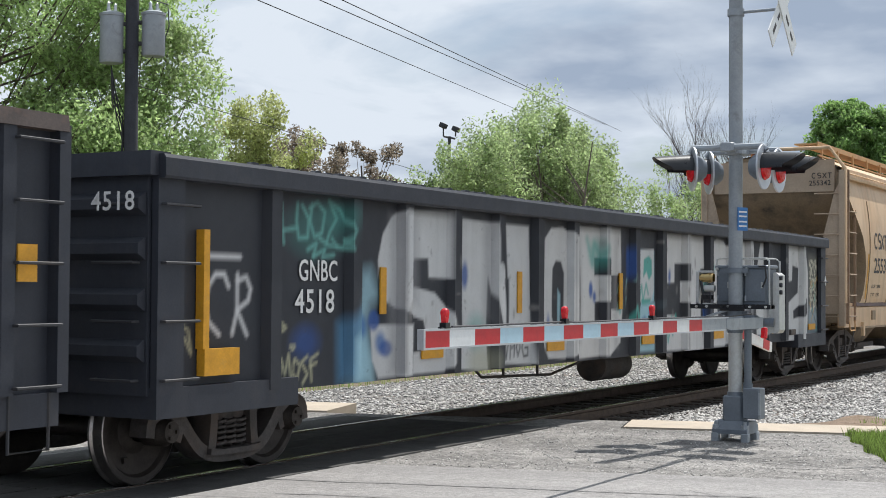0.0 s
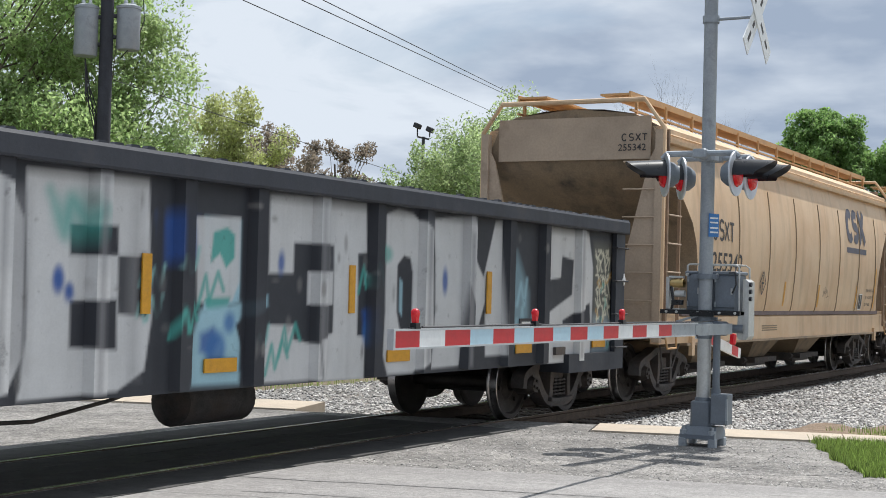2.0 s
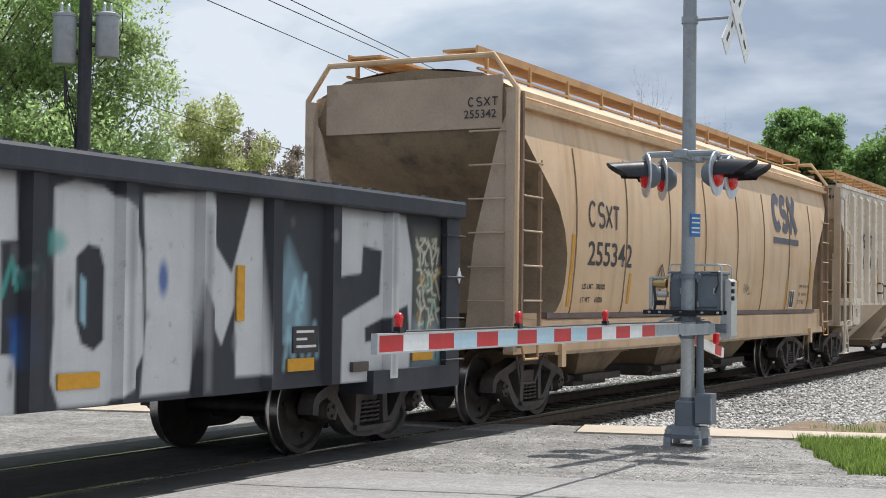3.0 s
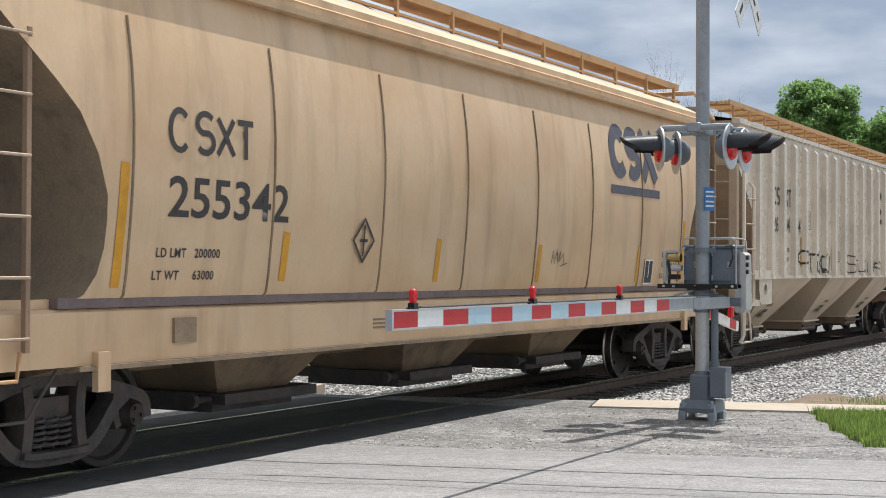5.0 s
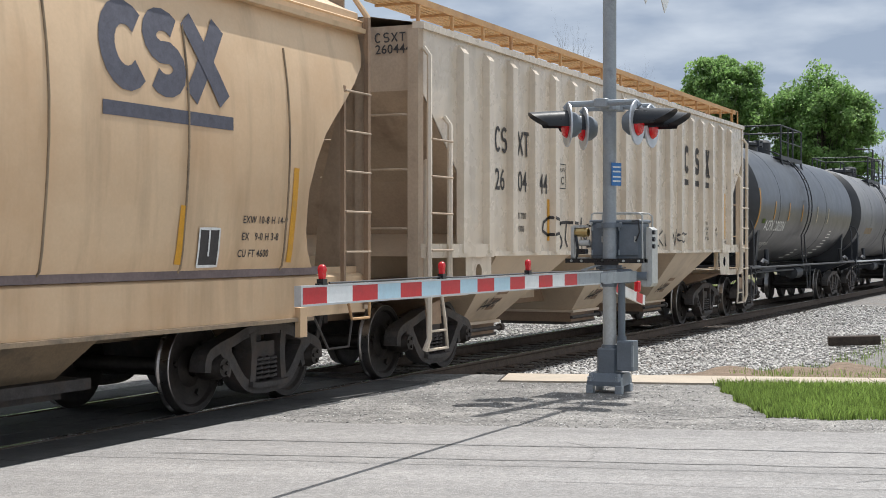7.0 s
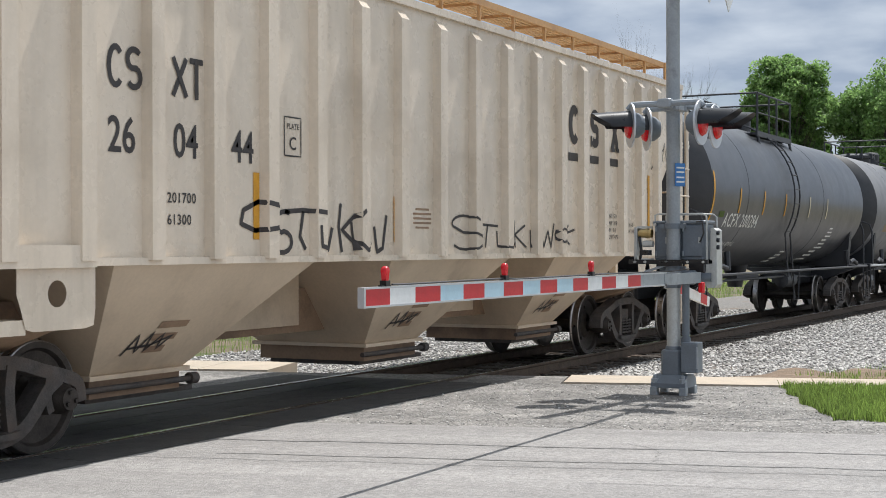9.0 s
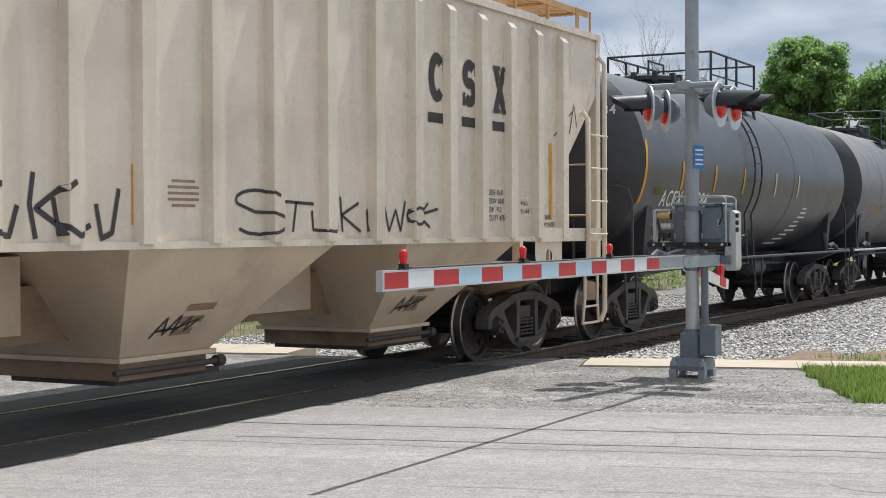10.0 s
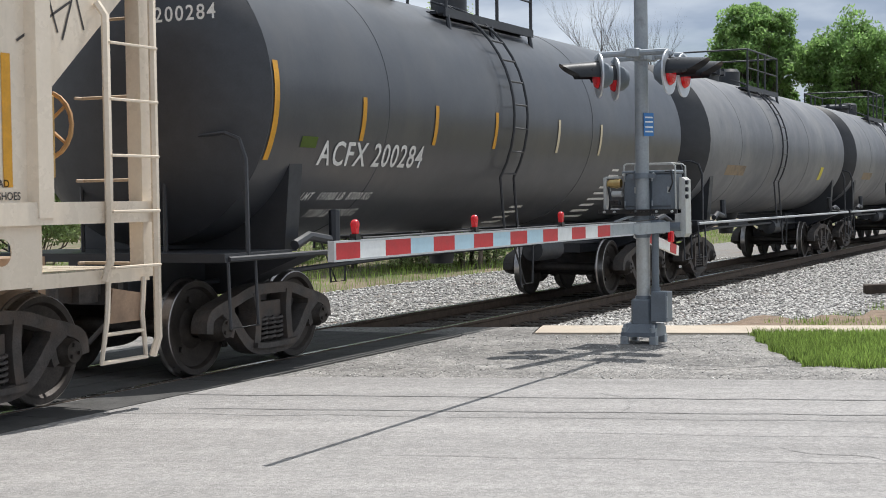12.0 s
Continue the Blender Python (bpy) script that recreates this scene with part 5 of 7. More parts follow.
def build_round_hopper():
    car = thing("covered_hopper_car", "tan round-sided covered hopper car with rust streaks", "train car")
    half, cx = 8.17, 38.08
    zz = [1.40, 1.45, 1.6, 1.8, 2.0, 2.2, 2.5, 2.8, 3.0, 3.2, 3.4, 3.6, 3.75, 3.9, 4.0, 4.06]
    yy = [1.49, 1.525, 1.55, 1.57, 1.59, 1.605, 1.62, 1.62, 1.61, 1.595, 1.57, 1.54, 1.51, 1.475, 1.445, 1.42]
    ox = [1.15, 1.25, 1.36, 1.42, 1.43, 1.42, 1.30, 1.10, 0.87, 0.62, 0.38, 0.18, 0.12, 0.10, 0.10, 0.10]
    wrap = lambda x, z: -float(np.interp(z, zz, yy))
    for side in (-1, 1):
        s = Solid()
        s.sheet([[((-half + o) * (1 - k / 60) + (half - o) * k / 60, side * y, z) for k in range(61)] for y, z, o in zip(yy, zz, ox)])
        part("side_sheet", s, MAT["tan"], car)
        # eave: stepped bands under the roof
        s = Solid().prism([(side * 1.40, 3.97), (side * 1.555, 3.97), (side * 1.565, 4.02), (side * 1.51, 4.035), (side * 1.51, 4.085), (side * 1.53, 4.10), (side * 1.46, 4.13), (side * 1.46, 4.20), (side * 1.42, 4.22), (side * 1.30, 4.22)], -half + 0.1, half - 0.1, "x")
        part("eave", s, MAT["tan"], car)
        part("side_sill", Solid().prism([(side * 1.36, 0.92), (side * 1.50, 0.92), (side * 1.50, 1.32), (side * 1.47, 1.345), (side * 1.42, 1.35), (side * 1.42, 1.42), (side * 1.36, 1.42)], -half, half, "x"), MAT["tan"], car)
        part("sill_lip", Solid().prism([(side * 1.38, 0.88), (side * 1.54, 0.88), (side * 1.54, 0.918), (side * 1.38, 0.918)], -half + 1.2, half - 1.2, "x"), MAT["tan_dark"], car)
        # dark strip standing in for the shadow between body and sill
        part("sill_channel", Solid().box(-half + 1.0, half - 1.0, min(side * 1.40, side * 1.506), max(side * 1.40, side * 1.506), 1.35, 1.43), MAT["channel"], car, "dark strip above the sill, coloured as the groove's shadow")
        # weld seams across the side
        for x in (31.6, 33.49, 35.4, 37.21, 39.08, 40.83, 42.69, 44.42):
            x -= cx
            s = Solid()
            s.tube([(x, side * (y + 0.003), z) for y, z, o in zip(yy, zz, ox) if abs(x) < half - o and z < 3.7], 0.013, 6)
            part("seam", s, MAT["tan_dark"], car)
    s = Solid()
    s.sheet([[(-half + 0.1 + (2 * half - 0.2) * k / 20, y, z) for k in range(21)] for y, z in ((-1.42, 4.21), (-1.0, 4.42), (-0.5, 4.50), (0, 4.52), (0.5, 4.50), (1.0, 4.42), (1.42, 4.21))])
    part("roof", s, MAT["tan"], car)
    for q in (-1, 1):
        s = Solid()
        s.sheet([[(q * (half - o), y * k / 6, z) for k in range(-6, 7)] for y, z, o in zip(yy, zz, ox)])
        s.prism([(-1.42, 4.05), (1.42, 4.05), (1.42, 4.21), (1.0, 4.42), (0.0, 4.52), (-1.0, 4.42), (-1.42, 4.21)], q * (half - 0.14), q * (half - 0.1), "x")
        part("slope_sheet", s, MAT["tan_dark"], car, "brown sloping end sheet, darker than the sides")
        part("end_panel", Solid().box(q * half - 0.105 if q > 0 else -half + 0.07, q * half - 0.07 if q > 0 else -half + 0.105, -1.28, 1.28, 3.72, 4.38), MAT["end_brown"], car)
        end_hoop(half, q, 1.52, 1.42, 4.18, 4.62, MAT["tan"], car)
        for y in (-1.46, 1.46):
            part("corner_post", Solid().box(q * half - 0.06, q * half + 0.06, y - 0.06, y + 0.06, 0.95, 4.15), MAT["end_brown"], car)
        x = q * half
        part("ladder_stile", Solid().box(x - q * 0.62 - 0.022, x - q * 0.62 + 0.022, -1.585, -1.54, 1.05, 3.35), MAT["rust_brown"], car)
        part("ladder_stile", Solid().box(x - q * 0.06 - 0.028, x - q * 0.06 + 0.028, -1.585, -1.53, 1.0, 4.15), MAT["rust_brown"], car)
        add_ladder(car, min(x - q * 0.62, x - q * 0.06), -1.60, 1.15, 3.3, 0.43, MAT["end_brown"], width=0.56)
        add_ladder(car, x + q * 0.07, -1.40, 1.15, 4.0, 0.42, MAT["end_brown"], width=0.5, side=False)
        s = Solid().tube([(x - q * 0.55, -1.58, 1.06), (x - q * 0.5, -1.6, 0.86), (x - q * 0.1, -1.6, 0.86), (x - q * 0.05, -1.58, 1.06)], 0.016, 6)
        part("grab_iron", s, MAT["tan_rail"], car)
        s = Solid()
        s.prism([(-0.30, 1.0), (0.30, 1.0), (0.24, 2.5), (-0.24, 2.5)], q * (half - 0.5), q * (half - 0.42), "x")
        part("end_support", s, MAT["tan_dark"], car)
        for y in (-1.1, 1.1):
            k = 1 if y > 0 else -1
            s = Solid().prism([(k * 1.45, 1.2), (k * 1.45, 4.0), (k * 1.30, 3.7), (k * 0.95, 2.3), (k * 0.85, 1.2)], q * half - 0.02, q * half + 0.02, "x")
            part("end_gusset", s, MAT["end_brown"], car)
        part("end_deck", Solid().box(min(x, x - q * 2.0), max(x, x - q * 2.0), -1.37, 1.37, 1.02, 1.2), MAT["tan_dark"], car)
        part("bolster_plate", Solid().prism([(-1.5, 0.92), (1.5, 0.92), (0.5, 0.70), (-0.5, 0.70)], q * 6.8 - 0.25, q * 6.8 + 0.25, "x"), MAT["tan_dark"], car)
        s = Solid().box(x - q * 1.45 - 0.07, x - q * 1.45 + 0.07, -1.56, -1.5, 0.72, 1.02)
        part("jacking_pad", s, MAT["tan"], car)
        s = Solid().tube([(x - q * 0.2, -1.45, 0.9), (x - q * 0.3, -1.45, 0.55), (x - q * 0.75, -1.45, 0.55), (x - q * 1.05, -1.45, 0.9)], 0.014, 6)
        part("step", s, MAT["truck_iron"], car)
        part("coupler", COUPLER, None, car, at=pose(q * half, 0, 0, 0, 0, 0 if q > 0 else 180))
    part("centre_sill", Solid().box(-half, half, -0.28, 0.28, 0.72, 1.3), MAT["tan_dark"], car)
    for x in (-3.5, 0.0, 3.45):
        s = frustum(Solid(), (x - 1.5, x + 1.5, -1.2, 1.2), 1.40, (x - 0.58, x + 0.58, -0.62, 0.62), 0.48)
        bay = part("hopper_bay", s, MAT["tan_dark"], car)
        s = Solid().box(x - 0.7, x + 0.85, -0.8, 0.8, 0.38, 0.48).box(x - 0.66, x + 0.66, -0.62, 0.62, 0.30, 0.38)
        s.tube([(x - 0.95, -0.62, 0.43), (x + 0.95, -0.62, 0.43)], 0.035, 8).tube([(x - 1.0, -0.62, 0.43), (x - 0.93, -0.62, 0.43)], 0.07, 8)
        part("outlet_gate", s, MAT["truck_iron"], bay)
    # roof walkway on short posts
    for side in (-1, 1):
        y = side * 0.95
        part("running_board", Solid().prism([(y, 4.66), (y, 4.76), (y - side * 0.03, 4.76), (y - side * 0.03, 4.735), (y - side * 0.5, 4.735), (y - side * 0.5, 4.705), (y - side * 0.03, 4.705), (y - side * 0.03, 4.66)], -half + 0.05, half - 0.05, "x"), MAT["tan_rail"], car, "orange-brown roof walkway")
        part("kick_rail", Solid().box(-half + 0.05, half - 0.05, y - 0.02, y + 0.02, 4.46, 4.49), MAT["tan_rail"], car)
        for k in range(13):
            x = -half + 0.3 + (2 * half - 0.6) * k / 12
            part("walkway_post", Solid().box(x - 0.022, x + 0.022, y - 0.022, y + 0.022, 4.40, 4.70), MAT["tan_rail"], car)
    for k in range(4):
        x = -5.4 + 3.6 * k
        part("roof_hatch", Solid().cbox((x, 0, 4.58), (2.2, 0.6, 0.12), bevel=0.04), MAT["tan"], car)
    # markings
    mark(car, MAT["black_letter"], [shape_c(-6.04, 2.60, 0.24, 0.32), shape_s(-5.70, 2.60, 0.22, 0.32)], 0.052, wrap)
    mark(car, MAT["black_letter"], [[(-5.42, 2.60), (-5.20, 2.90)], [(-5.42, 2.90), (-5.20, 2.60)], [(-5.15, 2.89), (-4.93, 2.89)], [(-5.04, 2.89), (-5.04, 2.58)]], 0.052, wrap)
    lettering("marking", "255342", 0.46, MAT["black_letter"], car, -6.05, 2.07, wrap, 1.0, squeeze=1.24, label="black painted number")
    lettering("marking", "LD LMT   200000", 0.105, MAT["black_letter"], car, -6.15, 1.74, wrap, 1.1)
    lettering("marking", "LT WT     63000", 0.105, MAT["black_letter"], car, -6.18, 1.56, wrap, 1.1)
    lettering("marking", "EXW 10-8 H 14-9", 0.10, MAT["black_letter"], car, 5.55, 1.86, wrap, 1.1)
    lettering("marking", "EX   9-0 H 3-8", 0.10, MAT["black_letter"], car, 5.55, 1.70, wrap, 1.1)
    lettering("marking", "CU FT 4600", 0.10, MAT["black_letter"], car, 5.5, 1.54, wrap, 1.1)
    me = lettering("marking", "255342", 0.145, MAT["black_letter"], car, 0, 0, lambda x, z: 0, 1.05, label="black painted number")
    me.matrix_basis = pose(-half + 0.055, -0.76, 3.85, 0, 0, -90)
    mark(car, MAT["black_letter"], [shape_c(0, 0, 0.12, 0.17), shape_s(0.19, 0, 0.11, 0.17), [(0.36, 0.0), (0.48, 0.17)], [(0.36, 0.17), (0.48, 0.0)], [(0.53, 0.16), (0.66, 0.16)], [(0.595, 0.16), (0.595, 0)]], 0.03, lambda x, z: 0, pose(-half + 0.06, -0.82, 4.0, 0, 0, -90) @ Matrix.Scale(0.62, 4))
    # big emblem with its underline
    lg = MAT["blue_letter"]
    mark(car, lg, [shape_c(3.50, 3.03, 0.50, 0.56)], 0.21, wrap)
    mark(car, lg, [shape_s(4.10, 3.02, 0.40, 0.58), [(4.66, 2.96), (5.18, 3.66)], [(4.66, 3.66), (5.18, 2.96)]], 0.20, wrap)
    part("emblem_bar", ribbons([[(3.40, 2.77), (5.32, 2.77)]], 0.12, wrap), lg, car)
    for x, z0, z1 in ((-6.60, 1.50, 2.46), (-4.38, 1.54, 1.98), (-1.50, 1.52, 1.98), (1.12, 1.50, 1.96), (4.55, 1.48, 2.0), (6.45, 1.48, 2.42)):
        part("reflector", ribbons([[(x, z0), (x + 0.03, z1)]], 0.10, wrap), MAT["yellow"], car, "faded yellow reflective strip")
    part("placard_holder", ribbons([[(-3.05, 1.72), (-3.24, 1.93), (-3.05, 2.14), (-2.86, 1.93), (-3.05, 1.72)]], 0.03, wrap, 0.02), MAT["black_letter"], car)
    part("placard_holder", ribbons([[(-3.05, 1.78), (-3.05, 2.08)], [(-3.12, 1.93), (-2.98, 1.93)]], 0.03, wrap, 0.02), MAT["black_letter"], car)
    part("data_panel", ribbons([[(5.0, 1.46), (5.0, 1.80)]], 0.32, wrap, 0.012), MAT["black_letter"], car, "small black data panel with a white frame")
    part("data_panel_frame", ribbons([[(4.84, 1.46), (4.84, 1.80), (5.16, 1.80), (5.16, 1.46), (4.84, 1.46)], [(5.0, 1.55), (5.0, 1.8)]], 0.025, wrap, 0.016), MAT["white_letter"], car)
    part("bracket", Solid().box(-5.85, -5.57, -1.53, -1.5, 1.05, 1.25), MAT["tan_dark"], car)
    for z in (1.14, 1.10, 1.06):
        part("marking", Solid().box(-2.7, -1.7, -1.506, -1.5, z, z + 0.02), MAT["tan_dark"], car, "faint unreadable lettering bar")
    tag = [[(1.5, 1.72), (1.55, 1.9), (1.6, 1.72), (1.66, 1.92), (1.7, 1.74), (1.78, 1.9), (1.74, 1.76), (1.86, 1.86), (1.9, 1.72), (1.8, 1.7), (2.0, 1.74)]]
    part("tag", ribbons(tag, 0.012, wrap), MAT["black_letter"], car, "thin dark graffiti scribble")
    add_truck(car, -6.75)
    add_truck(car, 6.79)
    car.matrix_basis = pose(cx, TRACK_Y, 0)
    ROLLING.append((car, cx))


def build_ribbed_hopper():
    car = thing("covered_hopper_car", "cream ribbed covered hopper car with black graffiti scrawls", "train car")
    half, cx = 8.4, 55.95
    low, top = 1.57, 4.22
    far = half - 0.2      # the brake end stands a little closer
    off = lambda z: float(np.interp(z, [1.57, 2.47, 3.5, 4.3], [1.2, 1.2, 0.04, 0.04]))
    wrap = lambda x, z: -1.55
    ribs = [48.72 + 0.829 * k - cx for k in range(8)] + [55.42 + 0.895 * k - cx for k in range(4)] + [58.92 + 0.784 * k - cx for k in range(6)]
    for side in (-1, 1):
        s = Solid()
        zs = [1.57, 2.0, 2.47, 2.8, 3.15, 3.5, 3.9, 4.22]
        s.sheet([[((-half + off(z)) * (1 - k / 40) + (far - off(z)) * k / 40, side * 1.55, z) for k in range(41)] for z in zs], False)
        part("side_sheet", s, MAT["cream"], car)
        for x in ribs:
            zt, zb = top - 0.06, low
            s = Solid()
            a, b = side * 1.55, side * 1.64
            v = []
            for z, d in ((zb - 0.02, 1), (zt - 0.1, 1), (zt, 0.15)):
                v.append([(x - 0.105, a, z), (x - 0.082, a + (b - a) * d, z), (x + 0.082, a + (b - a) * d, z), (x + 0.105, a, z)])
            s.sheet(v, False)
            s.add(v[0], [(0, 1, 2, 3)])
            part("side_rib", s, MAT["cream"], car)
        part("side_sill", Solid().prism([(side * 1.40, low - 0.06), (side * 1.60, low - 0.06), (side * 1.60, low), (side * 1.40, low)], -half + 1.0, half - 1.0, "x"), MAT["cream"], car)
        part("top_chord", Solid().prism([(side * 1.45, top), (side * 1.60, top), (side * 1.60, top + 0.08), (side * 1.45, top + 0.10)], -half, far, "x"), MAT["cream"], car)
    s = Solid()
    s.sheet([[(-half + 2 * half * k / 20, y, z) for k in range(21)] for y, z in ((-1.5, 4.30), (-0.9, 4.40), (0, 4.46), (0.9, 4.40), (1.5, 4.30))])
    part("roof", s, MAT["end_brown"], car, "rust-stained tan roof")
    for q in (-1, 1):
        x = far if q > 0 else -half
        s = Solid().sheet([[(q * ((far if q > 0 else half) - off(z) - e), y, z) for y in (-1.54, 0, 1.54)] for z, e in ((1.57, 0.75), (2.47, 0.0), (3.5, 0), (4.28, 0))], False)
        part("slope_sheet", s, MAT["end_brown"], car, "dusty brown rust-stained sloping end sheet")
        part("end_post", Solid().box(x - 0.07, x + 0.07, -1.56, -1.42, 1.05, 4.22), MAT["cream"] if q > 0 else MAT["end_brown"], car)
        part("end_post", Solid().box(x - 0.07, x + 0.07, 1.42, 1.56, 1.05, 4.22), MAT["cream"], car)
        for y in (-0.5, 0.5):
            part("end_post", Solid().box(x - q * 0.35 - 0.05, x - q * 0.35 + 0.05, y - 0.06, y + 0.06, 1.1, 3.3), MAT["cream"], car)
        for xs, za, zb in ((x - q * 0.03, 0.40, 4.0), (x - q * 0.62, 1.05, 3.22)):
            part("ladder_stile", Solid().tube([(xs, -1.60, za), (xs, -1.66, za + 0.15), (xs, -1.66, zb - 0.1), (xs, -1.58, zb)], 0.033, 6), MAT["cream"], car)
        add_ladder(car, min(x - q * 0.62, x - q * 0.03), -1.70, 1.15, 3.1, 0.44, MAT["end_brown"] if q < 0 else MAT["cream"], width=0.59)
        for z in (1.15, 1.85, 2.55, 3.2):
            part("rung", Solid().tube([(x + q * 0.05, -1.4, z), (x + q * 0.12, -1.38, z), (x + q * 0.12, -0.8, z), (x + q * 0.05, -0.78, z)], 0.014, 6), MAT["end_brown"], car)
        # hanging steps
        s = Solid().tube([(x - q * 0.55, -1.58, 1.05), (x - q * 0.60, -1.6, 0.75), (x - q * 0.68, -1.6, 0.40), (x - q * 0.12, -1.6, 0.40), (x - q * 0.16, -1.6, 0.75), (x - q * 0.1, -1.58, 1.05)], 0.022, 6)
        s.tube([(x - q * 0.63, -1.6, 0.62), (x - q * 0.14, -1.6, 0.62)], 0.016, 6)
        part("step", s, MAT["cream"], car)
        part("step_guard", Solid().prism([(x - q * 0.55, 0.70), (x - q * 0.15, 0.70), (x - q * 0.12, 0.92), (x - q * 0.5, 0.98)], -1.58, -1.56), MAT["rust_brown"], car)
        part("end_beam", Solid().box(min(x, x - q * 2.1), max(x, x - q * 2.1), -1.625, -1.42, low - 0.07, low + 0.10), MAT["cream"], car)
        part("end_deck_beam", Solid().box(min(x, x - q * 1.4), max(x, x - q * 1.4), -1.56, 1.5, 1.02, 1.13), MAT["cream"], car)
        bm = bmesh.new()
        ring = [bm.verts.new((x - q * 1.72 + 0.10 * math.cos(a), -1.57, 1.31 + 0.10 * math.sin(a))) for a in (2 * math.pi * i / 20 for i in range(20))]
        outer = [bm.verts.new((x - q * 1.72 + dx, -1.57, 1.31 + dz)) for dx, dz in [(0.42, 0.0), (0.42, 0.12), (0.42, 0.24), (0.30, 0.25), (0.15, 0.25), (0.0, 0.25), (-0.15, 0.25), (-0.3, 0.25), (-0.42, 0.24), (-0.42, 0.12), (-0.42, 0.0), (-0.38, -0.1), (-0.33, -0.25), (-0.25, -0.27), (-0.1, -0.27), (0.0, -0.27), (0.15, -0.27), (0.30, -0.27), (0.40, -0.25), (0.42, -0.12)]]
        for i in range(20):
            j = (i + 1) % 20
            bm.faces.new((ring[i], ring[j], outer[j], outer[i]))
        me = bpy.data.meshes.new("gusset_plate")
        bm.to_mesh(me); bm.free()
        me.materials.append(MAT["cream"])
        part("gusset_plate", me, None, car, "cream plate with a round hole")
        s = Solid().tube([(x - q * 0.95, -1.2, 1.1), (x - q * 0.95, -1.2, 3.0)], 0.05, 6)
        part("end_brace", s, MAT["cream"], car)
        part("coupler", COUPLER, None, car, at=pose(x, 0, 0, 0, 0, 0 if q > 0 else 180))
        part("bolster_plate", Solid().prism([(-1.45, 1.05), (1.45, 1.05), (0.5, 0.72), (-0.5, 0.72)], x - q * 1.65 - 0.25, x - q * 1.65 + 0.25, "x"), MAT["rust_brown"], car)
    # brake gear on the far end
    s = Solid()
    ring = [(7.8, -0.85 + 0.27 * math.cos(a), 2.30 + 0.27 * math.sin(a)) for a in (2 * math.pi * i / 20 for i in range(20))]
    s.tube(ring, 0.02, 6, closed=True)
    for i in range(5):
        a = 2 * math.pi * i / 5
        s.tube([(7.8, -0.85, 2.3), (7.8, -0.85 + 0.27 * math.cos(a), 2.3 + 0.27 * math.sin(a))], 0.016, 6)
    part("hand_brake_wheel", s, MAT["tan_rail"], car)
    part("brake_housing", Solid().cbox((7.66, -0.85, 2.2), (0.2, 0.34, 0.7), bevel=0.05), MAT["scrap_gold"], car, "rust-gold hand brake housing")
    part("centre_sill", Solid().box(-half, half, -0.28, 0.28, 0.72, 1.2), MAT["rust_brown"], car)
    bl_paint = MAT["black_letter"]
    # three bays with open gaps between them, under a ridged floor
    for t0, t1, b0, b1 in ((-6.0, -3.06, -5.35, -4.07), (-1.56, 1.44, -0.73, 0.53), (2.88, 5.62, 3.45, 4.72)):
        s = frustum(Solid(), (t0, t1, -1.54, 1.54), low - 0.05, (b0, b1, -0.72, 0.72), 0.56)
        bay = part("hopper_bay", s, MAT["cream_hopper"], car, "dusty tan funnel-shaped hopper bay")
        x = (b0 + b1) / 2
        part("outlet_flange", Solid().box(b0 - 0.05, b1 + 0.05, -0.77, 0.77, 0.52, 0.56), MAT["cream_hopper"], bay)
        part("outlet_gate", Solid().box(b0 + 0.02, b1 - 0.02, -0.70, 0.70, 0.36, 0.516), MAT["rust_brown"], bay)
        part("gate_slide", Solid().box(x - 0.55, x + 0.95, -0.6, 0.6, 0.31, 0.357), MAT["truck_iron"], bay)
        part("gate_shaft", Solid().lathe([(b0 - 0.1, 0.0), (b0 - 0.1, 0.028), (b1 + 0.06, 0.028), (b1 + 0.06, 0.055), (b1 + 0.16, 0.055), (b1 + 0.16, 0.0)], 10, "x", (0, -0.75, 0.44)), MAT["truck_iron"], bay)
        skin = lambda px, z: -float(np.interp(z, [0.56, low - 0.05], [0.72, 1.54]))
        for i in range(3):
            part("marking", ribbons([[(x - 0.15, 0.98 - 0.11 * i), (x + 0.25 - 0.06 * i, 0.98 - 0.11 * i)]], 0.06, skin, 0.008), MAT["rust_brown"], bay, "faint unreadable lettering bar")
        scribble = [[(x - 0.42, 0.72), (x - 0.34, 0.90), (x - 0.26, 0.74), (x - 0.16, 0.92), (x - 0.14, 0.75), (x, 0.90), (x + 0.02, 0.76), (x + 0.14, 0.88), (x - 0.1, 0.8), (x - 0.4, 0.78)]]
        part("tag", ribbons(scribble, 0.022, skin, 0.010, step=0.03), bl_paint, bay, "dark sprayed scribble")
    for x0, x1 in ((-7.2, -6.0), (-3.06, -1.56), (1.44, 2.88), (5.62, 7.2)):
        m = (x0 + x1) / 2
        s = Solid().add([(x0, -1.52, low - 0.06), (m, -1.52, low + 0.25), (x1, -1.52, low - 0.06), (x0, 1.52, low - 0.06), (m, 1.52, low + 0.25), (x1, 1.52, low - 0.06)], [(0, 1, 4, 3), (1, 2, 5, 4)])
        part("floor_ridge", s, MAT["cream_hopper"], car)
    for x in (-2.25, 2.1):
        part("shear_plate", Solid().prism([(x - 0.75, 0.80), (x + 0.75, 0.80), (x + 0.75, 1.45), (x - 0.75, 1.45)], -0.34, 0.34), MAT["cream_hopper"], car)
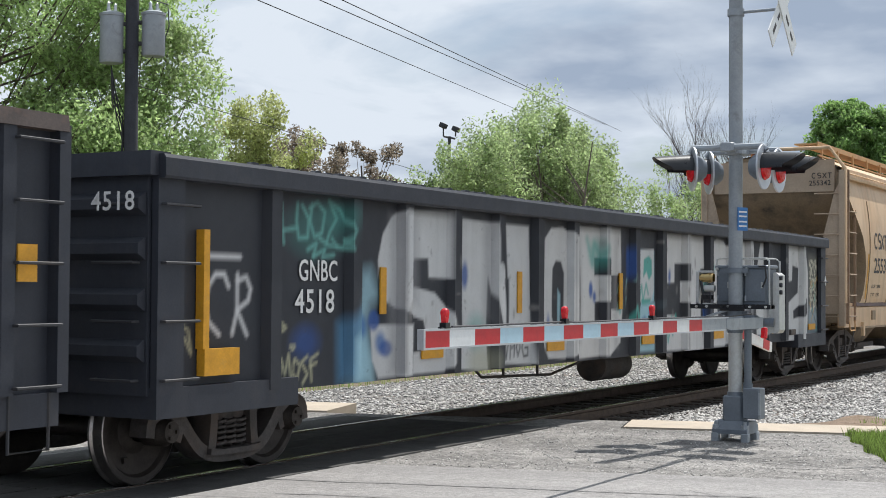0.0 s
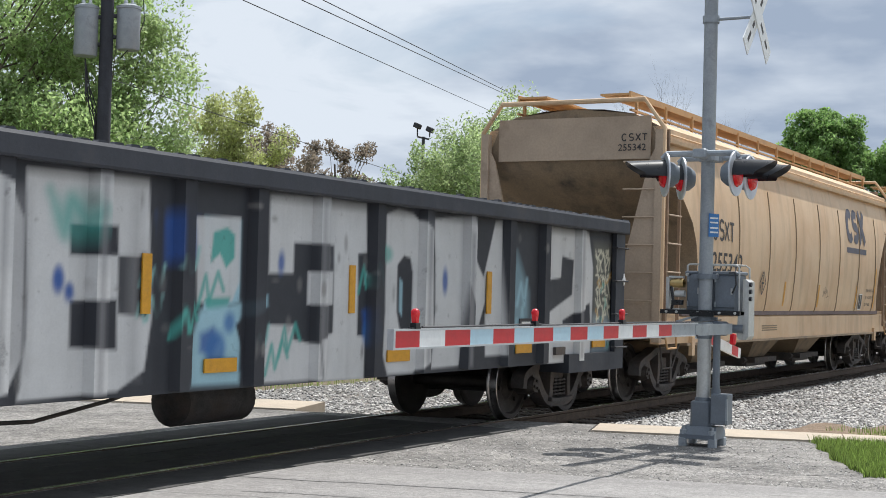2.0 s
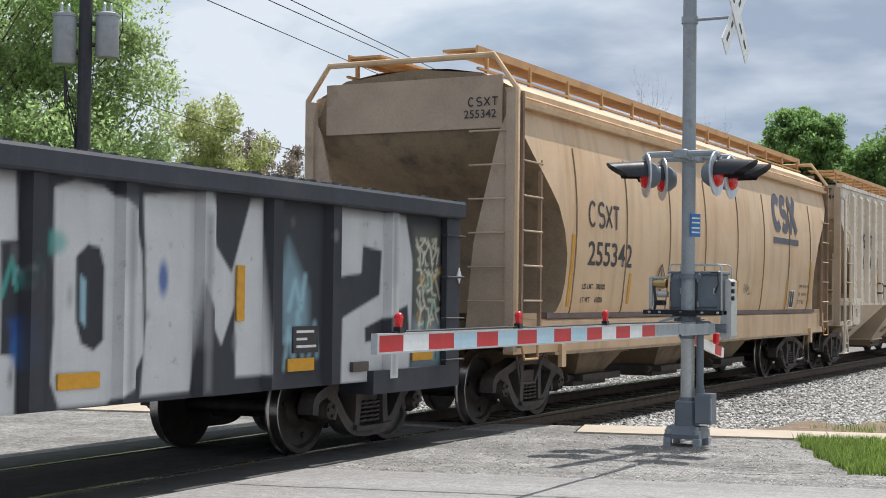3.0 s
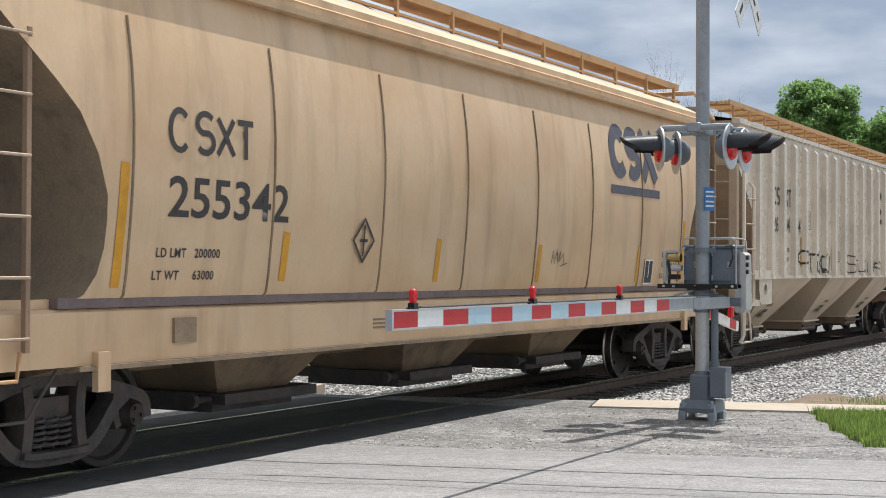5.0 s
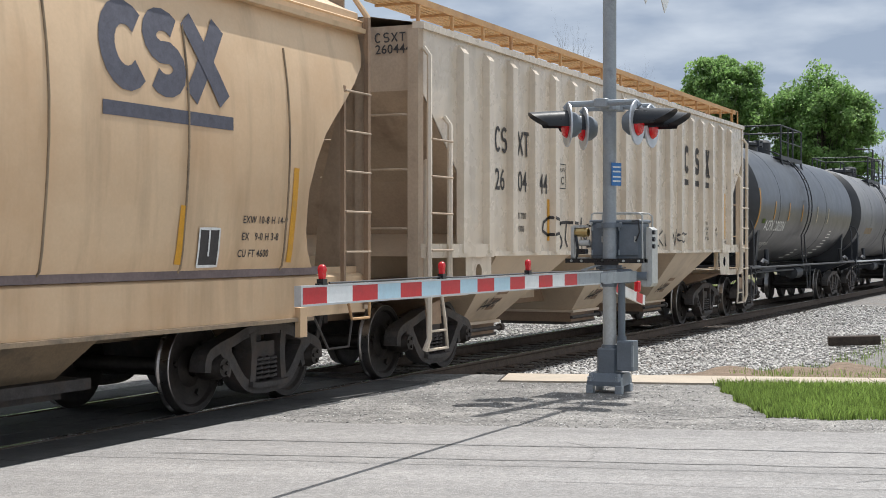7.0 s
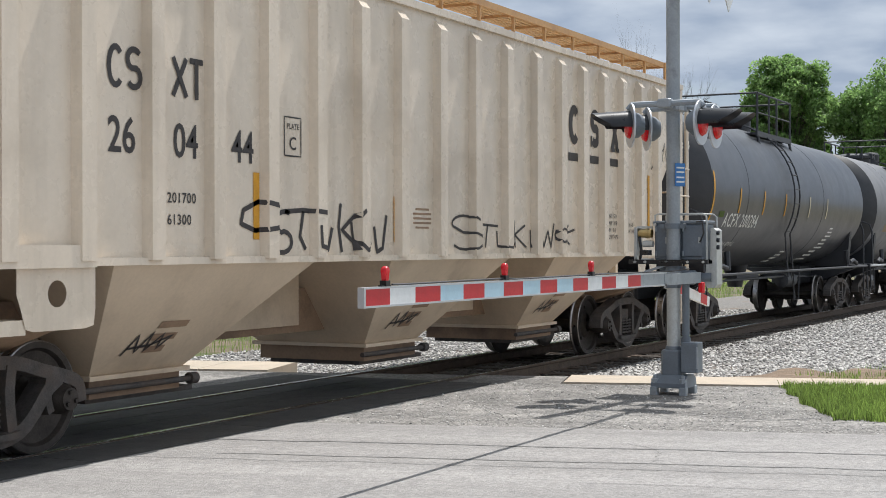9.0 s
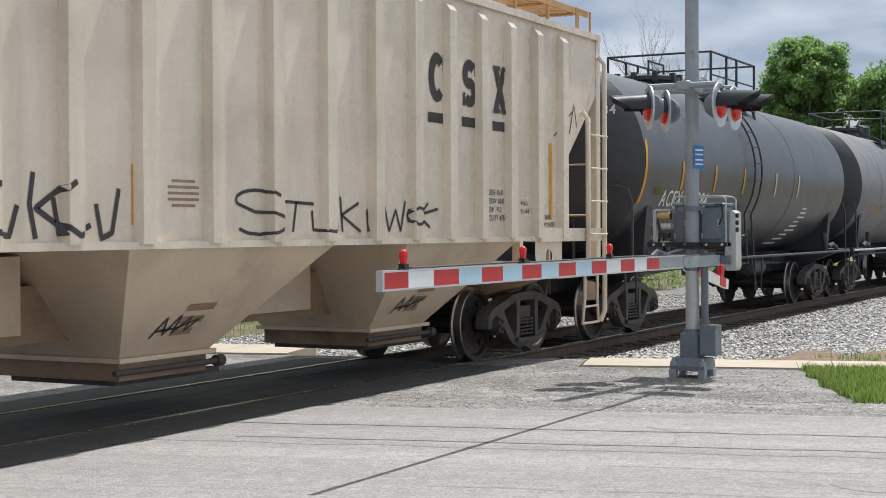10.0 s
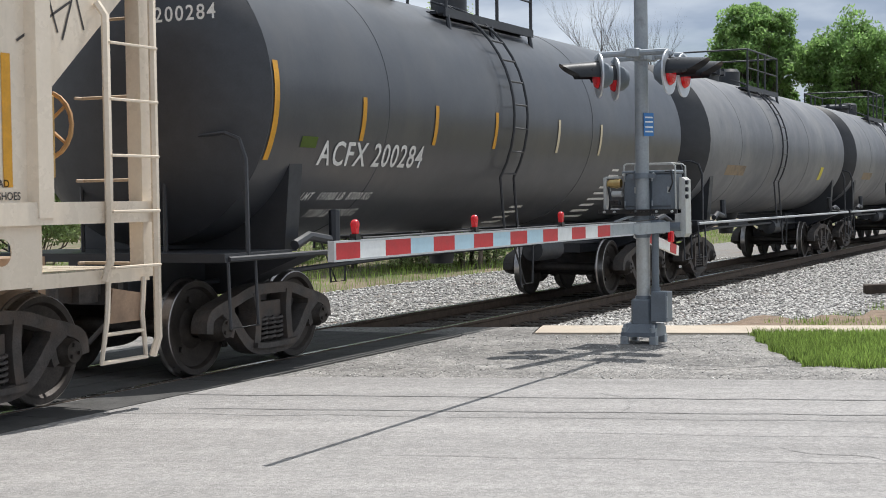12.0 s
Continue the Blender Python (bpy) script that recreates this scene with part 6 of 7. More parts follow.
    for side in (-1, 1):
        walkway = part("running_board", Solid().box(-half, far, side * 1.40 - 0.012, side * 1.40 + 0.012, 4.56, 4.64), MAT["tan_rail"], car, "orange-tan slatted roof walkway")
        for k in range(7):
            ys = side * (1.34 - 0.085 * k)
            part("slat", Solid().box(-half, far, ys - 0.026, ys + 0.026, 4.60, 4.625), MAT["walkway"], walkway)
        for k in range(17):
            x = -half + 0.3 + (half + far - 0.6) * k / 16
            part("walkway_post", Solid().box(x - 0.02, x + 0.02, side * 1.38 - 0.018, side * 1.38 + 0.018, 4.30, 4.60), MAT["tan_rail"], walkway)
            part("walkway_bearer", Solid().box(x - 0.02, x + 0.02, min(side * 0.8, side * 1.385), max(side * 0.8, side * 1.385), 4.57, 4.598), MAT["tan_rail"], walkway)
    s = Solid().tube([(far - 0.5, -1.45, 4.3), (far - 0.5, -1.45, 4.62), (far - 0.02, -1.45, 4.62), (far - 0.02, -1.45, 4.2)], 0.016, 6)
    part("grab_iron", s, MAT["tan_rail"], car)
    # markings between the ribs
    bl = MAT["black_letter"]
    mark(car, bl, [shape_c(-6.08, 2.92, 0.16, 0.30), shape_s(-5.86, 2.92, 0.16, 0.30)], 0.05, wrap)
    mark(car, bl, [[(-5.28, 2.90), (-5.10, 3.22)], [(-5.28, 3.22), (-5.10, 2.90)], [(-5.06, 3.21), (-4.88, 3.21)], [(-4.97, 3.2), (-4.97, 2.89)]], 0.05, wrap)
    for txt, x in (("26", -6.10), ("04", -5.28), ("44", -4.46)):
        lettering("marking", txt, 0.40, bl, car, x, 2.40, wrap, 1.0, squeeze=0.86, label="black painted number")
    me = lettering("marking", "260444", 0.155, bl, car, 0, 0, lambda x, z: 0, 1.05, label="black painted number")
    me.matrix_basis = pose(-half + 0.03, -0.94, 3.95, 0, 0, -90)
    mark(car, bl, [shape_c(0, 0, 0.12, 0.17), shape_s(0.19, 0, 0.11, 0.17), [(0.36, 0.0), (0.48, 0.17)], [(0.36, 0.17), (0.48, 0.0)], [(0.53, 0.16), (0.66, 0.16)], [(0.595, 0.16), (0.595, 0)]], 0.03, lambda x, z: 0, pose(-half + 0.03, -0.94, 4.09, 0, 0, -90) @ Matrix.Scale(0.62, 4))
    for shp, x in (("c", 3.34), ("s", 4.14), ("x", 4.93)):
        if shp == "c":
            mark(car, bl, [shape_c(x + 0.05, 3.10, 0.25, 0.42)], 0.125, wrap)
            mark(car, bl, [[(x + 0.33, 3.38), (x + 0.33, 3.56)]], 0.05, wrap)
        elif shp == "s":
            mark(car, bl, [shape_s(x + 0.05, 3.10, 0.22, 0.42)], 0.125, wrap)
            mark(car, bl, [[(x + 0.31, 3.40), (x + 0.31, 3.56)], [(x + 0.02, 3.05), (x + 0.02, 3.20)]], 0.05, wrap)
        else:
            mark(car, bl, [[(x + 0.06, 3.06), (x + 0.27, 3.54)], [(x + 0.06, 3.54), (x + 0.27, 3.06)]], 0.115, wrap)
            mark(car, bl, [[(x - 0.02, 3.55), (x + 0.15, 3.55)], [(x + 0.20, 3.55), (x + 0.35, 3.55)], [(x - 0.02, 3.05), (x + 0.15, 3.05)], [(x + 0.20, 3.05), (x + 0.35, 3.05)]], 0.055, lambda px, z: wrap(px, z) - 0.008)
        part("emblem_bar", ribbons([[(x - 0.03, 2.87), (x + 0.36, 2.87)]], 0.11, wrap), bl, car)
    part("plate_mark", ribbons([[(-3.62, 2.50), (-3.62, 2.86), (-3.34, 2.86), (-3.34, 2.50), (-3.62, 2.50)]], 0.014, wrap), bl, car)
    lettering("marking", "PLATE", 0.075, bl, car, -3.58, 2.75, wrap, 1.0)
    lettering("marking", "C", 0.17, bl, car, -3.54, 2.56, wrap, 1.0)
    for txt, z in (("201700", 2.02), ("61300", 1.84)):
        lettering("marking", txt, 0.12, bl, car, -5.36, z, wrap, 1.1)
    for txt, z in (("EXH 15-0", 2.06), ("EXW 10-8", 1.96), ("EW   9-2", 1.86), ("CU FT 4750", 1.76)):
        lettering("marking", txt, 0.09, bl, car, 4.78, z, wrap, 1.05)
    lettering("marking", "H 6-5", 0.08, bl, car, 5.68, 1.95, wrap, 1.05)
    lettering("marking", "H 14-8", 0.08, bl, car, 5.68, 1.85, wrap, 1.05)
    lettering("marking", "2\" TREAD", 0.08, bl, car, 6.25, 1.78, wrap, 1.0)
    lettering("marking", "COMP SHOES", 0.08, bl, car, 6.22, 1.69, wrap, 1.0)
    for x, z, w in ((-1.05, 2.05, 0.3), (-1.1, 2.0, 0.4), (-1.1, 1.95, 0.4), (-1.1, 1.9, 0.4), (-1.05, 1.85, 0.3)):
        part("marking", Solid().box(x, x + w, -1.556, -1.55, z, z + 0.022), MAT["rust_brown"], car, "faint unreadable lettering bar")
    for x, z0, z1 in ((-4.08, 1.72, 2.32), (-1.50, 1.70, 2.18), (3.70, 1.68, 2.18), (6.58, 1.78, 2.75)):
        part("reflector", ribbons([[(x, z0), (x, z1)]], 0.095, wrap), MAT["yellow"], car, "yellow reflective strip")
    # scrawls that run over sheets and ribs alike
    def scrawl(x, z):
        d = min(abs(x - r) for r in ribs)
        return -1.55 - 0.09 * min(max((0.105 - d) / 0.023, 0), 1)

    bows = lambda cx_, cz, rx, rz, a0, a1: arc(cx_, cz, rx, a0, a1, 8, rz)
    tag1 = [[(-3.75, 2.02), (-4.05, 2.06), (-4.28, 1.98), (-4.32, 1.86), (-4.1, 1.80), (-3.72, 1.84)], bows(-3.62, 1.88, 0.16, 0.10, 60, 250) + bows(-3.66, 1.70, 0.16, 0.10, 80, -130),
            [(-3.62, 1.98), (-3.30, 2.00), (-2.95, 1.98)], [(-3.30, 1.99), (-3.36, 1.75), (-3.26, 1.63)], [(-3.12, 1.86), (-3.10, 1.66), (-2.86, 1.62), (-2.78, 1.84)],
            [(-2.62, 2.08), (-2.66, 1.85), (-2.60, 1.60)], [(-2.26, 2.02), (-2.60, 1.82), (-2.22, 1.62), (-2.02, 1.70)], [(-2.42, 1.90), (-2.36, 1.62)], [(-1.96, 1.86), (-1.90, 1.60), (-1.78, 1.64), (-1.70, 1.98)]]
    part("tag", ribbons(tag1, 0.045, scrawl, step=0.02), bl, car, "black sprayed graffiti scrawl")
    tag2 = [bows(0.12, 1.92, 0.30, 0.09, 30, 200) + bows(0.16, 1.72, 0.34, 0.10, 100, -150), [(0.48, 1.92), (1.05, 1.90)], [(0.76, 1.92), (0.70, 1.64)], [(1.02, 1.84), (1.04, 1.66), (1.34, 1.64), (1.42, 1.92)],
            [(1.52, 1.98), (1.56, 1.64)], [(1.86, 1.92), (1.54, 1.80), (1.90, 1.64)], [(2.02, 1.86), (2.04, 1.64)]]
    part("tag", ribbons(tag2, 0.030, scrawl, step=0.02), bl, car, "black sprayed graffiti scrawl")
    tag3 = [[(2.36, 1.92), (2.46, 1.64), (2.60, 1.86), (2.70, 1.64), (2.80, 1.96)], bows(2.96, 1.80, 0.12, 0.09, 20, 330), [(3.30, 1.94), (3.10, 1.80), (3.34, 1.68)], [(3.14, 1.82), (3.52, 1.88)]]
    part("tag", ribbons(tag3, 0.032, scrawl, step=0.02), bl, car, "black sprayed graffiti scrawl")
    tag4 = [[(6.85, 2.9), (7.0, 3.35), (7.15, 2.95)], [(6.7, 2.85), (7.3, 3.2)], [(7.2, 2.9), (7.35, 3.3), (7.45, 3.0)], [(6.8, 2.6), (6.9, 2.75), (7.0, 2.6), (6.9, 2.45), (6.8, 2.6)]]
    part("tag", ribbons(tag4, 0.02, wrap), bl, car, "black sprayed graffiti scrawl")
    s = Solid().tube([(-2.35, -1.57, 1.85), (-2.2, -1.57, 2.05), (-2.05, -1.57, 1.85), (-2.2, -1.57, 1.65), (-2.35, -1.57, 1.85)], 0.012, 4)
    part("placard_holder", s, MAT["cream"], car)
    add_truck(car, -6.95)
    add_truck(car, 6.85)
    car.matrix_basis = pose(cx, TRACK_Y, 0)
    ROLLING.append((car, cx))


def build_tank(marked, mat, x):
    car = thing("tank_car", "black tank car with white lettering and yellow reflectors" if marked else "dusty grey tank car with a top platform and side ladder", "train car", group="" if marked else "tank cars")
    R, zc = 1.50, 2.72
    wrap = lambda px, z: -math.sqrt(max(R * R - (z - zc) ** 2, 0.01))
    head = [(-7.30, 0.0), (-7.28, 0.3), (-7.21, 0.65), (-7.09, 0.98), (-6.94, 1.24), (-6.79, 1.41), (-6.68, R)]
    part("tank_head", Solid().lathe(head, 48, "x", (0, 0, zc)), MAT["tank_black"], car)
    part("tank_head", Solid().lathe([(-a, r) for a, r in reversed(head)], 48, "x", (0, 0, zc)), MAT["tank_black"], car)
    s = Solid()
    s.lathe([(-6.68 + 13.36 * k / 12, R) for k in range(13)], 64, "x", (0, 0, zc))
    part("tank_shell", s, mat, car)
    for px in (-4.3, 2.15) if marked else (-4.3, -1.6, 2.15):
        part("weld_seam", Solid().lathe([(px - 0.012, R), (px - 0.008, R + 0.005), (px + 0.008, R + 0.005), (px + 0.012, R)], 64, "x", (0, 0, zc)), mat, car)
    for q in (-1, 1):
        e = q * 7.45
        part("stub_sill", Solid().box(min(e, q * 4.6), max(e, q * 4.6), -0.35, 0.35, 0.72, 1.15), MAT["tank_black"], car)
        s = Solid().prism([(-1.25, 1.15), (1.25, 1.15), (1.33, 2.05), (1.0, 1.65), (0.5, 1.35), (-0.5, 1.35), (-1.0, 1.65), (-1.33, 2.05)], q * 6.0 - 0.12, q * 6.0 + 0.12, "x")
        part("saddle", s, MAT["tank_black"], car)
        part("end_platform", Solid().box(min(e, q * 6.3), max(e, q * 6.3), -1.45, 1.45, 1.10, 1.18), MAT["tank_black"], car)
        r = q * 7.05
        s = Solid().tube([(r, -0.5, 1.18), (r, -0.5, 2.25), (r, -1.20, 2.30), (r, -1.36, 2.24), (r, -1.43, 2.05), (r, -1.44, 1.1)], 0.022, 6)
        part("end_rail", s, MAT["tank_black"], car)
        s = Solid().tube([(r, 0.5, 1.18), (r, 0.5, 2.25), (r, 1.20, 2.30), (r, 1.36, 2.24), (r, 1.43, 2.05), (r, 1.44, 1.1)], 0.022, 6)
        part("end_rail", s, MAT["tank_black"], car)
        s = Solid().tube([(e - q * 0.05, -1.45, 1.1), (e - q * 0.05, -1.47, 0.5), (e - q * 0.5, -1.47, 0.5), (e - q * 0.5, -1.45, 1.1)], 0.016, 6)
        part("step", s, MAT["tank_black"], car)
        part("coupler", COUPLER, None, car, at=pose(e, 0, 0, 0, 0, 0 if q > 0 else 180))
        part("bolster_plate", Solid().prism([(-1.45, 1.1), (1.45, 1.1), (0.5, 0.72), (-0.5, 0.72)], q * 6.0 - 0.2, q * 6.0 + 0.2, "x"), MAT["tank_black"], car)
        s = Solid().tube([(q * 5.3, -1.35, 1.55), (q * 5.35, -1.38, 1.2)], 0.06, 8).tube([(q * 5.5, -1.4, 1.25), (q * 5.9, -1.4, 1.3), (q * 6.2, -1.42, 1.22)], 0.05, 8)
        part("valve", s, MAT["tank_black"], car)
    for side in (-1, 1):
        part("side_rail", Solid().tube([(-7.4, side * 1.46, 1.13), (7.4, side * 1.46, 1.13)], 0.026, 6), MAT["silver"] if not marked else MAT["tank_black"], car)
        # ladder bowed over the shell, with stiles and rungs
        for px in (-1.06, -0.62):
            pts = [(px, side * (R + 0.10) * math.cos(a), zc + (R + 0.10) * math.sin(a)) for a in (radians(-30 + 105 * i / 14) for i in range(15))]
            part("ladder_stile", Solid().tube([(px, side * 1.45, 1.0)] + pts, 0.018, 6), MAT["tank_black"], car)
        for i in range(10):
            a = radians(-28 + 11 * i)
            y, z = side * (R + 0.10) * math.cos(a), zc + (R + 0.10) * math.sin(a)
            part("rung", Solid().tube([(-1.06, y, z), (-0.62, y, z)], 0.013, 5), MAT["tank_black"], car)
        s = Solid().tube([(-0.65, side * 1.46, 1.15), (-0.6, side * 1.46, 0.5), (-0.2, side * 1.46, 0.5), (-0.15, side * 1.46, 1.15)], 0.015, 5)
        s.tube([(-0.9, side * 1.46, 1.15), (-0.45, side * 1.46, 0.5)], 0.012, 5)
        part("step", s, MAT["tank_black"], car)
    # top platform with rails and the dome
    s = Solid()
    for side in (-1, 1):
        for k in range(4):
            y = side * (0.60 + 0.115 * k)
            s.box(-1.85, 1.05, y - 0.045, y + 0.045, 3.99, 4.03)
        s.box(-1.85, 1.05, side * 0.99 - 0.02, side * 0.99 + 0.02, 3.95, 4.06)
        for px in (-1.75, -0.4, 0.95):
            s.tube([(px, side * 0.98, 3.99), (px - 0.06, side * 1.05, 3.72)], 0.03, 6).tube([(px, side * 0.62, 3.99), (px, side * 0.62, 4.05)], 0.03, 6)
    part("top_platform", s, MAT["tank_black"], car, "slatted black walkway over the shell")
    s = Solid()
    for y in (-0.99, 0.99):
        for px in (-1.80, -0.85, -0.20, 1.0):
            s.tube([(px, y, 4.0), (px, y, 4.86)], 0.024, 6)
        s.tube([(-1.80, y, 4.86), (1.0, y, 4.86)], 0.022, 6)
        s.tube([(-1.80, y, 4.45), (1.0, y, 4.45)], 0.016, 6)
    for px in (-1.80, 1.0):
        s.tube([(px, -0.99, 4.86), (px, 0.99, 4.86)], 0.02, 6)
    part("platform_rail", s, MAT["tank_black"], car)
    s = Solid().lathe([(4.12, 0.52), (4.27, 0.52), (4.28, 0.62), (4.35, 0.62), (4.37, 0.5), (4.42, 0.3), (4.43, 0.0)], 28, "z", (-2.5, 0, 0))
    for i in range(10):
        a = math.pi / 5 * i
        s.cbox((-2.5 + 0.60 * math.cos(a), 0.60 * math.sin(a), 4.33), (0.09, 0.09, 0.16))
    s.tube([(-2.9, -0.2, 4.36), (-2.9, -0.2, 4.62), (-2.1, -0.2, 4.62), (-2.1, -0.2, 4.36)], 0.02, 6)
    part("manway", s, MAT["tank_black"], car, "bolted round manway cover")
    part("valve_housing", Solid().lathe([(4.15, 0.26), (4.55, 0.26), (4.62, 0.2), (4.64, 0.0)], 20, "z", (0.35, 0, 0)), MAT["tank_black"], car)
    part("bottom_outlet", Solid().lathe([(0.75, 0.0), (0.75, 0.16), (1.0, 0.2), (1.25, 0.3)], 16, "z").box(-0.9, 0.9, -0.3, 0.3, 0.95, 1.02), MAT["tank_black"], car)
    part("brake_pipe", Solid().tube([(-6.5, -0.5, 0.85), (-2.5, -0.55, 0.95), (2.5, -0.55, 0.95), (6.5, -0.5, 0.85)], 0.03, 6), MAT["tank_black"], car)
    part("air_reservoir", Solid().lathe([(-0.5, 0.0), (-0.45, 0.17), (0.45, 0.17), (0.5, 0.0)], 14, "x", (2.6, -0.5, 0.85)), MAT["tank_black"], car)
    if marked:
        lettering("marking", "ACFX 200284", 0.35, MAT["white_letter"], car, -5.62, 2.02, wrap, 1.12, 0.008, squeeze=1.04, tilt=-0.2, label="white painted lettering")
        lettering("marking", "LD LMT   191800 LB  87000 KG", 0.115, MAT["white_letter"], car, -5.75, 1.66, lambda px, z: wrap(px, z), 1.1, 0.008)
        lettering("marking", "LT WT      71200 LB  32300 KG", 0.115, MAT["white_letter"], car, -5.75, 1.48, lambda px, z: wrap(px, z), 1.1, 0.008)
        me = lettering("marking", "200284", 0.20, MAT["white_letter"], car, 0, 0, lambda px, z: 0, 1.2)
        me.matrix_basis = pose(-7.22, -0.55, 3.35, 0, 0, -90)
        part("reflector", ribbons([[(-6.60, 2.05), (-6.60, 3.0)]], 0.09, wrap, 0.008), MAT["yellow"], car, "yellow reflective strip")
        for px in (-4.87, -3.13, -1.40, 0.78, 2.52):
            part("reflector", ribbons([[(px, 2.28), (px, 2.74)]], 0.085, wrap, 0.008), MAT["yellow"] if px < 0.5 else MAT["pale_yellow"], car, "reflective strip")
        part("reflector", ribbons([[(-6.05, 2.24), (-5.75, 2.24)]], 0.11, wrap, 0.008), MAT["grass"], car, "small green label")
        for i in range(9):
            part("marking", ribbons([[(3.0 + 0.05 * i, 1.35 + 0.09 * i), (3.9 - 0.1 * (i % 3), 1.35 + 0.09 * i)]], 0.035, wrap, 0.008), MAT["white_letter"], car, "unreadable white lettering bars")
        for i in range(4):
            part("marking", ribbons([[(0.2 + 0.04 * i, 1.32 + 0.07 * i), (0.75, 1.32 + 0.07 * i)]], 0.03, wrap, 0.008), MAT["white_letter"], car, "unreadable white lettering bars")
    else:
        part("placard", ribbons([[(4.0, 2.0), (4.0, 2.32)]], 0.34, wrap, 0.008), material("yellow_placard", (0.65, 0.55, 0.04), 0.5), car, "yellow square placard")
        part("marking", ribbons([[(-5.2, 2.15), (-3.7, 2.15)]], 0.2, wrap, 0.008), MAT["tan_dark"], car, "faded unreadable lettering bar")
    add_truck(car, -6.1)
    add_truck(car, 5.8)
    car.matrix_basis = pose(x, TRACK_Y, 0)
    ROLLING.append((car, x))
    return car


build_lead_gondola()
build_gondola()
build_round_hopper()
build_ribbed_hopper()
build_tank(True, MAT["tank"], 72.85)
second = build_tank(False, MAT["tank_dusty"], 88.15)
for k in range(1, 5):
    x = 88.15 + 15.25 * k
    ob = copy_thing(second, pose(x, TRACK_Y, 0))
    ROLLING.append((ob, x))
    for c in ob.children_recursive:
        if c.name.startswith("wheelset"):
            SPINNING.append((c, c.matrix_basis.translation.x))

# ---- crossing signal with its gate ----
def build_signal():
    sig = thing("crossing_signal", "grey steel railway crossing signal mast with red lamps and lowered gate", "crossing signal", pose(15.9, 5.2, 0))
    G, B = MAT["galvanised"], MAT["box_grey"]
    part("mast_sleeve", Solid().lathe([(0.50, 0.077), (1.30, 0.077)], 20, "z"), MAT["bright_steel"], sig, "paler galvanised lower mast pipe")
    part("mast", Solid().lathe([(1.28, 0.074), (1.30, 0.078), (5.6, 0.076), (5.62, 0.08), (5.66, 0.04), (5.66, 0.0)], 20, "z"), G, sig, "tall grey steel mast")
    # base casting with bolts and junction box
    s = Solid().cbox((0, 0, 0.30), (0.22, 0.24, 0.36), bevel=0.03)
    s.prism([(-0.21, 0.06), (0.21, 0.06), (0.21, 0.11), (0.12, 0.20), (-0.12, 0.20), (-0.21, 0.11)], -0.20, 0.20)
    s.lathe([(0.45, 0.10), (0.52, 0.09), (0.52, 0.0)], 16, "z")
    base = part("base", s, B, sig, "dark grey cast mast base")
    for x in (-0.165, 0.165):
        for y in (-0.165, 0.165):
            part("anchor_bolt", Solid().lathe([(-0.03, 0.03), (0.06, 0.03), (0.06, 0.045), (0.16, 0.045), (0.16, 0.02), (0.2, 0.02), (0.2, 0.0)], 8, "z", (x, y, 0)), G, base)
    for y in (-0.17, 0.17):
        for x in (-0.17, 0.17):
            part("base_foot", Solid().cbox((x, y, 0.02), (0.09, 0.085, 0.10), bevel=0.01), MAT["galvanised"], base)
    jb = part("junction_box", Solid().cbox((0, 0, 0), (0.22, 0.19, 0.34), bevel=0.015), B, sig, "grey metal junction box", pose(-0.02, -0.22, 0.40))
    part("lid", Solid().cbox((-0.115, 0, 0), (0.012, 0.17, 0.31), bevel=0.0), B, jb)
    part("hinge", Solid().box(-0.125, -0.1, -0.105, -0.085, -0.12, 0.12), G, jb)
    part("conduit", Solid().tube([(0, -0.145, 0.55), (0, -0.145, 1.25)], 0.042, 12).lathe([(0.55, 0.055), (0.62, 0.055)], 12, "z", (0, -0.145, 0)), B, sig)
    # mechanism behind the mast, on a bracket: a housing with two doors, motor, counterweight plates
    part("mechanism_box", Solid().cbox((0.27, -0.04, 1.70), (0.36, 0.60, 0.42), bevel=0.03), B, sig, "slate grey gate mechanism housing")
    for y, w in ((0.155, 0.17), (-0.20, 0.24)):
        door = part("housing_door", Solid().cbox((0.082, y, 1.71), (0.022, w, 0.35), bevel=0.008), B, sig)
        for z in (1.57, 1.85):
            part("hinge", Solid().lathe([(z - 0.03, 0.0), (z - 0.03, 0.012), (z + 0.03, 0.012), (z + 0.03, 0.0)], 8, "z", (0.066, y + w / 2 - 0.01, 0)), G, door)
        part("latch", Solid().cbox((0.062, y - w / 2 + 0.035, 1.72), (0.02, 0.02, 0.07)), MAT["bright_steel"], door)
    part("housing_cover", Solid().cbox((0.27, -0.04, 1.925), (0.39, 0.63, 0.04), bevel=0.02), B, sig)
    s = Solid()
    for x in (0.07, 0.47):
        s.tube([(x, 0.24, 1.94), (x, 0.24, 2.005), (x, 0.21, 2.02), (x, -0.32, 2.02), (x, -0.365, 1.99), (x, -0.37, 1.50)], 0.011, 6)
    for k in range(7):
        y = 0.20 - 0.085 * k
        s.tube([(0.07, y, 2.02), (0.47, y, 2.02)], 0.009, 5)
    part("guard_rail", s, MAT["bright_steel"], sig, "bright bent guard rail over the mechanism")
    for y in (0.24, 0.10, -0.11):
        part("bolt", Solid().lathe([(-0.10, 0.0), (-0.10, 0.018), (-0.06, 0.018)], 8, "x", (0.15, y, 1.90)), MAT["bright_steel"], sig)
    # motor standing off on the arm's side
    part("motor_bracket", Solid().cbox((0.05, 0.44, 1.68), (0.16, 0.035, 0.38)).cbox((0.05, 0.36, 1.87), (0.10, 0.16, 0.025)).cbox((0.05, 0.36, 1.50), (0.16, 0.18, 0.025)), MAT["bright_steel"], sig)
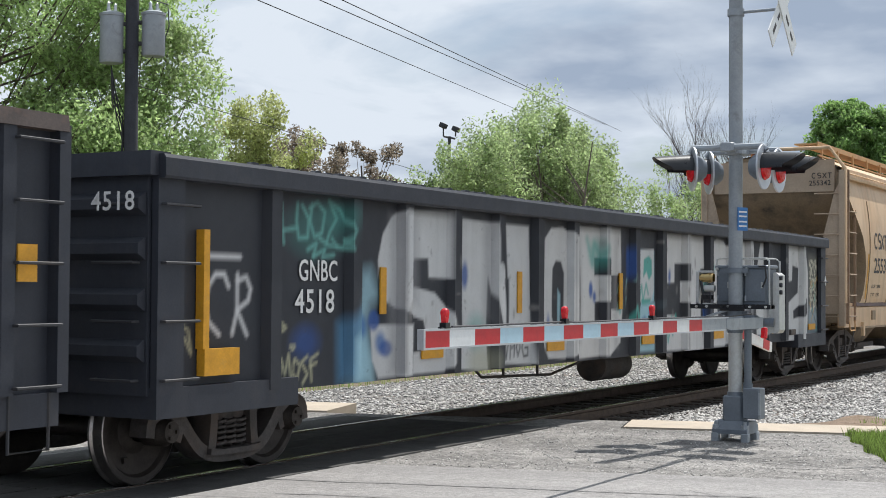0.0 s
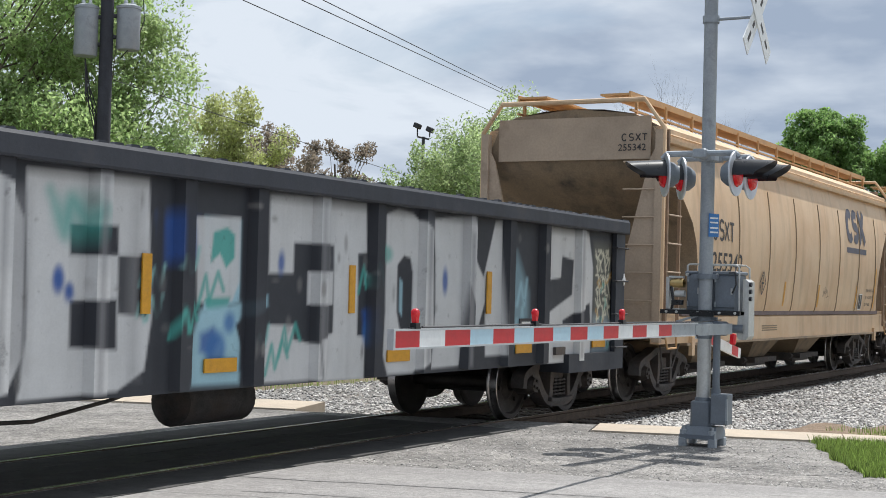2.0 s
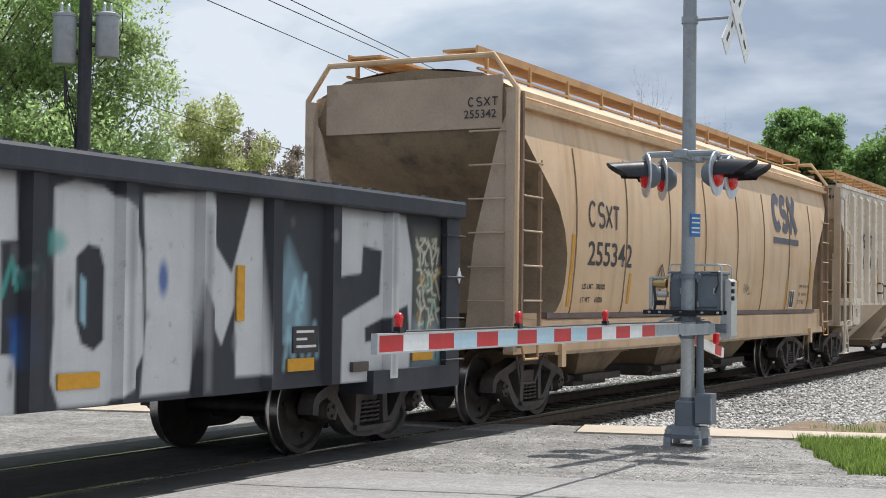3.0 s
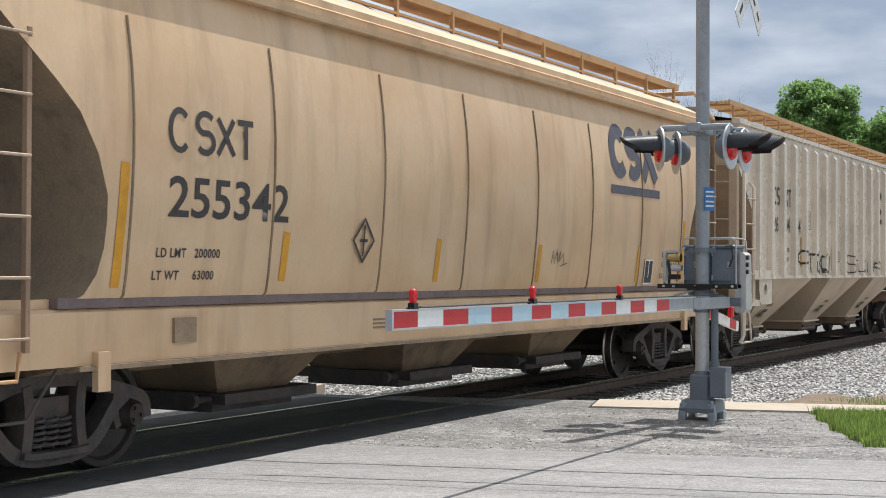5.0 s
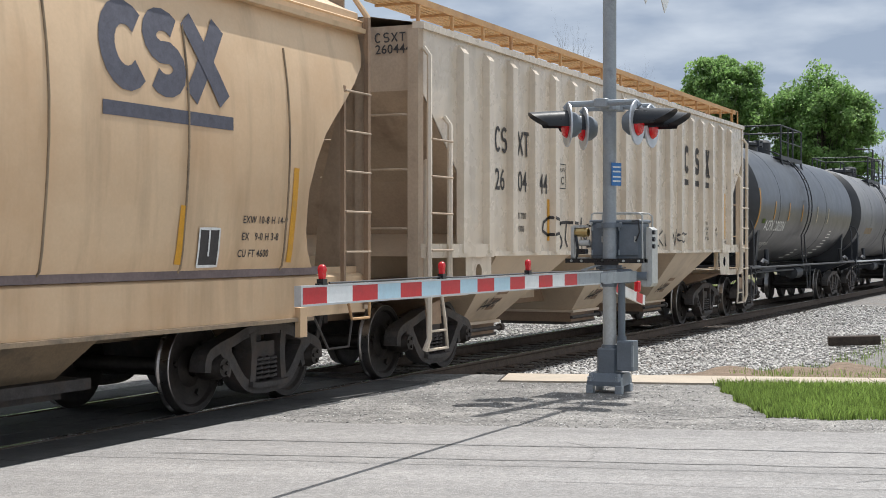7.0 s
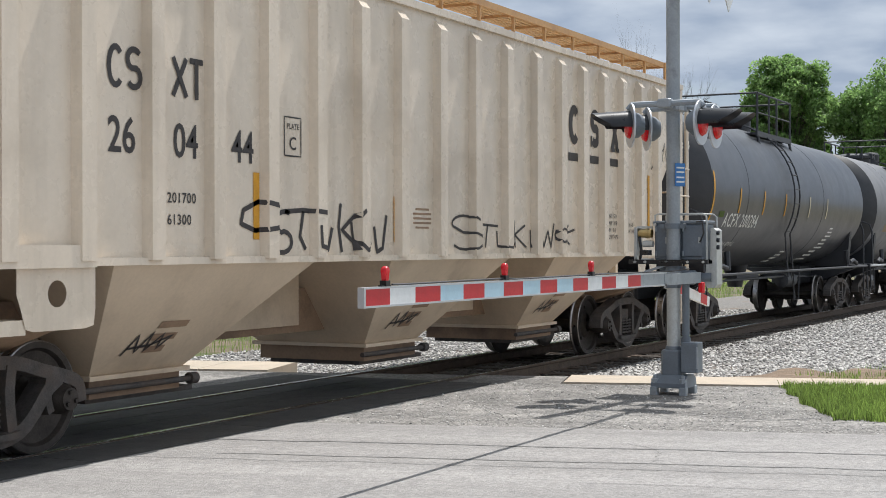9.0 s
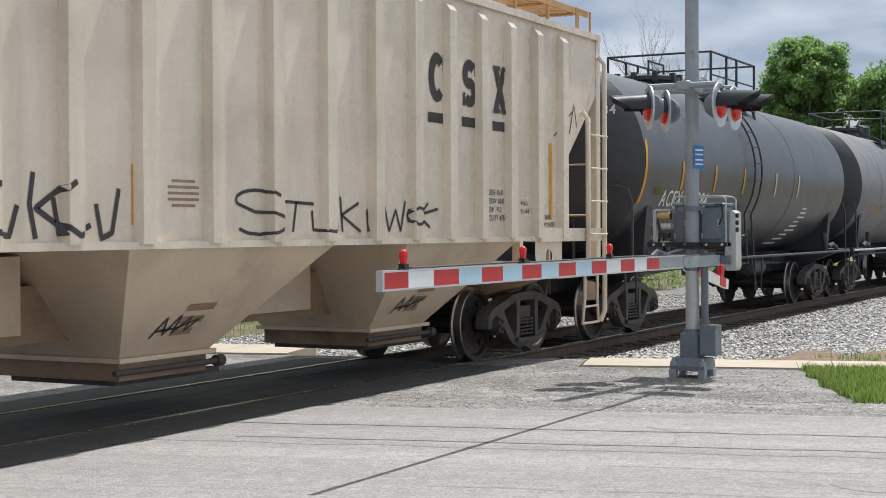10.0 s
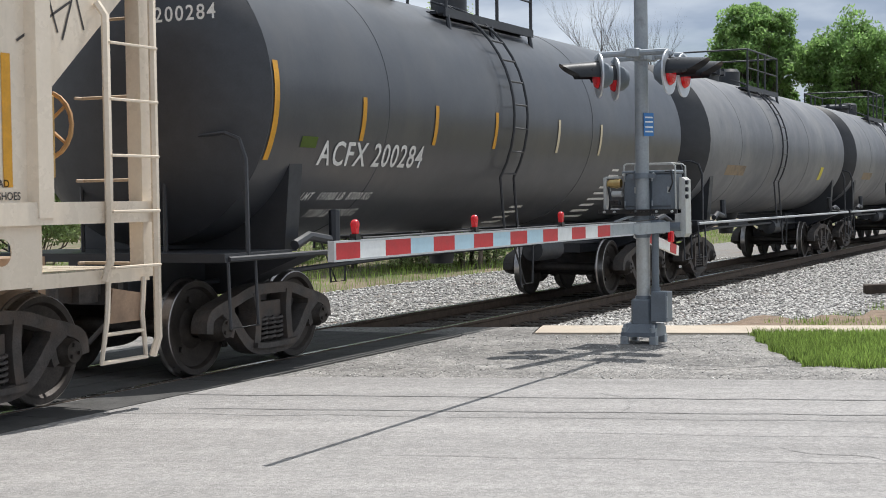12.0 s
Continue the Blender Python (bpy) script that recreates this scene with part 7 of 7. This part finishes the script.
    s = Solid().lathe([(0.26, 0.05), (0.40, 0.05), (0.405, 0.035), (0.43, 0.035), (0.43, 0.0)], 16, "y", (0.02, 0.0, 1.80))
    s.lathe([(0.30, 0.058), (0.325, 0.058)], 16, "y", (0.02, 0.0, 1.80))
    part("motor_cap", s, MAT["brass"], sig, "dull brass-coloured motor cap")
    part("motor", Solid().lathe([(0.24, 0.038), (0.36, 0.038), (0.37, 0.02), (0.37, 0.0)], 14, "y", (0.0, 0.0, 1.68)), MAT["bright_steel"], sig)
    part("motor_link", Solid().tube([(-0.02, 0.40, 1.76), (-0.03, 0.37, 1.60), (-0.02, 0.39, 1.50)], 0.016, 6).cbox((0.0, 0.33, 1.58), (0.10, 0.12, 0.06), bevel=0.01), MAT["black_hood"], sig)
    # plates on the far side of the housing
    part("counterweight_plate", Solid().prism([(-0.43, 1.86), (-0.47, 1.83), (-0.475, 1.22), (-0.45, 1.18), (-0.36, 1.18), (-0.34, 1.22), (-0.35, 1.46), (-0.40, 1.50), (-0.405, 1.86)], 0.10, 0.32, "x"), MAT["bright_steel"], sig, "pale grey counterweight plate")
    for z in (1.64, 1.72, 1.80):
        part("bolt", Solid().lathe([(-0.50, 0.0), (-0.50, 0.026), (-0.47, 0.026)], 8, "y", (0.12, 0, z)), MAT["black_hood"], sig)
    part("cable", Solid().tube([(0.06, -0.25, 1.93), (0.03, -0.33, 1.93), (0.03, -0.345, 1.80), (0.04, -0.31, 1.72), (0.06, -0.29, 1.70)], 0.010, 6), MAT["wire"], sig)
    for z in (1.40, 1.88):
        s = Solid().lathe([(z - 0.03, 0.10), (z + 0.03, 0.10), (z + 0.03, 0.07)], 16, "z")
        s.cbox((-0.02, 0.12, z), (0.05, 0.06, 0.05)).cbox((-0.02, -0.12, z), (0.05, 0.06, 0.05))
        part("clamp", s, B, sig)
    part("bracket", Solid().box(-0.10, -0.06, -0.43, 0.50, 1.45, 1.50).box(0.10, 0.44, -0.42, 0.46, 1.455, 1.495).box(-0.13, -0.10, -0.14, 0.14, 1.43, 1.48), MAT["black_hood"], sig, "dark flat bracket bars")
    for y in (0.42, 0.30, 0.05, -0.2, -0.38):
        part("bolt", Solid().lathe([(-0.13, 0.0), (-0.13, 0.014), (-0.10, 0.014)], 8, "x", (0, y, 1.475)), MAT["bright_steel"], sig)
    part("pivot", Solid().cbox((0.02, -0.06, 1.30), (0.20, 0.40, 0.16), bevel=0.05).lathe([(-0.42, 0.05), (0.3, 0.05)], 14, "y", (0.1, 0, 1.30)).lathe([(1.18, 0.085), (1.26, 0.105), (1.36, 0.105)], 16, "z"), B, sig)
    part("arm_clamp", Solid().cbox((-0.09, 0.0, 1.32), (0.05, 0.24, 0.10), bevel=0.015).tube([(-0.12, 0.30, 1.36), (-0.10, 0.05, 1.44)], 0.014, 6), MAT["galvanised"], sig)
    # gate arm: striped panels
    arm = part("gate_arm", Solid().box(-1.27, 0.0, -0.32, -0.28, 1.24, 1.36).box(-7.50, -1.27, -0.307, -0.293, 1.25, 1.37), G, sig, "red and white striped crossing gate arm")
    edges = [8.39, 8.74, 9.11, 9.50, 9.88, 10.25, 10.61, 10.99, 11.35, 11.72, 12.09, 12.45, 12.81, 13.18, 13.52, 13.89, 14.63]
    kinds = ["red_sheet", "white_sheet", "red_sheet", "blue_sheet", "red_sheet", "blue_sheet", "red_sheet", "blue_sheet", "red_sheet", "blue_sheet", "red_sheet", "white_sheet", "red_sheet", "white_sheet", "red_sheet", "galvanised"]
    for a, b, k in zip(edges, edges[1:], kinds):
        part("stripe", Solid().box(a - 15.9, b - 15.9, -0.316, -0.284, 1.253, 1.367), MAT[k], arm)
    for z in (1.247, 1.373):
        part("edge_strip", Solid().box(-7.52, -1.2, -0.32, -0.28, z - 0.007, z + 0.007), MAT["silver"], arm)
    part("end_cap", Solid().box(-7.53, -7.505, -0.325, -0.275, 1.24, 1.38), MAT["silver"], arm)
    for x in (8.70, 10.66, 12.57):
        s = Solid().lathe([(-0.024, 0.0), (-0.022, 0.026), (-0.012, 0.034), (0.012, 0.034), (0.022, 0.026), (0.024, 0.0)], 16, "y", (x - 15.9, -0.30, 1.485))
        s.prism([(x - 15.9 - 0.030, 1.48), (x - 15.9 + 0.030, 1.48), (x - 15.9 + 0.016, 1.415), (x - 15.9 - 0.016, 1.415)], -0.318, -0.282)
        lamp = part("arm_lamp", s, MAT["red_lens"], arm, "small red gate lamp")
        part("lamp_foot", Solid().box(x - 15.93, x - 15.87, -0.325, -0.275, 1.38, 1.42).box(x - 15.97, x - 15.84, -0.315, -0.285, 1.38, 1.39), MAT["black_hood"], lamp)
    part("cable", Solid().tube([(-7.1, -0.3, 1.39), (-6.9, -0.3, 1.388), (-5.2, -0.3, 1.395), (-5.0, -0.3, 1.385), (-3.1, -0.3, 1.392), (-1.0, -0.3, 1.385), (-0.2, -0.25, 1.40)], 0.008, 5), MAT["wire"], arm)
    # short striped tail behind the mast, with a lamp
    tail = part("arm_tail", Solid().cbox((0, 0, 0), (1.75, 0.04, 0.12)), MAT["white_sheet"], sig, "short striped counterweight arm", pose(0.85, 0.10, 1.10, 0, 9, 1))
    for x in (0.62, -0.3):
        part("stripe", Solid().cbox((x, -0.001, 0.0), (0.26, 0.046, 0.116)), MAT["red_sheet"], tail)
    part("tail_lamp", Solid().cbox((0.3, -0.08, 0.1), (0.08, 0.07, 0.13), bevel=0.02), MAT["red_lens"], tail)
    # lamp crossarm and four lamps
    part("crossarm", Solid().tube([(-0.30, 0, 3.24), (0.30, 0, 3.24)], 0.045, 10).cbox((0, 0, 3.24), (0.22, 0.2, 0.12), bevel=0.03), G, sig)
    for x in (-0.28, 0.28):
        s = Solid().tube([(x, -0.44, 3.20), (x, -0.40, 3.25), (x, 0.40, 3.25), (x, 0.44, 3.20)], 0.035, 8)
        s.cbox((x, 0, 3.25), (0.12, 0.16, 0.1), bevel=0.02)
        part("lamp_bracket", s, G, sig)
    for x in (-0.28, 0.28):
        for q in (1, -1):
            m = pose(x, q * 0.42, 3.02, 0, 0, 32 if q > 0 else 179)     # lamp's own y axis is its aim
            head = part("lamp", Solid().lathe([(-0.17, 0.0), (-0.16, 0.09), (-0.10, 0.14), (-0.01, 0.155)], 22, "y"), B, sig, "red flashing lamp with black hood", m)
            part("background_disc", Solid().lathe([(-0.02, 0.15), (-0.02, 0.25), (-0.006, 0.252), (0.0, 0.25), (0.0, 0.15)], 32, "y"), MAT["silver"], head, "round silver-edged target disc")
            part("lens", Solid().lathe([(0.004, 0.15), (0.035, 0.13), (0.05, 0.08), (0.055, 0.0)], 24, "y"), MAT["red_lens"], head, "red lamp lens")
            rows = []
            for a in [radians(-10 + 200 * i / 16) for i in range(17)]:
                reach = 0.44 - 0.20 * (1 - max(math.sin(a), 0)) ** 1.5
                rows.append([(0.165 * math.cos(a), reach * k / 6, 0.165 * math.sin(a) - 0.03 * k / 6 * max(math.sin(a), 0)) for k in range(7)])
            part("hood", Solid().sheet(rows), MAT["black_hood"], head, "long black lamp hood")
    # crossbuck on a stand-off
    part("sign_arm", Solid().tube([(0, 0, 4.80), (0, -0.52, 4.80)], 0.018, 8).lathe([(4.76, 0.095), (4.84, 0.095)], 14, "z"), G, sig)
    for a in (45, -45):
        board = part("crossbuck_board", Solid().cbox((0, 0, 0), (1.22, 0.012, 0.23)), MAT["white_sheet"], sig, "white crossbuck sign board", pose(0, -0.53 - (0.014 if a > 0 else 0), 4.83, 0, a, 0))
        for k, w in ((-0.42, 0.16), (-0.20, 0.10), (0.2, 0.14), (0.42, 0.12)):
            part("lettering_bar", Solid().cbox((k, 0, 0), (w, 0.014, 0.05)), MAT["black_letter"], board)
    plate = part("notice_plate", Solid().cbox((0, 0, 0), (0.15, 0.008, 0.26), bevel=0.0), MAT["blue_sign"], sig, "small blue notice plate with white text bars", pose(-0.03, -0.09, 2.46, 0, 0, -28))
    for z in (0.08, 0.03, -0.03, -0.08):
        part("text_bar", Solid().cbox((0, -0.003, z), (0.12, 0.008, 0.018)), MAT["white_sheet"], plate)
    return sig


build_signal()


def build_old_tie():
    s = Solid().cbox((0, 0, 0), (0.95, 0.22, 0.17), bevel=0.02)
    thing("discarded_tie", "weathered dark wooden railway tie lying on ballast", "railway tie", pose(28.2, 4.4, -0.14, 2, -2, -72), solid=s, material=MAT["tie"])


build_old_tie()

# ---- trees, poles and wires ----
def leaf_cloud(name, centres, radii, count, size, seed, mat, parent, label="", squash=0.8):
    """Small folded leaves round clump centres."""
    rng = np.random.RandomState(seed)
    k = rng.randint(0, len(centres), count)
    d = rng.normal(size=(count, 3))
    d /= np.linalg.norm(d, axis=1)[:, None]
    r = rng.rand(count) ** 0.45
    c = centres[k] + d * r[:, None] * radii[k][:, None] * np.array([1, 1, squash])
    a = rng.normal(size=(count, 3)); a /= np.linalg.norm(a, axis=1)[:, None]
    up = rng.normal(size=(count, 3)) * 0.8 + np.array([0, 0, 1.0])
    b = np.cross(a, up); b /= np.linalg.norm(b, axis=1)[:, None] + 1e-9
    s = size * rng.uniform(0.6, 1.3, count)[:, None]
    nrm = np.cross(a, b)
    v = np.stack([c - a * s, c + b * s * 0.5 + nrm * s * 0.15, c + a * s, c - b * s * 0.5 + nrm * s * 0.15], 1).reshape(-1, 3)
    f = np.arange(count * 4).reshape(-1, 4)
    me = bpy.data.meshes.new(name)
    me.from_pydata(v.tolist(), [], f.tolist())
    me.materials.append(mat)
    return part(name, me, None, parent, label)


def tree(x, y, height, width, mat, count, size, seed, label, clumps=90, crown_low=0.25, clump_r=0.16, upright=0.0, stems=1, round_top=0.5, category="tree", depth=None):
    t = thing("tree", label, category, pose(x, y, -0.34))
    rng = np.random.RandomState(seed)
    low, hh = height * crown_low, height * (1 - crown_low)
    cs, rs = [], []
    while len(cs) < clumps:
        u = rng.uniform(-1, 1, 3)
        w = math.hypot(u[0], u[1])
        z = (u[2] + 1) / 2
        lim = (1 - abs(2 * z - 1 + 0.25) ** (2 / round_top) if round_top else 1)
        lim = max(lim, 0.02) ** 0.5 * (0.82 + 0.30 * noise.noise(Vector((u[0] * 2 + seed, u[1] * 2, u[2] * 3))))
        if w > lim or w < lim * 0.35 and rng.rand() < 0.6:
            continue
        cs.append((u[0] * width / 2, u[1] * (depth or width) / 2, low + z * hh))
        rs.append(width * clump_r * rng.uniform(0.6, 1.25))
    cs, rs = np.array(cs), np.array(rs)
    s = Solid()
    top = low + hh * 0.75
    stem_tops = []
    for k in range(stems):
        ox, oy = (rng.uniform(-1, 1, 2) * width * (0.04 if stems == 1 else 0.18))
        lean = rng.uniform(-1, 1, 2) * width * (0.05 if stems == 1 else 0.08)
        r0 = max(0.06, height * 0.018) if stems == 1 else height * 0.009
        pts = [(ox + lean[0] * (i / 6) ** 1.5, oy + lean[1] * (i / 6) ** 1.5, top * i / 6) for i in range(7)]
        s.tube(pts, [r0 * (1 - 0.8 * i / 6) for i in range(7)], 8)
        stem_tops.append(np.array(pts))
    for c in cs:
        st = stem_tops[rng.randint(stems)]
        frac = min(max((c[2] - low * 0.2) / top - 0.28, 0.08), 0.95)
        i = frac * 6
        p0 = st[int(i)] * (1 - i % 1) + st[min(int(i) + 1, 6)] * (i % 1)
        mid = p0 * 0.5 + c * 0.5 + np.array([0, 0, -0.06 * height * (1 - upright)])
        s.tube([p0, mid, c], [height * 0.0026, height * 0.0017, height * 0.0007], 5, caps=False)
    part("trunk", s, MAT["bark"], t, "brown branching trunk")
    leaf_cloud("crown", cs, rs, count, size, seed + 1, mat, t, squash=0.8 + 0.9 * upright)
    return t


def bare_tree(x, y, height, seed):
    t = thing("tree", "leafless grey tree with fine upward twigs", "tree", pose(x, y, -0.34))
    rng = random.Random(seed)
    s = Solid()

    def grow(p, d, length, r, level):
        n = 4
        pts = [p]
        for i in range(n):
            d = (d + Vector((rng.uniform(-.18, .18), rng.uniform(-.18, .18), 0.07))).normalized()
            pts.append(pts[-1] + d * length / n)
        s.tube(pts, [r * (1 - 0.55 * i / n) for i in range(n + 1)], 5 if level < 2 else 3, caps=False)
        if level >= 4:
            return
        for i in range(1, n + 1):
            for k in range(2 if level < 2 else 1 + (rng.random() < 0.5)):
                a = rng.uniform(0, 6.28)
                side = Vector((math.cos(a), math.sin(a), 0.35 if level else 0.6))
                grow(pts[i], (d * 0.75 + side * rng.uniform(0.18, 0.42)).normalized(), length * rng.uniform(0.45, 0.62), r * (1 - 0.5 * i / n) * 0.55, level + 1)

    grow(Vector((0, 0, 0)), Vector((0, 0, 1)), height * 0.50, height * 0.012, 0)
    part("trunk", s, MAT["twig"], t)


def build_plants():
    tree(23.0, 25.8, 15.0, 11.5, MAT["leaf_mid"], 190000, 0.062, 21, "tall spring-green leafy tree with open crown", clumps=230, crown_low=0.10, clump_r=0.10)
    tree(26.2, 23.6, 9.8, 5.2, MAT["leaf_spring"], 52000, 0.065, 22, "slim light green tree beside the utility pole", clumps=90, crown_low=0.12, clump_r=0.12)
    tree(33.2, 25.4, 8.4, 5.2, MAT["leaf_yellow"], 55000, 0.055, 23, "yellow-green young tree in fresh leaf", clumps=150, crown_low=0.1, clump_r=0.09, upright=0.3, round_top=0.6)
    tree(37.0, 25.9, 7.6, 4.6, MAT["leaf_purple"], 26000, 0.06, 24, "sparse tree with purple-brown young leaves", clumps=150, crown_low=0.15, clump_r=0.075, upright=0.3)
    tree(40.0, 25.4, 7.6, 4.0, MAT["leaf_purple"], 22000, 0.06, 25, "thin tree with sparse purple-brown leaves", clumps=140, crown_low=0.15, clump_r=0.075, upright=0.3)
    tree(42.0, 26.4, 6.3, 4.6, MAT["leaf_spring"], 12000, 0.08, 26, "low green bush behind the track", clumps=70, crown_low=0.1, clump_r=0.14)
    tree(39.4, 18.9, 8.1, 11.4, MAT["leaf_spring"], 150000, 0.055, 27, "broad willow-like bush with many upright shoots", clumps=460, crown_low=0.06, clump_r=0.04, upright=1.2, stems=11, round_top=0.5, depth=5.0)
    tree(37.9, 21.4, 6.5, 3.4, MAT["leaf_spring"], 26000, 0.055, 38, "green shrub with upright shoots behind the track", clumps=110, crown_low=0.06, clump_r=0.09, upright=0.8, stems=4, round_top=0.5)
    tree(45.8, 17.2, 6.6, 5.0, MAT["leaf_spring"], 32000, 0.055, 28, "green shrub beside the willow-like bush", clumps=130, crown_low=0.06, clump_r=0.08, upright=0.7, stems=4, round_top=0.5)
    tree(145.6, 35.7, 23.6, 10.4, MAT["leaf_maple"], 60000, 0.21, 29, "dense dark green round maple tree", clumps=300, crown_low=0.30, clump_r=0.10, round_top=0.75)
    tree(147.4, 26.2, 20.8, 12.2, MAT["leaf_maple"], 66000, 0.21, 30, "dense dark green round maple tree", clumps=320, crown_low=0.28, clump_r=0.10, round_top=0.75)
    bare_tree(103.6, 36.8, 17.8, 31)
    bare_tree(109.8, 34.0, 17.8, 32)
    bare_tree(119.1, 14.6, 11.5, 34)
    tree(85.0, 27.5, 7.0, 8.0, MAT["leaf_mid"], 9000, 0.13, 35, "low dark green shrubs behind the track", clumps=60, crown_low=0.05, clump_r=0.16, round_top=0.8)


def build_pole():
    pole = thing("utility_pole", "dark wooden utility pole with two grey transformers", "utility pole", pose(22.42, 19.94, -0.34))
    part("pole", Solid().lathe([(0, 0.16), (5, 0.14), (11, 0.115), (11, 0.0)], 16, "z"), MAT["pole_wood"], pole)
    for dx, dy, z0, z1 in ((-0.27, 0.30, 6.50, 7.50), (0.28, -0.32, 6.67, 7.55)):
        s = Solid().lathe([(z0, 0.0), (z0, 0.22), (z0 + 0.03, 0.235), (z1 - 0.06, 0.235), (z1 - 0.05, 0.25), (z1, 0.25), (z1 + 0.04, 0.16), (z1 + 0.05, 0.0)], 24, "z", (dx, dy, 0))
        can = part("transformer", s, MAT["galvanised"], pole, "grey cylindrical pole transformer")
        for k in (-0.1, 0.1):
            part("bushing", Solid().lathe([(z1, 0.03), (z1 + 0.08, 0.045), (z1 + 0.12, 0.03), (z1 + 0.2, 0.035), (z1 + 0.24, 0.0)], 10, "z", (dx + k, dy, 0)), MAT["silver"], can)
        for z in (z0 + 0.25, z1 - 0.2):
            part("bracket", Solid().tube([(0, 0, z), (dx * 0.6, dy * 0.6, z)], 0.045, 6), MAT["dark_steel"], can)
    rng = random.Random(9)
    for k in range(5):
        z = 7.6 - 0.25 * k
        pts = [(-0.27, 0.3, 6.45), (-0.24 + rng.uniform(-.1, .1), 0.2, 5.9 - 0.1 * k), (-0.1, 0.12, 5.5 - 0.15 * k), (-0.12 + rng.uniform(-.1, .05), 0.1, 5.0 - 0.2 * k)]
        part("drop_cable", Solid().tube(pts, 0.012, 5), MAT["wire"], pole)
    part("drop_cable", Solid().tube([(-0.9, 0.75, 7.85), (-0.4, 0.4, 7.92), (0.2, -0.1, 7.9), (0.5, -0.5, 7.75), (0.52, -0.52, 7.3), (0.42, -0.44, 6.9), (0.2, -0.2, 6.5)], 0.012, 5), MAT["wire"], pole)


def wire(a, b, sag, r, before=1.0, after=1.0):
    a, b = Vector(a), Vector(b)
    d = b - a
    p, q = a - d * before, b + d * after
    n = 24
    s = Solid().tube([p.lerp(q, i / n) - Vector((0, 0, sag * 4 * (i / n) * (1 - i / n))) + Vector((0, 0, sag * 0.9)) for i in range(n + 1)], r, 5)
    thing("power_line", "thin dark overhead power line", "wire", group="overhead wires", solid=s, material=MAT["wire"])


def build_lines():
    wire((20.80, 15.60, 6.78), (55.33, 27.98, 9.44), 0.0, 0.010, 0.6, 0.5)
    wire((21.44, 14.70, 6.81), (56.32, 25.92, 9.44), 0.0, 0.010, 0.6, 0.5)
    wire((21.67, 14.37, 6.82), (56.62, 25.26, 9.19), 0.0, 0.010, 0.6, 0.5)
    wire((24.56, 20.52, 5.68), (42.99, 25.53, 5.77), 0.1, 0.009, 0.12, 2.0)
    flood = thing("floodlight_pole", "distant pole with two box floodlights", "street lamp", pose(52.3, 29.3, -0.34))
    part("pole", Solid().tube([(0, 0, 0), (0, 0, 8.3)], 0.07, 8).tube([(-0.1, 0.22, 8.3), (0.1, -0.22, 8.2)], 0.04, 6), MAT["dark_steel"], flood)
    for dx, dy, z in ((-0.08, 0.25, 8.75), (0.15, -0.22, 8.6)):
        part("lamp_box", Solid().cbox((dx, dy, z), (0.3, 0.28, 0.2), pose(0, 0, 0, 20, 10, 0), bevel=0.04), MAT["dark_steel"], flood)
        part("lamp_arm", Solid().tube([(dx, dy, z), (dx * 0.8, dy, 8.3)], 0.03, 6), MAT["dark_steel"], flood)
    for x, y, z in ((118.8, 17.1, 9.35), (138.7, 19.1, 9.7)):
        lamp = thing("street_lamp", "thin grey street lamp far along the track", "street lamp", pose(x, y, -0.34), group="far street lamps")
        part("pole", Solid().tube([(0, 0, 0), (0, 0, z + 0.2)], 0.07, 6).tube([(0, 0, z + 0.2), (0, 0.9, z + 0.3)], 0.04, 6), MAT["dark_steel"], lamp)
        part("head", Solid().cbox((0, 1.05, z + 0.3), (0.25, 0.6, 0.12), bevel=0.04), MAT["dark_steel"], lamp)


build_plants()
build_pole()
build_lines()
build_grass()
build_stones()


def motions():
    steps = [round(0.1 * k, 1) for k in range(121)]
    for car, x in ROLLING:
        walk(car, [(0.5 * k, pose(x - travelled(0.5 * k), TRACK_Y, 0)) for k in range(25)])
    for wheel, dx in SPINNING:
        walk(wheel, [(t, pose(dx, 0, WHEEL_R, 0, 0, 0) @ Matrix.Rotation(-travelled(t) / WHEEL_R, 4, "Y")) for t in steps])


motions()
